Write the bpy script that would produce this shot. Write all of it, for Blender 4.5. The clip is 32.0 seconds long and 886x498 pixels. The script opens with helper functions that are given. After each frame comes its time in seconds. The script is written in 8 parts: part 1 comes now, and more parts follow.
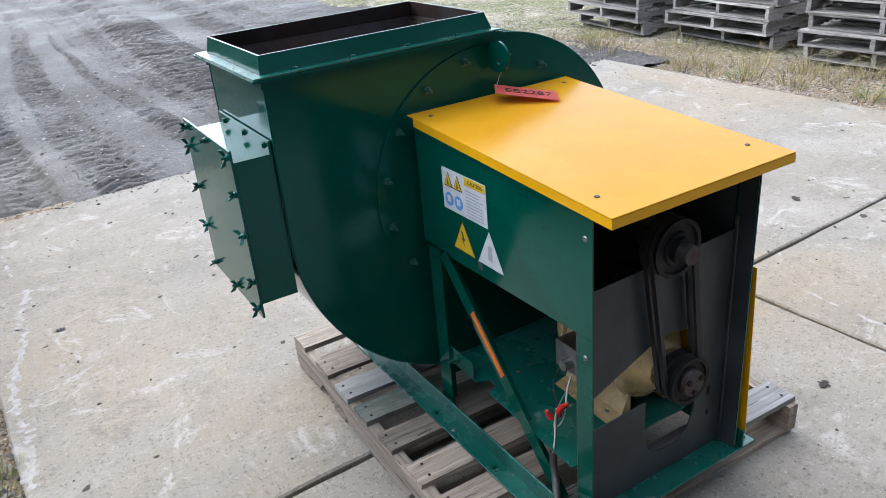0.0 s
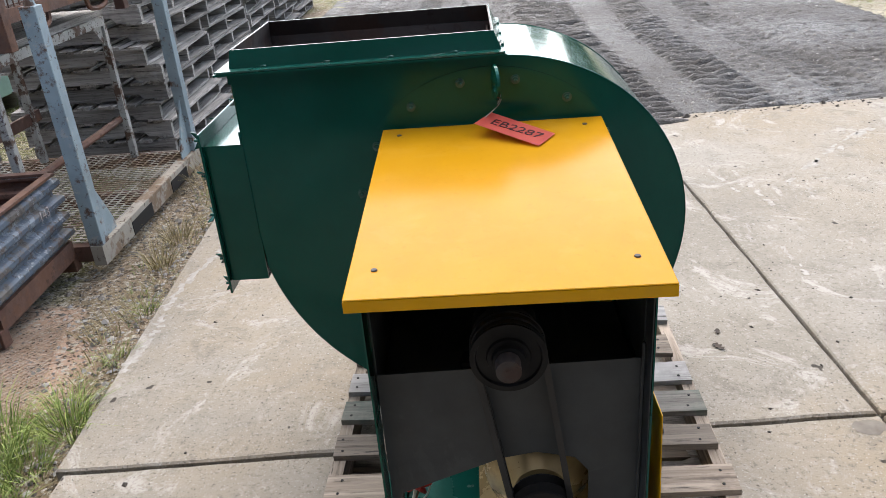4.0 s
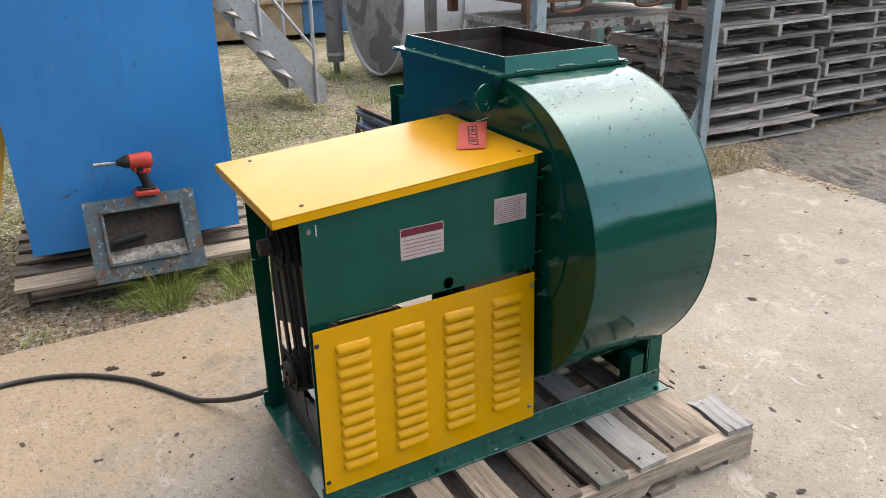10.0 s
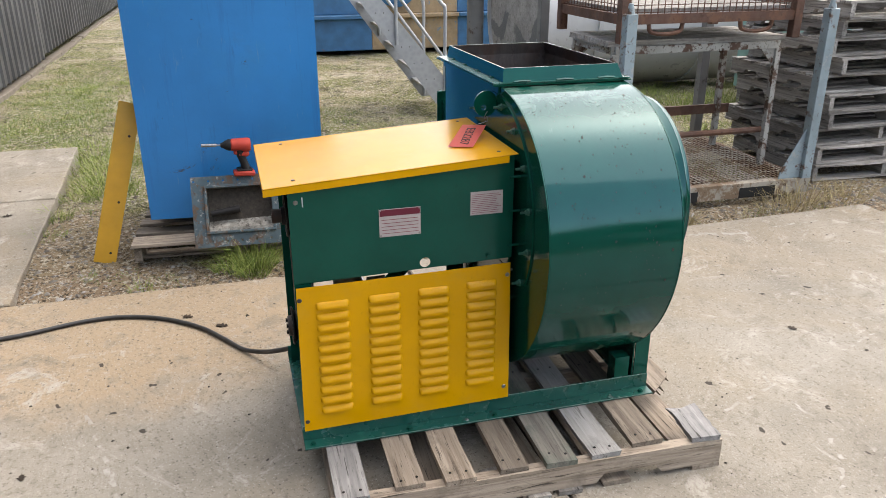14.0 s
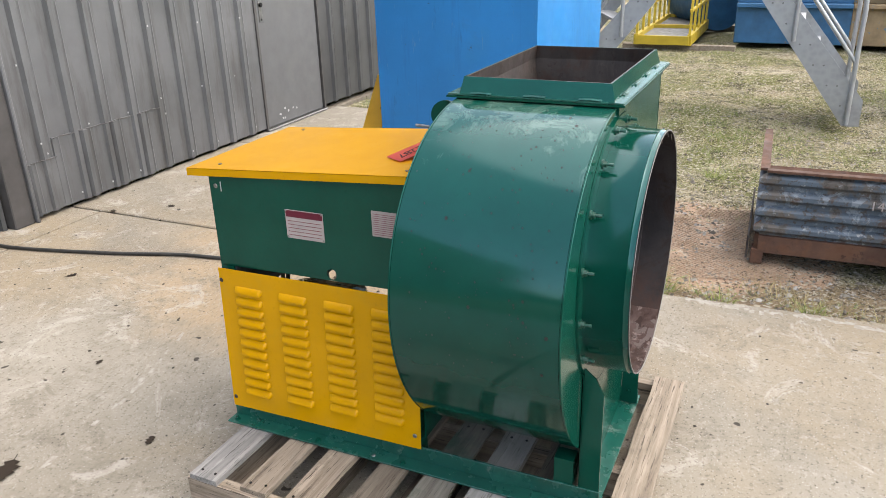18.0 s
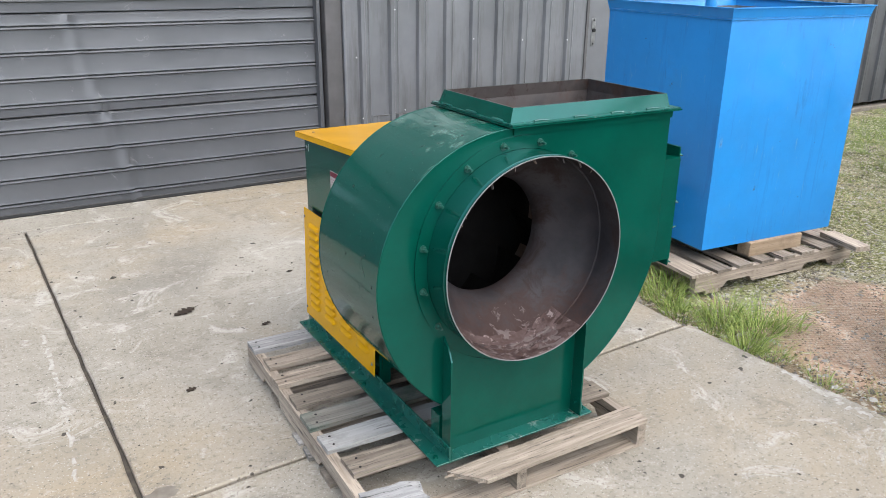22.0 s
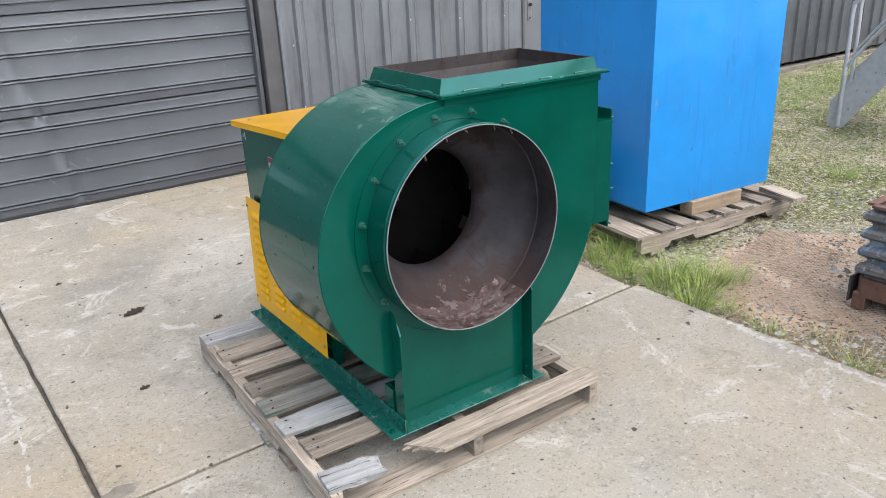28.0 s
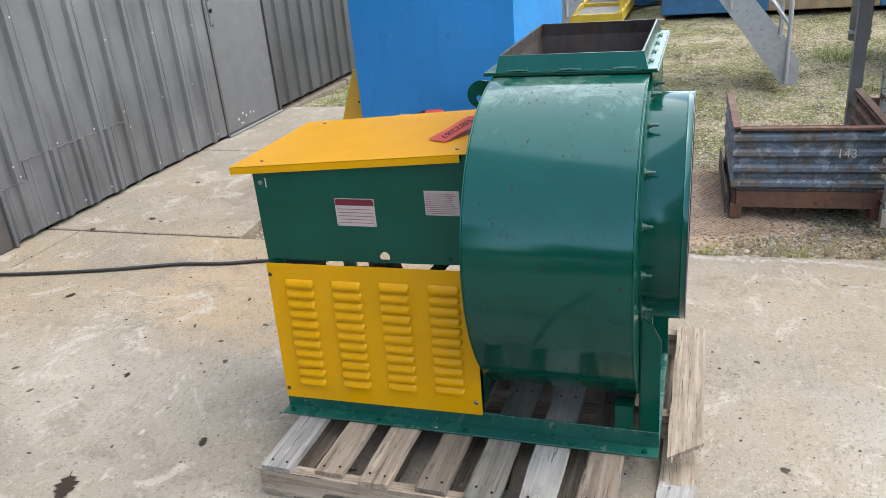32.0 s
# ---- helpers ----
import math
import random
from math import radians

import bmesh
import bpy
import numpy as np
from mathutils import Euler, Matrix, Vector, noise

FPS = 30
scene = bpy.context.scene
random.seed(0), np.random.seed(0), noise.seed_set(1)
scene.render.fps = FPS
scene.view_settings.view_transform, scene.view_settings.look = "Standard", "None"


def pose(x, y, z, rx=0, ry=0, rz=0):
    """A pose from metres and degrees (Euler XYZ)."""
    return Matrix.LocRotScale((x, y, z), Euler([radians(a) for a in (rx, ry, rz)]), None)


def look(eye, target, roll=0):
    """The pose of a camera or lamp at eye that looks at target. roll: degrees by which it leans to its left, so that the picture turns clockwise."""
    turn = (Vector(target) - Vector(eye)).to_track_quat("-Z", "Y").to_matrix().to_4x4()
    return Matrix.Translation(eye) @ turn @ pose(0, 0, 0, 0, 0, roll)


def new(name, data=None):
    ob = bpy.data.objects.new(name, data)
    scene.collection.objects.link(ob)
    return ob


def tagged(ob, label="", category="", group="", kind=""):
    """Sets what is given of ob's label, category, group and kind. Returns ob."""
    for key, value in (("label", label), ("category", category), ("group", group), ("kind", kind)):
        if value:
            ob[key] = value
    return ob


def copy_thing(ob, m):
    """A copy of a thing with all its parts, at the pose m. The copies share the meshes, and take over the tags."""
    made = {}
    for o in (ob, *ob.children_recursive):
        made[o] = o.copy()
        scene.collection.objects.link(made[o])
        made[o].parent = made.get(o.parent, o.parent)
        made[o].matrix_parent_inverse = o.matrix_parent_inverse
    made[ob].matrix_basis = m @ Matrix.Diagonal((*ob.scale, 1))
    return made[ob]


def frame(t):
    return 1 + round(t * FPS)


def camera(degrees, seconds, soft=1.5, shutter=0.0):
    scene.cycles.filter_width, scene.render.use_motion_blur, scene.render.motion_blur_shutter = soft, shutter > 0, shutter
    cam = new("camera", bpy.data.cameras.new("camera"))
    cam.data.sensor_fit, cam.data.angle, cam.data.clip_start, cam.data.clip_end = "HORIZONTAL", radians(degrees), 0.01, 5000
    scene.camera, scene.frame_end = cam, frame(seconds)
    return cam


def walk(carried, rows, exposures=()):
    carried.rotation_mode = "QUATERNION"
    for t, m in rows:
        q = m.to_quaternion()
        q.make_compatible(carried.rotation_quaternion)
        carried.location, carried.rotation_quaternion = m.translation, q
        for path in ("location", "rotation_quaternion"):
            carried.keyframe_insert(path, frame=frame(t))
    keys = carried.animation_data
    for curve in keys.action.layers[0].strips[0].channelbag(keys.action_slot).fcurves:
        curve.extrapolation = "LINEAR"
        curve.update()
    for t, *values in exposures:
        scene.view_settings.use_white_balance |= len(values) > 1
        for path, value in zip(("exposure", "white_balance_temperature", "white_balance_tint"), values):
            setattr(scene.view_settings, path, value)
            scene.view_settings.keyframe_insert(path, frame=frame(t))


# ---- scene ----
cam = camera(59.6, 32.0, soft=0.35)
PATH = [
    (0, (0.028, -0.082, 1.575), (0.924, 1.486, 0.718), -5.2),
    (0.5, (0.056, -0.096, 1.578), (0.901, 1.502, 0.721), -5.7),
    (1, (0.175, -0.065, 1.574), (0.923, 1.581, 0.719), -6.0),
    (1.5, (0.336, -0.058, 1.583), (0.948, 1.646, 0.732), -6.0),
    (2, (0.552, -0.178, 1.58), (1.006, 1.573, 0.728), -5.4),
    (2.5, (0.738, -0.238, 1.589), (1.031, 1.54, 0.72), -5.2),
    (3, (0.901, -0.157, 1.578), (1.05, 1.637, 0.706), -4.6),
    (3.5, (1.041, -0.155, 1.577), (1.061, 1.646, 0.707), -4.4),
    (5.5, (1.781, -0.311, 1.615), (1.257, 1.428, 0.777), -4.7),
    (6, (2.045, -0.287, 1.611), (1.354, 1.397, 0.782), -3.6),
    (6.5, (2.308, -0.279, 1.619), (1.43, 1.324, 0.806), -2.8),
    (7, (2.394, -0.069, 1.603), (1.352, 1.429, 0.783), -2.2),
    (7.5, (2.471, 0.068, 1.598), (1.254, 1.429, 0.781), -1.7),
    (8, (2.649, 0.136, 1.608), (1.284, 1.346, 0.789), -2.0),
    (8.5, (2.854, 0.196, 1.625), (1.384, 1.282, 0.812), -2.1),
    (9, (2.923, 0.277, 1.635), (1.383, 1.266, 0.828), -2.1),
    (9.5, (2.96, 0.381, 1.628), (1.378, 1.308, 0.83), -1.7),
    (10, (3.156, 0.449, 1.617), (1.538, 1.326, 0.834), -1.1),
    (10.5, (3.365, 0.44, 1.638), (1.725, 1.285, 0.865), -0.6),
    (11, (3.46, 0.337, 1.627), (1.811, 1.173, 0.865), -0.4),
    (11.5, (3.532, 0.246, 1.62), (1.88, 1.086, 0.867), -0.4),
    (12, (3.558, 0.239, 1.628), (1.897, 1.068, 0.884), -0.4),
    (12.5, (3.562, 0.314, 1.632), (1.878, 1.103, 0.898), -0.4),
    (13, (3.607, 0.472, 1.636), (1.888, 1.189, 0.907), -0.1),
    (13.5, (3.637, 0.636, 1.635), (1.878, 1.246, 0.903), -0.2),
    (15.5, (3.638, 1.499, 1.635), (1.786, 1.602, 0.888), -0.4),
    (16, (3.548, 1.66, 1.605), (1.686, 1.607, 0.878), -1.0),
    (16.5, (3.426, 1.804, 1.626), (1.587, 1.598, 0.868), -1.1),
    (17, (3.4, 2.076, 1.625), (1.595, 1.682, 0.859), -1.5),
    (17.5, (3.344, 2.319, 1.618), (1.596, 1.723, 0.85), -1.8),
    (18, (3.21, 2.532, 1.622), (1.532, 1.758, 0.857), -1.7),
    (18.5, (3.146, 2.804, 1.619), (1.546, 1.884, 0.849), -1.6),
    (19, (3.142, 3.093, 1.633), (1.61, 2.062, 0.864), -1.4),
    (19.5, (3.036, 3.233, 1.638), (1.581, 2.105, 0.857), -1.1),
    (20, (2.929, 3.416, 1.637), (1.566, 2.166, 0.875), -1.1),
    (20.5, (2.875, 3.73, 1.646), (1.619, 2.359, 0.909), -0.9),
    (21, (2.817, 3.899, 1.667), (1.672, 2.429, 0.941), -0.3),
    (21.5, (2.713, 3.933, 1.661), (1.667, 2.38, 0.956), 0.3),
    (22, (2.606, 3.998, 1.658), (1.647, 2.388, 0.961), 0.5),
    (22.5, (2.55, 4.106, 1.653), (1.641, 2.464, 0.961), 0.4),
    (23, (2.518, 4.167, 1.657), (1.631, 2.512, 0.97), -0.3),
    (23.5, (2.532, 4.221, 1.674), (1.633, 2.568, 0.996), -0.8),
    (24, (2.526, 4.236, 1.671), (1.602, 2.591, 1.006), -1.3),
    (24.5, (2.518, 4.223, 1.67), (1.569, 2.591, 1.01), -1.4),
    (25, (2.534, 4.212, 1.674), (1.562, 2.595, 1.012), -1.3),
    (25.5, (2.537, 4.219, 1.651), (1.557, 2.606, 0.99), -1.4),
    (27.5, (2.504, 4.19, 1.65), (1.503, 2.613, 0.936), -2.3),
    (28, (2.57, 4.06, 1.626), (1.534, 2.514, 0.894), -2.7),
    (28.5, (2.683, 3.874, 1.618), (1.595, 2.367, 0.882), -3.2),
    (29, (2.725, 3.721, 1.634), (1.565, 2.271, 0.891), -3.5),
    (29.5, (2.738, 3.494, 1.634), (1.469, 2.131, 0.906), -3.8),
    (30, (2.915, 3.235, 1.625), (1.514, 2.003, 0.903), -4.1),
    (30.5, (3.145, 2.952, 1.62), (1.614, 1.891, 0.893), -4.3),
    (31, (3.223, 2.674, 1.605), (1.601, 1.773, 0.86), -4.9),
    (31.5, (3.292, 2.458, 1.605), (1.602, 1.717, 0.836), -5.4),
    (32, (3.443, 2.263, 1.629), (1.712, 1.646, 0.842), -5.3),
]
walk(cam, [(t, look(eye, target, roll)) for t, eye, target, roll in PATH], ((0, 2.06, 6150, 9), (3, 2.03, 6650, 11), (6, 2.0, 7150, 11), (13, 1.99, 7450, 11), (18, 2.1, 7400, 10), (21, 2.08, 6700, 8), (25, 2.06, 6600, 8), (28, 2.1, 6550, 8), (32, 2.03, 6950, 8)))

# ---- world, sun ----
world = bpy.data.worlds.new("overcast_sky")
scene.world = world
world.use_nodes = True
wn, wl = world.node_tree.nodes, world.node_tree.links
sky = wn.new("ShaderNodeTexSky")
sky.sky_type, sky.sun_disc = "NISHITA", False
sky.sun_elevation, sky.sun_rotation = radians(58), radians(-15)
sky.air_density, sky.dust_density, sky.ozone_density = 1.0, 1.6, 1.0
sky_grey = wn.new("ShaderNodeHueSaturation")
sky_grey.inputs["Saturation"].default_value = 0.75
wl.new(sky.outputs[0], sky_grey.inputs["Color"])
wl.new(sky_grey.outputs[0], wn["Background"].inputs["Color"])
wn["Background"].inputs["Strength"].default_value = 0.155
sun = new("sun", bpy.data.lights.new("sun", "SUN"))
sun.data.energy, sun.data.angle, sun.data.color = 1.22, radians(112), (1.0, 0.94, 0.85)
sun.matrix_basis = look((-1.5, 2.9, 4.3), (0, 0, 0))

# ---- materials ----
MATS = {}


def ramp_node(n, stops):
    r = n.new("ShaderNodeValToRGB")
    r.color_ramp.elements[0].position, r.color_ramp.elements[0].color = stops[0][0], (*stops[0][1], 1)
    r.color_ramp.elements[1].position, r.color_ramp.elements[1].color = stops[-1][0], (*stops[-1][1], 1)
    for pos, col in stops[1:-1]:
        e = r.color_ramp.elements.new(pos)
        e.color = (*col, 1)
    return r


def grey(v):
    return (v, v, v)


def dull(col):
    """Colours are noted as they look beside a white card in full light; one share balances them against sky and
    exposure.
    """
    return tuple(0.54 * c for c in col)


class Mat:
    """A node material: base colour built up in layers, with roughness and bump."""

    def __init__(self, name, rough=0.6, metal=0.0, coords="Object", coat=0.0, spec=0.5):
        self.m = bpy.data.materials.new(name)
        self.m.use_nodes = True
        self.n, self.l = self.m.node_tree.nodes, self.m.node_tree.links
        self.b = self.n["Principled BSDF"]
        self.b.inputs["Roughness"].default_value = rough
        self.b.inputs["Metallic"].default_value = metal
        self.b.inputs["Specular IOR Level"].default_value = spec
        self.b.inputs["Coat Weight"].default_value = coat
        self.b.inputs["Coat Roughness"].default_value = 0.08
        tc = self.n.new("ShaderNodeTexCoord")
        self.co = tc.outputs[coords]
        self.normal = None
        self.colour = None
        MATS[name] = self.m

    def scaled(self, sx, sy, sz, per_object=False):
        mp = self.n.new("ShaderNodeMapping")
        mp.inputs["Scale"].default_value = (sx, sy, sz)
        self.l.new(self.co, mp.inputs["Vector"])
        if per_object:
            oi = self.n.new("ShaderNodeObjectInfo")
            mul = self.n.new("ShaderNodeMath")
            mul.operation = "MULTIPLY"
            mul.inputs[1].default_value = 37.0
            self.l.new(oi.outputs["Random"], mul.inputs[0])
            self.l.new(mul.outputs[0], mp.inputs["Location"])
        self.co = mp.outputs[0]
        return self

    def noise(self, scale, detail=6, rough=0.6, dist=0.0, co=None):
        t = self.n.new("ShaderNodeTexNoise")
        t.inputs["Scale"].default_value, t.inputs["Detail"].default_value = scale, detail
        t.inputs["Roughness"].default_value, t.inputs["Distortion"].default_value = rough, dist
        self.l.new(co or self.co, t.inputs["Vector"])
        return t.outputs["Fac"]

    def voronoi(self, scale, feature="F1", rand=1.0):
        t = self.n.new("ShaderNodeTexVoronoi")
        t.feature = feature
        t.inputs["Scale"].default_value, t.inputs["Randomness"].default_value = scale, rand
        self.l.new(self.co, t.inputs["Vector"])
        return t.outputs["Distance"]

    def ramp(self, fac, *stops):
        r = ramp_node(self.n, stops)
        self.l.new(fac, r.inputs[0])
        return r.outputs[0]

    def base(self, fac, *stops):
        self.colour = self.ramp(fac, *((at, dull(col)) for at, col in stops))
        self.l.new(self.colour, self.b.inputs["Base Color"])
        return self

    def plain(self, col):
        col = dull(col)
        self.b.inputs["Base Color"].default_value = (*col, 1)
        rgb = self.n.new("ShaderNodeRGB")
        rgb.outputs[0].default_value = (*col, 1)
        self.colour = rgb.outputs[0]
        self.l.new(self.colour, self.b.inputs["Base Color"])
        return self

    def over(self, fac, lo, hi, col, amount=1.0, mode="MIX"):
        """Lay colour col over the base where fac passes from lo to hi."""
        mask = self.ramp(fac, (lo, grey(0)), (hi, grey(amount)))
        mx = self.n.new("ShaderNodeMix")
        mx.data_type, mx.blend_type = "RGBA", mode
        self.l.new(mask, mx.inputs[0])
        self.l.new(self.colour, mx.inputs[6])
        if isinstance(col, tuple):
            mx.inputs[7].default_value = (*dull(col), 1)
        else:
            self.l.new(col, mx.inputs[7])
        self.colour = mx.outputs[2]
        self.l.new(self.colour, self.b.inputs["Base Color"])
        return mask

    def vary(self, amount=0.25):
        """Each object a little lighter or darker."""
        oi = self.n.new("ShaderNodeObjectInfo")
        mr = self.n.new("ShaderNodeMapRange")
        mr.inputs["To Min"].default_value, mr.inputs["To Max"].default_value = 1 - amount, 1 + amount
        self.l.new(oi.outputs["Random"], mr.inputs["Value"])
        hs = self.n.new("ShaderNodeHueSaturation")
        self.l.new(mr.outputs[0], hs.inputs["Value"])
        self.l.new(self.colour, hs.inputs["Color"])
        self.colour = hs.outputs[0]
        self.l.new(self.colour, self.b.inputs["Base Color"])
        return self

    def roughness(self, fac, lo, hi):
        r = self.ramp(fac, (0.3, grey(lo)), (0.7, grey(hi)))
        self.l.new(r, self.b.inputs["Roughness"])
        return self

    def bump(self, fac, strength=0.3, distance=0.005):
        bp = self.n.new("ShaderNodeBump")
        bp.inputs["Strength"].default_value, bp.inputs["Distance"].default_value = strength, distance
        self.l.new(fac, bp.inputs["Height"])
        if self.normal:
            self.l.new(self.normal, bp.inputs["Normal"])
        self.normal = bp.outputs[0]
        self.l.new(self.normal, self.b.inputs["Normal"])
        return self

    def axis(self, which):
        s = self.n.new("ShaderNodeSeparateXYZ")
        self.l.new(self.co, s.inputs[0])
        return s.outputs[which]


def paint(name, col, rough=0.3, var=0.12, coat=0.0, chip=None, chip_at=0.72, scale=6, bump=0.04, spec=0.5):
    k = Mat(name, rough, coat=coat, spec=spec)
    lo, hi = tuple(c * (1 - var) for c in col), tuple(min(1, c * (1 + var)) for c in col)
    k.base(k.noise(scale, 5), (0.35, lo), (0.65, hi))
    k.over(k.noise(60, 4), 0.62, 0.75, tuple(c * 0.8 for c in col), 0.4)
    if chip:
        k.over(k.noise(14, 8, 0.7), chip_at, chip_at + 0.03, chip)
    k.roughness(k.noise(9, 6), rough * 0.8, rough * 1.35)
    k.bump(k.noise(40, 3), bump, 0.002)
    return k


def rusty(name, col, rust=(0.11, 0.045, 0.02), at=0.5, rough=0.6, metal=0.0, scale=5):
    k = Mat(name, rough, metal)
    k.base(k.noise(4, 5), (0.3, tuple(c * 0.75 for c in col)), (0.7, tuple(min(1, c * 1.15) for c in col)))
    k.over(k.noise(scale, 9, 0.68), at, at + 0.06, rust)
    k.over(k.noise(scale * 5, 8, 0.7), at + 0.08, at + 0.12, tuple(r * 0.5 for r in rust))
    k.roughness(k.noise(12, 6), rough * 0.75, min(1, rough * 1.3))
    k.bump(k.noise(50, 6), 0.25, 0.003)
    return k


def enamel(name, col, rough, wear=0.0, ior=1.55, var=0.12):
    """Gloss enamel over thin sheet steel: deep colour under a clear reflecting skin, a little uneven."""
    k = Mat(name, rough)
    k.b.inputs["IOR"].default_value = ior
    k.base(k.noise(5, 5), (0.35, tuple(c * (1 - var) for c in col)), (0.65, tuple(min(1, c * (1 + var)) for c in col)))
    k.over(k.noise(70, 4), 0.6, 0.75, tuple(c * 0.8 for c in col), 0.5)
    if wear:
        k.over(k.noise(18, 8, 0.72), 0.6, 0.66, (0.3, 0.36, 0.33), wear)
        k.over(k.noise(6, 6, 0.7), 0.58, 0.7, tuple(c * 2.2 + 0.02 for c in col), wear)
    k.roughness(k.noise(6, 6), rough * 0.65, rough * 1.5)
    k.bump(k.noise(3.2, 2), 0.08, 0.012)
    k.bump(k.noise(55, 3), 0.03, 0.001)
    return k


k = enamel("green_paint", (0.001, 0.078, 0.052), 0.13, ior=1.46)
k.b.inputs["Specular Tint"].default_value = (0.45, 0.95, 1.0, 1)
# scuffed green of the rails, lightened to stand in for light on the tray
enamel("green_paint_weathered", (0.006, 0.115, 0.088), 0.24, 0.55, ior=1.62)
enamel("green_bolt_paint", (0.02, 0.11, 0.08), 0.3, 0.45)
# the rolled skin carries a thin dull film of dust on its crown
k = enamel("green_paint_dusty", (0.001, 0.074, 0.051), 0.1, ior=1.54)
k.b.inputs["Specular Tint"].default_value = (0.5, 0.82, 1.0, 1)
up = k.n.new("ShaderNodeMath")
up.operation = "MULTIPLY_ADD"
k.l.new(k.axis("Z"), up.inputs[0])
up.inputs[1].default_value, up.inputs[2].default_value = 1.7, -1.98
film = k.n.new("ShaderNodeMath")
k.l.new(up.outputs[0], film.inputs[0])
k.l.new(k.noise(7, 9, 0.76, 0.8), film.inputs[1])
k.over(film.outputs[0], 0.5, 0.6, (0.2, 0.32, 0.27), 0.45)
k = enamel("yellow_paint", (0.93, 0.465, 0.006), 0.17, ior=1.32, var=0.05)
k.b.inputs["Specular IOR Level"].default_value = 0.38
k.over(k.noise(9, 6, 0.65), 0.58, 0.68, (0.8, 0.46, 0.04), 0.3)
# roof copy of the yellow, its brightness in the light lowered in the colour; dusty patches
k = enamel("yellow_paint_dusty", (0.635, 0.315, 0.01), 0.2, ior=1.32, var=0.05)
k.b.inputs["Specular IOR Level"].default_value = 0.16
k.over(k.noise(5.5, 4, 0.55, 0.6), 0.44, 0.62, (0.645, 0.328, 0.02), 0.5)
k.over(k.noise(13, 5, 0.6, 0.4), 0.54, 0.66, (0.67, 0.355, 0.04), 0.3)
k.roughness(k.noise(7, 5, 0.6), 0.16, 0.25)
# paint of the dark front plate, also laid on inner faces as shade
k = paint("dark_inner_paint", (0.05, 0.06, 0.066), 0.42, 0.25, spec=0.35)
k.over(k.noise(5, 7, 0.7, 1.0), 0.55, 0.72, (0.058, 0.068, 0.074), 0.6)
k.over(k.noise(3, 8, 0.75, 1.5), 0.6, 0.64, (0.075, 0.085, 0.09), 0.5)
k = rusty("rusted_steel", (0.058, 0.045, 0.042), (0.06, 0.028, 0.018), 0.5, 0.6)
k.over(k.noise(9, 9, 0.75), 0.62, 0.68, (0.15, 0.11, 0.1), 0.6)
k.over(k.noise(4, 7, 0.7, 1.0), 0.52, 0.62, (0.018, 0.015, 0.015), 0.7)
k = Mat("inlet_steel", 0.6, spec=0.2)
k.base(k.noise(3.5, 6), (0.35, (0.026, 0.024, 0.028)), (0.65, (0.075, 0.066, 0.07)))
k.over(k.noise(7, 8, 0.72, 0.8), 0.52, 0.64, (0.034, 0.017, 0.013), 0.8)
k.over(k.noise(40, 6, 0.7), 0.58, 0.68, (0.045, 0.035, 0.03), 0.6)
low = k.n.new("ShaderNodeMath")
low.operation = "MULTIPLY_ADD"
k.l.new(k.axis("Z"), low.inputs[0])
low.inputs[1].default_value = -1.7
low.inputs[2].default_value = 1.3
tot = k.n.new("ShaderNodeMath")
k.l.new(low.outputs[0], tot.inputs[0])
k.l.new(k.noise(11, 8, 0.75, 0.5), tot.inputs[1])
k.over(tot.outputs[0], 0.72, 0.9, (0.06, 0.031, 0.025), 0.75)
k.over(tot.outputs[0], 0.98, 1.02, (0.2, 0.16, 0.157), 0.7)
k.roughness(k.noise(6, 6), 0.5, 0.85)
k.bump(k.noise(60, 6), 0.3, 0.003)
k = Mat("inlet_crust", 0.9, spec=0.15)
k.base(k.noise(14, 8, 0.7), (0.35, (0.06, 0.035, 0.03)), (0.65, (0.15, 0.105, 0.1)))
k.over(k.noise(30, 6, 0.7), 0.57, 0.64, (0.4, 0.33, 0.32), 0.6)
k.bump(k.noise(90, 5, 0.7), 0.5, 0.003)
# near-black steel: the shade deep in the inlet is put into the colour
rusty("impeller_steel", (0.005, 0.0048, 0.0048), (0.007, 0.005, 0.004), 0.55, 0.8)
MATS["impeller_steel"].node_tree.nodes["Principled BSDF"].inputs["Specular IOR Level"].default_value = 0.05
rusty("rusted_dark", (0.03, 0.022, 0.02), (0.05, 0.025, 0.014), 0.5, 0.6)
rusty("cast_iron", (0.012, 0.012, 0.0125), (0.026, 0.016, 0.012), 0.62, 0.6)
MATS["cast_iron"].node_tree.nodes["Principled BSDF"].inputs["Specular IOR Level"].default_value = 0.2
k = Mat("zinc_bolt", 0.38, 0.85)
k.base(k.noise(40, 4), (0.3, grey(0.28)), (0.7, grey(0.5)))
k = Mat("rubber_belt", 0.62)
k.base(k.noise(30, 4), (0.3, grey(0.012)), (0.7, grey(0.03)))
k = Mat("cable_rubber", 0.5)
k.base(k.noise(25, 5), (0.3, grey(0.018)), (0.75, grey(0.06)))
k = paint("motor_paint", (0.68, 0.5, 0.24), 0.26, 0.15, chip=(0.1, 0.08, 0.05), chip_at=0.7)
k.over(k.noise(8, 6, 0.7), 0.52, 0.68, (0.16, 0.11, 0.05), 0.6)
k.b.inputs["Metallic"].default_value = 0.3
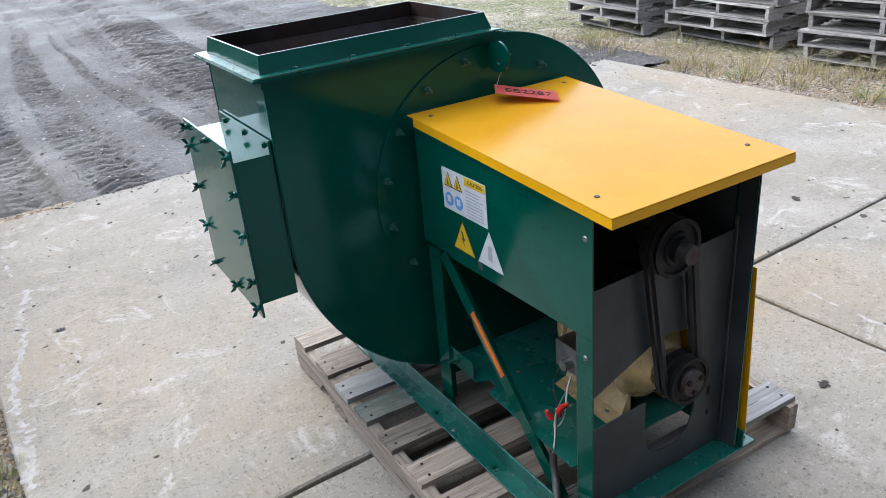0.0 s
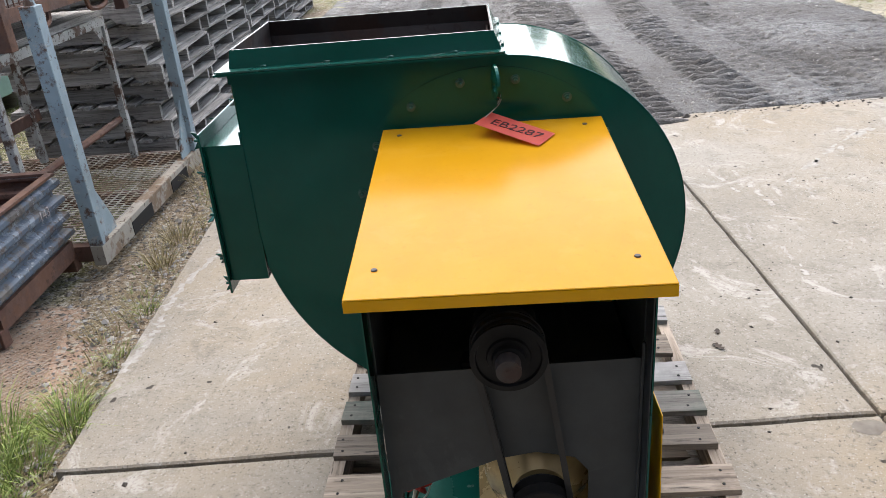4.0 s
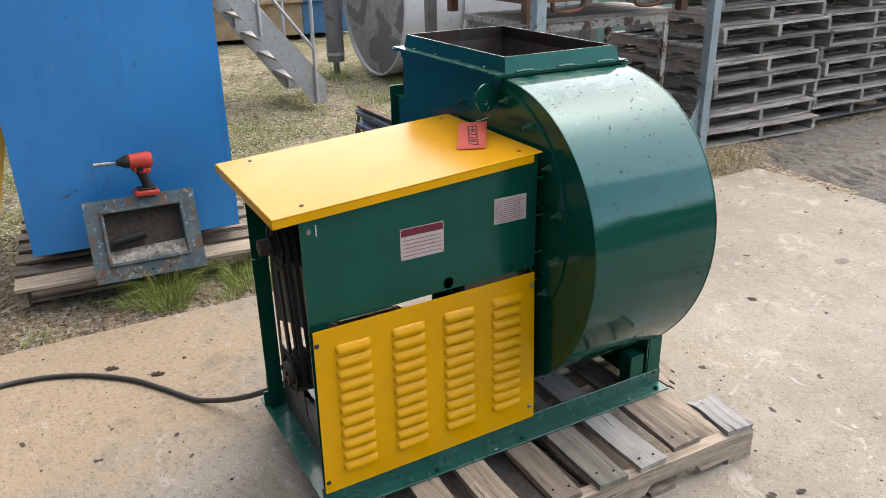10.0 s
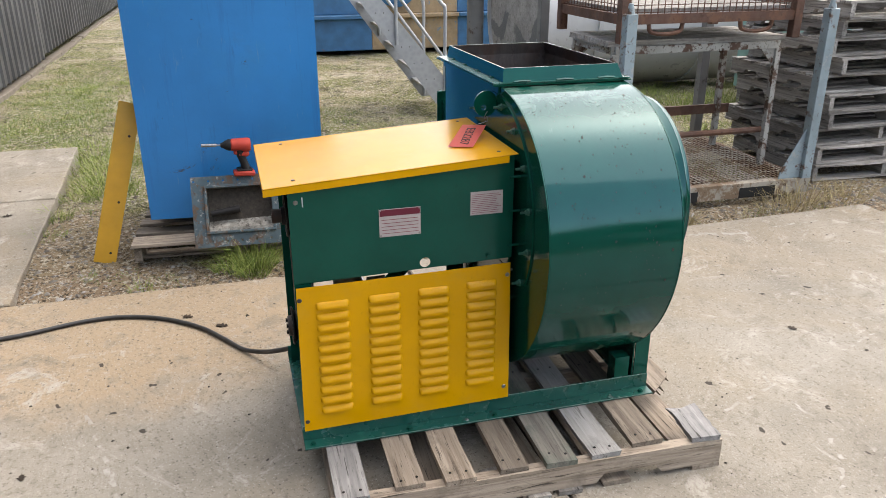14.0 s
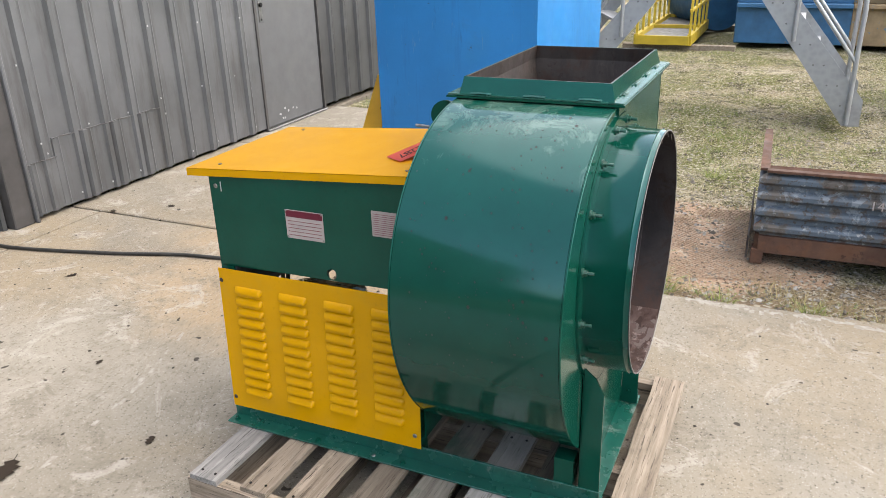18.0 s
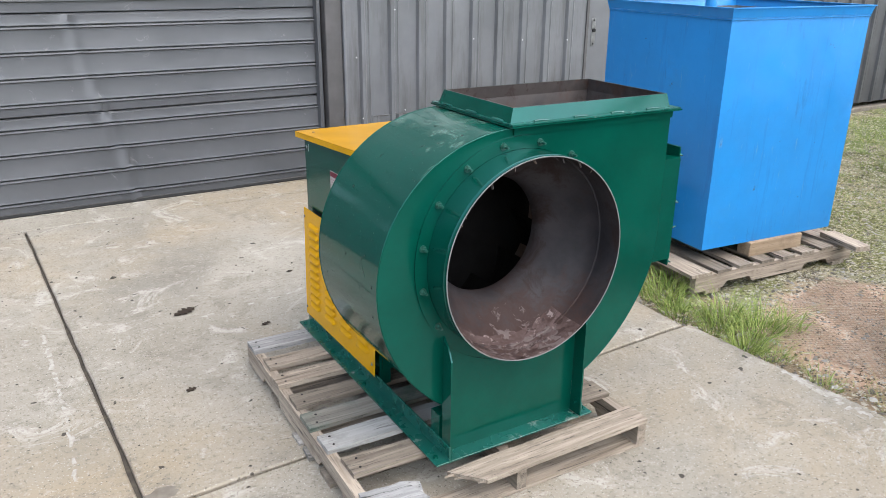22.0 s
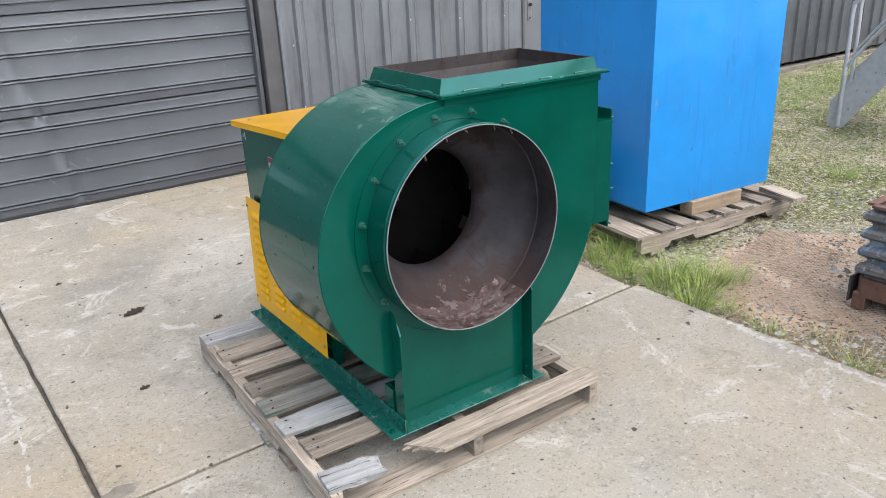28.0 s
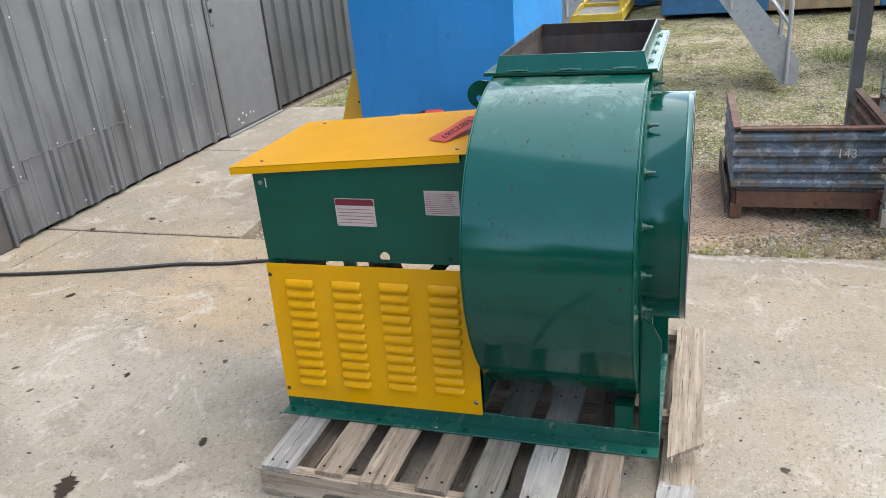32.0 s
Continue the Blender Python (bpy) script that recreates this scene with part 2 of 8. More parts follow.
for nm, col in (("red_plastic", (0.62, 0.03, 0.02)), ("tag_red", (1.0, 0.17, 0.13)), ("label_maroon", (0.2, 0.025, 0.05)), ("tag_ink", (0.05, 0.004, 0.008)),
                ("label_white", (0.72, 0.73, 0.74)), ("label_yellow", (0.8, 0.52, 0.02)), ("label_black", (0.02, 0.02, 0.02)),
                ("label_blue", (0.12, 0.36, 0.72)), ("label_grey", (0.42, 0.43, 0.45)), ("label_red", (0.36, 0.1, 0.12)),
                ("label_pink", (0.62, 0.55, 0.53)), ("label_orange", (1.0, 0.18, 0.04)), ("wire_green", (0.05, 0.2, 0.12)),
                ("wire_white", (0.7, 0.68, 0.6)), ("wire_brown", (0.18, 0.06, 0.03)), ("drill_black", (0.02, 0.02, 0.022)),
                ("drill_red", (0.66, 0.075, 0.05))):
    k = Mat(nm, 0.6, spec=0.25)
    k.base(k.noise(35, 4), (0.3, tuple(c * 0.9 for c in col)), (0.7, tuple(min(1, c * 1.08) for c in col)))

# timber: grain runs along the object's own x
def timber(name, lo, hi, dark, rough=0.85):
    k = Mat(name, rough)
    k.scaled(1, 1, 1, per_object=True)
    raw = k.co
    k.scaled(2.0, 40, 40)
    grain = k.noise(1.0, 6, 0.65, 0.6)
    k.base(grain, (0.28, lo), (0.68, hi))
    fine = k.noise(5.0, 4, 0.7)
    k.over(fine, 0.56, 0.68, dark, 0.75)
    k.over(k.noise(2.2, 5, 0.6, 0.3), 0.62, 0.66, tuple(c * 0.6 for c in dark), 0.85)
    k.co = raw
    k.over(k.noise(7, 6, 0.7), 0.55, 0.75, tuple(c * 0.6 for c in lo), 0.7)
    k.vary(0.38)
    k.bump(grain, 0.5, 0.004)
    return k


timber("pallet_wood", (0.17, 0.13, 0.095), (0.5, 0.42, 0.335), (0.05, 0.038, 0.028))
timber("old_pallet_wood", (0.17, 0.153, 0.135), (0.6, 0.565, 0.52), (0.035, 0.03, 0.026))
k = timber("oversprayed_wood", (0.12, 0.105, 0.085), (0.32, 0.3, 0.26), (0.05, 0.04, 0.032))
k.over(k.noise(3.5, 6, 0.65), 0.4, 0.6, (0.03, 0.12, 0.085), 0.7)
timber("fresh_wood", (0.36, 0.25, 0.15), (0.52, 0.39, 0.26), (0.24, 0.16, 0.1))
timber("bleached_wood", (0.4, 0.39, 0.37), (0.62, 0.61, 0.59), (0.2, 0.18, 0.16))
k = timber("split_grey_wood", (0.2, 0.2, 0.2), (0.5, 0.49, 0.48), (0.06, 0.055, 0.05))

# ground surfaces
def blob(k, cx, cy, rx, ry, wobble=0.45):
    """One inside an uneven patch on the ground, nought well outside it."""
    wob = k.noise(3.0, 5, 0.6)
    mp = k.n.new("ShaderNodeMapping")
    mp.inputs["Location"].default_value, mp.inputs["Scale"].default_value = (-cx / rx, -cy / ry, 0), (1 / rx, 1 / ry, 0)
    k.l.new(k.co, mp.inputs["Vector"])
    ln = k.n.new("ShaderNodeVectorMath")
    ln.operation = "LENGTH"
    k.l.new(mp.outputs[0], ln.inputs[0])
    ad = k.n.new("ShaderNodeMath")
    ad.operation = "MULTIPLY_ADD"
    k.l.new(wob, ad.inputs[0])
    ad.inputs[1].default_value = wobble * 2
    k.l.new(ln.outputs["Value"], ad.inputs[2])
    sub = k.n.new("ShaderNodeMath")
    sub.operation = "SUBTRACT"
    sub.inputs[0].default_value = 1.5 + wobble
    k.l.new(ad.outputs[0], sub.inputs[1])
    return sub.outputs[0]


k = Mat("concrete", 0.85, spec=0.25)
k.base(k.noise(1.1, 7, 0.65), (0.36, (0.32, 0.288, 0.235)), (0.64, (0.44, 0.405, 0.345)))
k.over(k.noise(0.45, 5, 0.6, 0.5), 0.46, 0.6, (0.41, 0.335, 0.235), 0.8)
k.over(blob(k, 0.2, 0.3, 0.75, 0.9, 0.6), 0.3, 0.8, (0.49, 0.37, 0.24), 0.75)
k.over(blob(k, 3.4, 3.6, 1.0, 0.9, 0.6), 0.3, 0.8, (0.4, 0.335, 0.245), 0.3)
k.over(k.noise(0.8, 6, 0.62, 0.4), 0.55, 0.66, (0.28, 0.258, 0.222), 0.75)
k.over(k.noise(6, 8, 0.74), 0.52, 0.64, (0.27, 0.24, 0.197), 0.5)
k.over(k.noise(2.6, 9, 0.78, 1.4), 0.55, 0.62, (0.57, 0.54, 0.48), 0.75)
k.over(k.noise(3.4, 9, 0.8, 0.8), 0.56, 0.61, (0.24, 0.21, 0.17), 0.5)
k.over(k.noise(26, 6, 0.75), 0.55, 0.63, (0.52, 0.485, 0.42), 0.5)
k.over(k.noise(48, 4, 0.7), 0.57, 0.63, (0.2, 0.172, 0.135), 0.6)
k.over(k.noise(95, 3, 0.6), 0.62, 0.67, (0.05, 0.04, 0.03), 0.7)
k.over(k.noise(130, 3, 0.6), 0.62, 0.67, (0.68, 0.65, 0.59), 0.8)
k.over(k.noise(15, 2, 0.5), 0.71, 0.73, (0.045, 0.038, 0.03), 0.9)
k.bump(k.noise(110, 5, 0.7), 0.6, 0.004)
k.bump(k.noise(9, 5), 0.25, 0.006)
k = Mat("chalk", 0.9, spec=0.2)
k.base(k.noise(30, 6), (0.4, (0.42, 0.39, 0.335)), (0.62, (0.55, 0.525, 0.475)))
k = Mat("oil_stain", 0.75, spec=0.25)
k.base(k.noise(14, 6), (0.3, (0.17, 0.145, 0.115)), (0.7, (0.3, 0.265, 0.22)))
k = Mat("caked_dirt", 0.95, spec=0.2)
k.base(k.noise(18, 8, 0.75), (0.38, (0.16, 0.15, 0.13)), (0.62, (0.5, 0.49, 0.45)))
k.over(k.noise(45, 6, 0.7), 0.56, 0.62, (0.05, 0.05, 0.05), 0.8)
k.bump(k.noise(40, 6, 0.7), 0.8, 0.006)
k = Mat("joint_dirt", 0.95)
k.base(k.noise(20, 6), (0.3, (0.035, 0.03, 0.025)), (0.7, (0.13, 0.11, 0.085)))

k = Mat("yard_ground", 0.95, spec=0.15)
k.base(k.noise(1.6, 8, 0.72), (0.36, (0.33, 0.285, 0.19)), (0.64, (0.63, 0.56, 0.41)))
k.over(k.noise(0.8, 7, 0.7, 0.8), 0.43, 0.54, (0.2, 0.215, 0.06), 0.9)
k.over(k.noise(5, 8, 0.75, 0.5), 0.52, 0.59, (0.085, 0.08, 0.045), 0.85)
for cx, cy, rx, ry in ((-0.35, 1.0, 0.33, 1.6), (-0.45, 3.7, 0.35, 1.6), (-0.9, -0.1, 0.8, 0.5), (5.4, 3.5, 0.6, 2.6), (-1.1, 8.2, 0.55, 3.6), (0.0, 5.0, 1.2, 0.4)):
    k.over(blob(k, cx, cy, rx, ry), 0.35, 0.6, (0.37, 0.27, 0.18), 0.8)
k.over(blob(k, -5.0, -0.9, 2.2, 0.5), 0.3, 0.6, (0.17, 0.22, 0.06), 0.75)
k.over(blob(k, -1.05, 2.25, 0.6, 0.62), 0.35, 0.55, (0.7, 0.47, 0.33), 0.9)
k.over(k.noise(30, 6, 0.75), 0.53, 0.58, (0.8, 0.75, 0.62), 0.75)
k.over(k.noise(42, 5, 0.7), 0.54, 0.59, (0.05, 0.042, 0.026), 0.85)
k.over(k.noise(80, 3, 0.6), 0.6, 0.66, (0.85, 0.8, 0.7), 0.8)
k.bump(k.noise(28, 7, 0.75), 0.9, 0.03)
k = Mat("wet_road", 0.62, spec=0.35)
k.base(k.noise(1.4, 8, 0.7), (0.36, (0.07, 0.064, 0.057)), (0.64, (0.138, 0.129, 0.117)))
k.over(k.noise(0.4, 5, 0.6, 0.6), 0.5, 0.6, (0.155, 0.151, 0.146), 0.8)
k.over(k.noise(9, 8, 0.75), 0.53, 0.6, (0.075, 0.062, 0.052), 0.8)
k.over(k.noise(34, 6, 0.75), 0.55, 0.62, (0.04, 0.034, 0.028), 0.85)
# colour darkens with depth: the shade in the ruts is painted in
rut_shade = k.n.new("ShaderNodeMath")
rut_shade.operation = "MULTIPLY_ADD"
k.l.new(k.axis("Z"), rut_shade.inputs[0])
rut_shade.inputs[1].default_value, rut_shade.inputs[2].default_value = -9.0, 0.2
k.over(rut_shade.outputs[0], 0.52, 0.76, (0.035, 0.03, 0.026), 0.85)
k.over(blob(k, -0.3, 5.8, 0.8, 1.3), 0.35, 0.7, (0.25, 0.23, 0.2), 0.7)
k.over(k.noise(75, 3, 0.6), 0.63, 0.68, (0.5, 0.48, 0.44), 0.85)
k.roughness(k.noise(0.7, 5), 0.4, 0.9)
k.bump(k.noise(30, 7, 0.75), 0.9, 0.03)
for nm, lo, hi in (("grass_green", (0.16, 0.28, 0.05), (0.58, 0.66, 0.2)), ("grass_dry", (0.34, 0.27, 0.12), (0.75, 0.62, 0.34)),
                   ("straw", (0.2, 0.19, 0.075), (0.86, 0.75, 0.48)), ("weed", (0.15, 0.24, 0.06), (0.45, 0.54, 0.18)), ("dead_leaf", (0.02, 0.014, 0.01), (0.06, 0.04, 0.025))):
    k = Mat(nm, 0.7, spec=0.25)
    gm = k.n.new("ShaderNodeNewGeometry")
    k.base(gm.outputs["Random Per Island"], (0.0, lo), (1.0, hi))
k = Mat("grit", 0.9)
k.base(k.noise(60, 3), (0.3, (0.03, 0.025, 0.02)), (0.7, (0.09, 0.075, 0.06)))
k = Mat("pebble", 0.85)
gm = k.n.new("ShaderNodeNewGeometry")
k.base(gm.outputs["Random Per Island"], (0.0, (0.12, 0.1, 0.08)), (0.6, (0.33, 0.3, 0.26)), (1.0, (0.55, 0.53, 0.49)))

k = Mat("wall_metal", 0.48, 0.25)
k.base(k.noise(1.5, 5), (0.36, (0.16, 0.165, 0.175)), (0.64, (0.235, 0.24, 0.253)))
up = k.co
k.scaled(6, 6, 0.7)
k.over(k.noise(1.6, 7, 0.7), 0.5, 0.66, (0.115, 0.112, 0.11), 0.75)
k.over(k.noise(4.0, 6, 0.7), 0.6, 0.7, (0.28, 0.28, 0.29), 0.35)
k.co = up
k.bump(k.noise(3, 3), 0.1, 0.02)
k = Mat("wall_metal_dark", 0.48, 0.25)
k.base(k.noise(1.5, 5), (0.36, (0.085, 0.087, 0.093)), (0.64, (0.135, 0.138, 0.146)))
up = k.co
k.scaled(6, 6, 0.7)
k.over(k.noise(1.6, 7, 0.7), 0.52, 0.7, (0.06, 0.058, 0.057), 0.7)
k.co = up
k = Mat("garage_metal", 0.42, 0.2)
k.base(k.noise(1.0, 6), (0.36, (0.09, 0.095, 0.104)), (0.64, (0.136, 0.14, 0.151)))
k.over(k.noise(5, 8, 0.75, 1.5), 0.62, 0.7, (0.36, 0.36, 0.37), 0.7)
k.over(k.noise(1.7, 6, 0.7), 0.6, 0.75, (0.12, 0.118, 0.12), 0.6)
k.bump(k.noise(2.2, 3), 0.25, 0.03)
paint("door_paint", (0.165, 0.17, 0.18), 0.42, 0.08, chip=(0.6, 0.6, 0.6), chip_at=0.78)
paint("dark_trim", (0.09, 0.085, 0.085), 0.5, 0.2)
k = Mat("window_glass", 0.05, spec=0.6)
k.plain((0.32, 0.36, 0.4))
paint("window_rubber", (0.015, 0.015, 0.016), 0.5)

k = paint("blue_tank_paint", (0.012, 0.3, 0.78), 0.38, 0.1, chip=(0.05, 0.04, 0.03), chip_at=0.69, scale=2)
raw = k.co
k.scaled(9, 9, 0.8)
k.over(k.noise(1.6, 6, 0.7, 0.4), 0.57, 0.66, (0.014, 0.19, 0.55), 0.4)
k.over(k.noise(5, 7, 0.75), 0.64, 0.67, (0.25, 0.42, 0.62), 0.5)
k.co = raw
k.over(k.noise(2.2, 6, 0.7), 0.56, 0.7, (0.03, 0.33, 0.74), 0.5)
k.over(k.noise(5, 8, 0.78, 0.6), 0.635, 0.67, (0.09, 0.08, 0.075), 0.8)
k.over(k.noise(2.2, 8, 0.7, 0.6), 0.6, 0.72, (0.05, 0.28, 0.66), 0.7)
plain_co = k.co
k.scaled(9, 9, 2.2)
k.over(k.noise(2.6, 8, 0.74), 0.62, 0.7, (0.3, 0.44, 0.62), 0.4)
k.over(k.noise(1.1, 7, 0.72), 0.62, 0.72, (0.02, 0.15, 0.38), 0.6)
k.co = plain_co
k.over(k.noise(3.3, 8, 0.7), 0.7, 0.74, (0.05, 0.06, 0.06), 0.8)
k = rusty("blue_bin", (0.12, 0.165, 0.22), (0.16, 0.14, 0.125), 0.47, 0.6, scale=6)
k.over(k.noise(9, 8, 0.75, 0.6), 0.56, 0.6, (0.36, 0.41, 0.47), 0.7)
k.over(k.noise(20, 8, 0.75), 0.6, 0.64, (0.5, 0.52, 0.54), 0.8)
k.over(k.noise(12, 8, 0.74, 0.5), 0.58, 0.62, (0.11, 0.06, 0.04), 0.8)
rusty("rust_red", (0.15, 0.07, 0.045), (0.2, 0.09, 0.05), 0.5, 0.75)
k = rusty("pale_blue_rack", (0.36, 0.46, 0.5), (0.14, 0.07, 0.04), 0.55, 0.55, scale=7)
k.over(k.noise(11, 8, 0.76, 0.5), 0.57, 0.61, (0.52, 0.53, 0.5), 0.75)
k.over(k.noise(17, 8, 0.78, 0.4), 0.6, 0.63, (0.11, 0.055, 0.035), 0.85)
k = rusty("peeling_white", (0.55, 0.54, 0.5), (0.12, 0.06, 0.035), 0.5, 0.65, scale=11)
rusty("rack_base", (0.5, 0.45, 0.37), (0.26, 0.17, 0.1), 0.5, 0.65)
rusty("grey_post", (0.26, 0.26, 0.255), (0.1, 0.06, 0.045), 0.6, 0.5)
k = Mat("galvanised", 0.45, 0.4)
k.base(k.voronoi(22), (0.0, (0.58, 0.6, 0.62)), (0.7, (0.68, 0.7, 0.72)))
k.over(k.noise(4, 6), 0.55, 0.7, (0.46, 0.47, 0.48), 0.6)
k = paint("tank_silver", (0.68, 0.69, 0.7), 0.3, 0.06)
k.over(k.noise(1.3, 5, 0.6), 0.5, 0.7, (0.55, 0.55, 0.55), 0.6)
k.over(k.noise(6, 8, 0.7), 0.66, 0.7, (0.4, 0.39, 0.38), 0.6)
k = Mat("tank_peeling", 0.75, spec=0.25)
k.base(k.noise(7, 8, 0.72), (0.36, (0.4, 0.385, 0.365)), (0.62, (0.6, 0.585, 0.56)))
k.over(k.noise(22, 6, 0.7), 0.55, 0.62, (0.27, 0.26, 0.25), 0.6)
bare = k.noise(1.9, 4, 0.5, 0.5)
k.over(bare, 0.57, 0.59, (0.24, 0.245, 0.25), 0.9)
k.bump(k.noise(16, 7, 0.72), 0.8, 0.02)
paint("far_blue", (0.04, 0.19, 0.4), 0.5, 0.15, chip=(0.25, 0.2, 0.15), chip_at=0.66)
paint("far_tan", (0.46, 0.33, 0.19), 0.6, 0.2, chip=(0.2, 0.3, 0.4), chip_at=0.6)
paint("cage_yellow", (0.8, 0.43, 0.02), 0.4, 0.1, chip=(0.2, 0.15, 0.1))
paint("gangway_yellow", (0.8, 0.58, 0.05), 0.45, 0.12, chip=(0.2, 0.15, 0.1))
k = paint("flange_teal", (0.065, 0.115, 0.14), 0.5, 0.3, chip=(0.14, 0.08, 0.045), chip_at=0.54)
k.over(k.noise(11, 8, 0.75, 0.5), 0.54, 0.6, (0.16, 0.19, 0.19), 0.7)
k.over(k.noise(32, 7, 0.72), 0.58, 0.63, (0.5, 0.52, 0.5), 0.8)
k.over(k.noise(18, 8, 0.76), 0.6, 0.64, (0.1, 0.05, 0.03), 0.9)
paint("grey_primer", (0.16, 0.165, 0.17), 0.6, 0.2, chip=(0.1, 0.06, 0.04), chip_at=0.66)
paint("mint_panel", (0.36, 0.62, 0.54), 0.5)
k = Mat("far_trees", 0.95, spec=0.1)
k.base(k.noise(0.5, 8, 0.75), (0.38, (0.02, 0.028, 0.014)), (0.62, (0.1, 0.12, 0.06)))
k.bump(k.noise(0.8, 8, 0.75), 1.0, 0.5)
k = Mat("mesh_mat", 0.85, spec=0.2)
k.base(k.noise(5, 8, 0.72), (0.36, (0.54, 0.38, 0.265)), (0.64, (0.7, 0.53, 0.4)))
k.over(k.noise(30, 6, 0.75), 0.55, 0.63, (0.13, 0.085, 0.055), 0.7)
k.over(k.noise(60, 4, 0.7), 0.62, 0.68, (0.5, 0.4, 0.32), 0.7)
mud = k.noise(2.2, 6, 0.7)
k.over(mud, 0.54, 0.62, (0.38, 0.28, 0.19), 0.6)
k.bump(k.noise(45, 6, 0.7), 0.5, 0.008)

# ---- mesh helpers ----
WORLD = {}


def thing(name, label, category, at=(0, 0, 0), turn=0.0, group="", kind=""):
    ob = new(name)
    ob.empty_display_size = 0.1
    WORLD[ob] = pose(*at, 0, 0, turn)
    ob.matrix_basis = WORLD[ob]
    return tagged(ob, label, category, group, kind)


def finish(bm, name, material, smooth=None):
    me = bpy.data.meshes.new(name)
    bm.normal_update()
    bm.to_mesh(me)
    bm.free()
    for one in material if isinstance(material, (list, tuple)) else [material]:
        me.materials.append(MATS[one])
    if smooth is not None:
        me.shade_smooth()
        me.set_sharp_from_angle(angle=radians(smooth))
    return me


def link(name, me, parent=None, label="", m=None, local=False):
    """An object on mesh me; m is its pose in the world, or, where local, in its parent."""
    ob = new(name, me)
    m = m or Matrix()
    if parent is not None:
        ob.parent = parent
        if local:
            ob.matrix_basis, WORLD[ob] = m, WORLD[parent] @ m
        else:
            ob.matrix_basis, WORLD[ob] = WORLD[parent].inverted() @ m, m
    else:
        ob.matrix_basis, WORLD[ob] = m, m
    return tagged(ob, label)


def part(name, bm, material, parent, label="", smooth=None, m=None, local=False):
    return link(name, finish(bm, name, material, smooth), parent, label, m, local)


def solid(name, bm, material, label, category="", kind="", smooth=None, group=""):
    return tagged(link(name, finish(bm, name, material, smooth)), label, category, group, kind)


def B():
    return bmesh.new()


def box(bm, x0, x1, y0, y1, z0, z1, bevel=0.0):
    vs = [bm.verts.new((x, y, z)) for x in (x0, x1) for y in (y0, y1) for z in (z0, z1)]
    fs = [bm.faces.new([vs[i] for i in q]) for q in ((0, 1, 3, 2), (4, 6, 7, 5), (0, 4, 5, 1), (2, 3, 7, 6), (0, 2, 6, 4), (1, 5, 7, 3))]
    if bevel:
        bmesh.ops.bevel(bm, geom=list({e for f in fs for e in f.edges}), offset=bevel, segments=1, affect="EDGES")
    return bm


def hexa(bm, pts):
    """A solid from eight corners: four below and four above, each in order round."""
    v = [bm.verts.new(p) for p in pts]
    for q in ((3, 2, 1, 0), (4, 5, 6, 7), (0, 1, 5, 4), (1, 2, 6, 5), (2, 3, 7, 6), (3, 0, 4, 7)):
        bm.faces.new([v[i] for i in q])
    return bm


def frame_of(d):
    d = Vector(d).normalized()
    a = d.orthogonal().normalized()
    if abs(d.z) < 0.99:
        a = Vector((0, 0, 1)).cross(d).normalized()
    return a, d.cross(a).normalized()


def cyl(bm, p0, p1, r0, r1=None, seg=24, caps=True, inner=0.0):
    p0, p1 = Vector(p0), Vector(p1)
    r1 = r0 if r1 is None else r1
    a, b = frame_of(p1 - p0)

    def ring(p, r):
        return [bm.verts.new(p + (a * math.cos(2 * math.pi * i / seg) + b * math.sin(2 * math.pi * i / seg)) * r) for i in range(seg)]
    lo, hi = ring(p0, r0), ring(p1, r1)
    for i in range(seg):
        bm.faces.new((lo[i], lo[(i + 1) % seg], hi[(i + 1) % seg], hi[i]))
    if inner:
        li, hi2 = ring(p0, inner), ring(p1, inner)
        for i in range(seg):
            j = (i + 1) % seg
            bm.faces.new((li[j], li[i], hi2[i], hi2[j]))
            bm.faces.new((lo[j], lo[i], li[i], li[j]))
            bm.faces.new((hi[i], hi[j], hi2[j], hi2[i]))
    elif caps:
        bm.faces.new(lo[::-1])
        bm.faces.new(hi)
    return bm


def lathe(bm, centre, axis, profile, seg=48):
    """Turn a profile of (along, radius) round the axis through centre."""
    c, d = Vector(centre), Vector(axis).normalized()
    a, b = frame_of(d)
    rings = [[bm.verts.new(c + d * s + (a * math.cos(2 * math.pi * i / seg) + b * math.sin(2 * math.pi * i / seg)) * r) for i in range(seg)] for s, r in profile]
    for lo, hi in zip(rings, rings[1:]):
        for i in range(seg):
            j = (i + 1) % seg
            bm.faces.new((lo[i], lo[j], hi[j], hi[i]))
    return bm


def tube(bm, path, r, seg=10, caps=True):
    pts = [Vector(p) for p in path]
    rings, ref = [], None
    for i, p in enumerate(pts):
        d = (pts[min(i + 1, len(pts) - 1)] - pts[max(i - 1, 0)]).normalized()
        if ref is None:
            ref, _ = frame_of(d)
        ref = (ref - d * ref.dot(d)).normalized()
        b = d.cross(ref)
        rr = r[i] if isinstance(r, (list, tuple)) else r
        rings.append([bm.verts.new(p + (ref * math.cos(2 * math.pi * k / seg) + b * math.sin(2 * math.pi * k / seg)) * rr) for k in range(seg)])
    for lo, hi in zip(rings, rings[1:]):
        for k in range(seg):
            j = (k + 1) % seg
            bm.faces.new((lo[k], lo[j], hi[j], hi[k]))
    if caps:
        bm.faces.new(rings[0][::-1])
        bm.faces.new(rings[-1])
    return bm


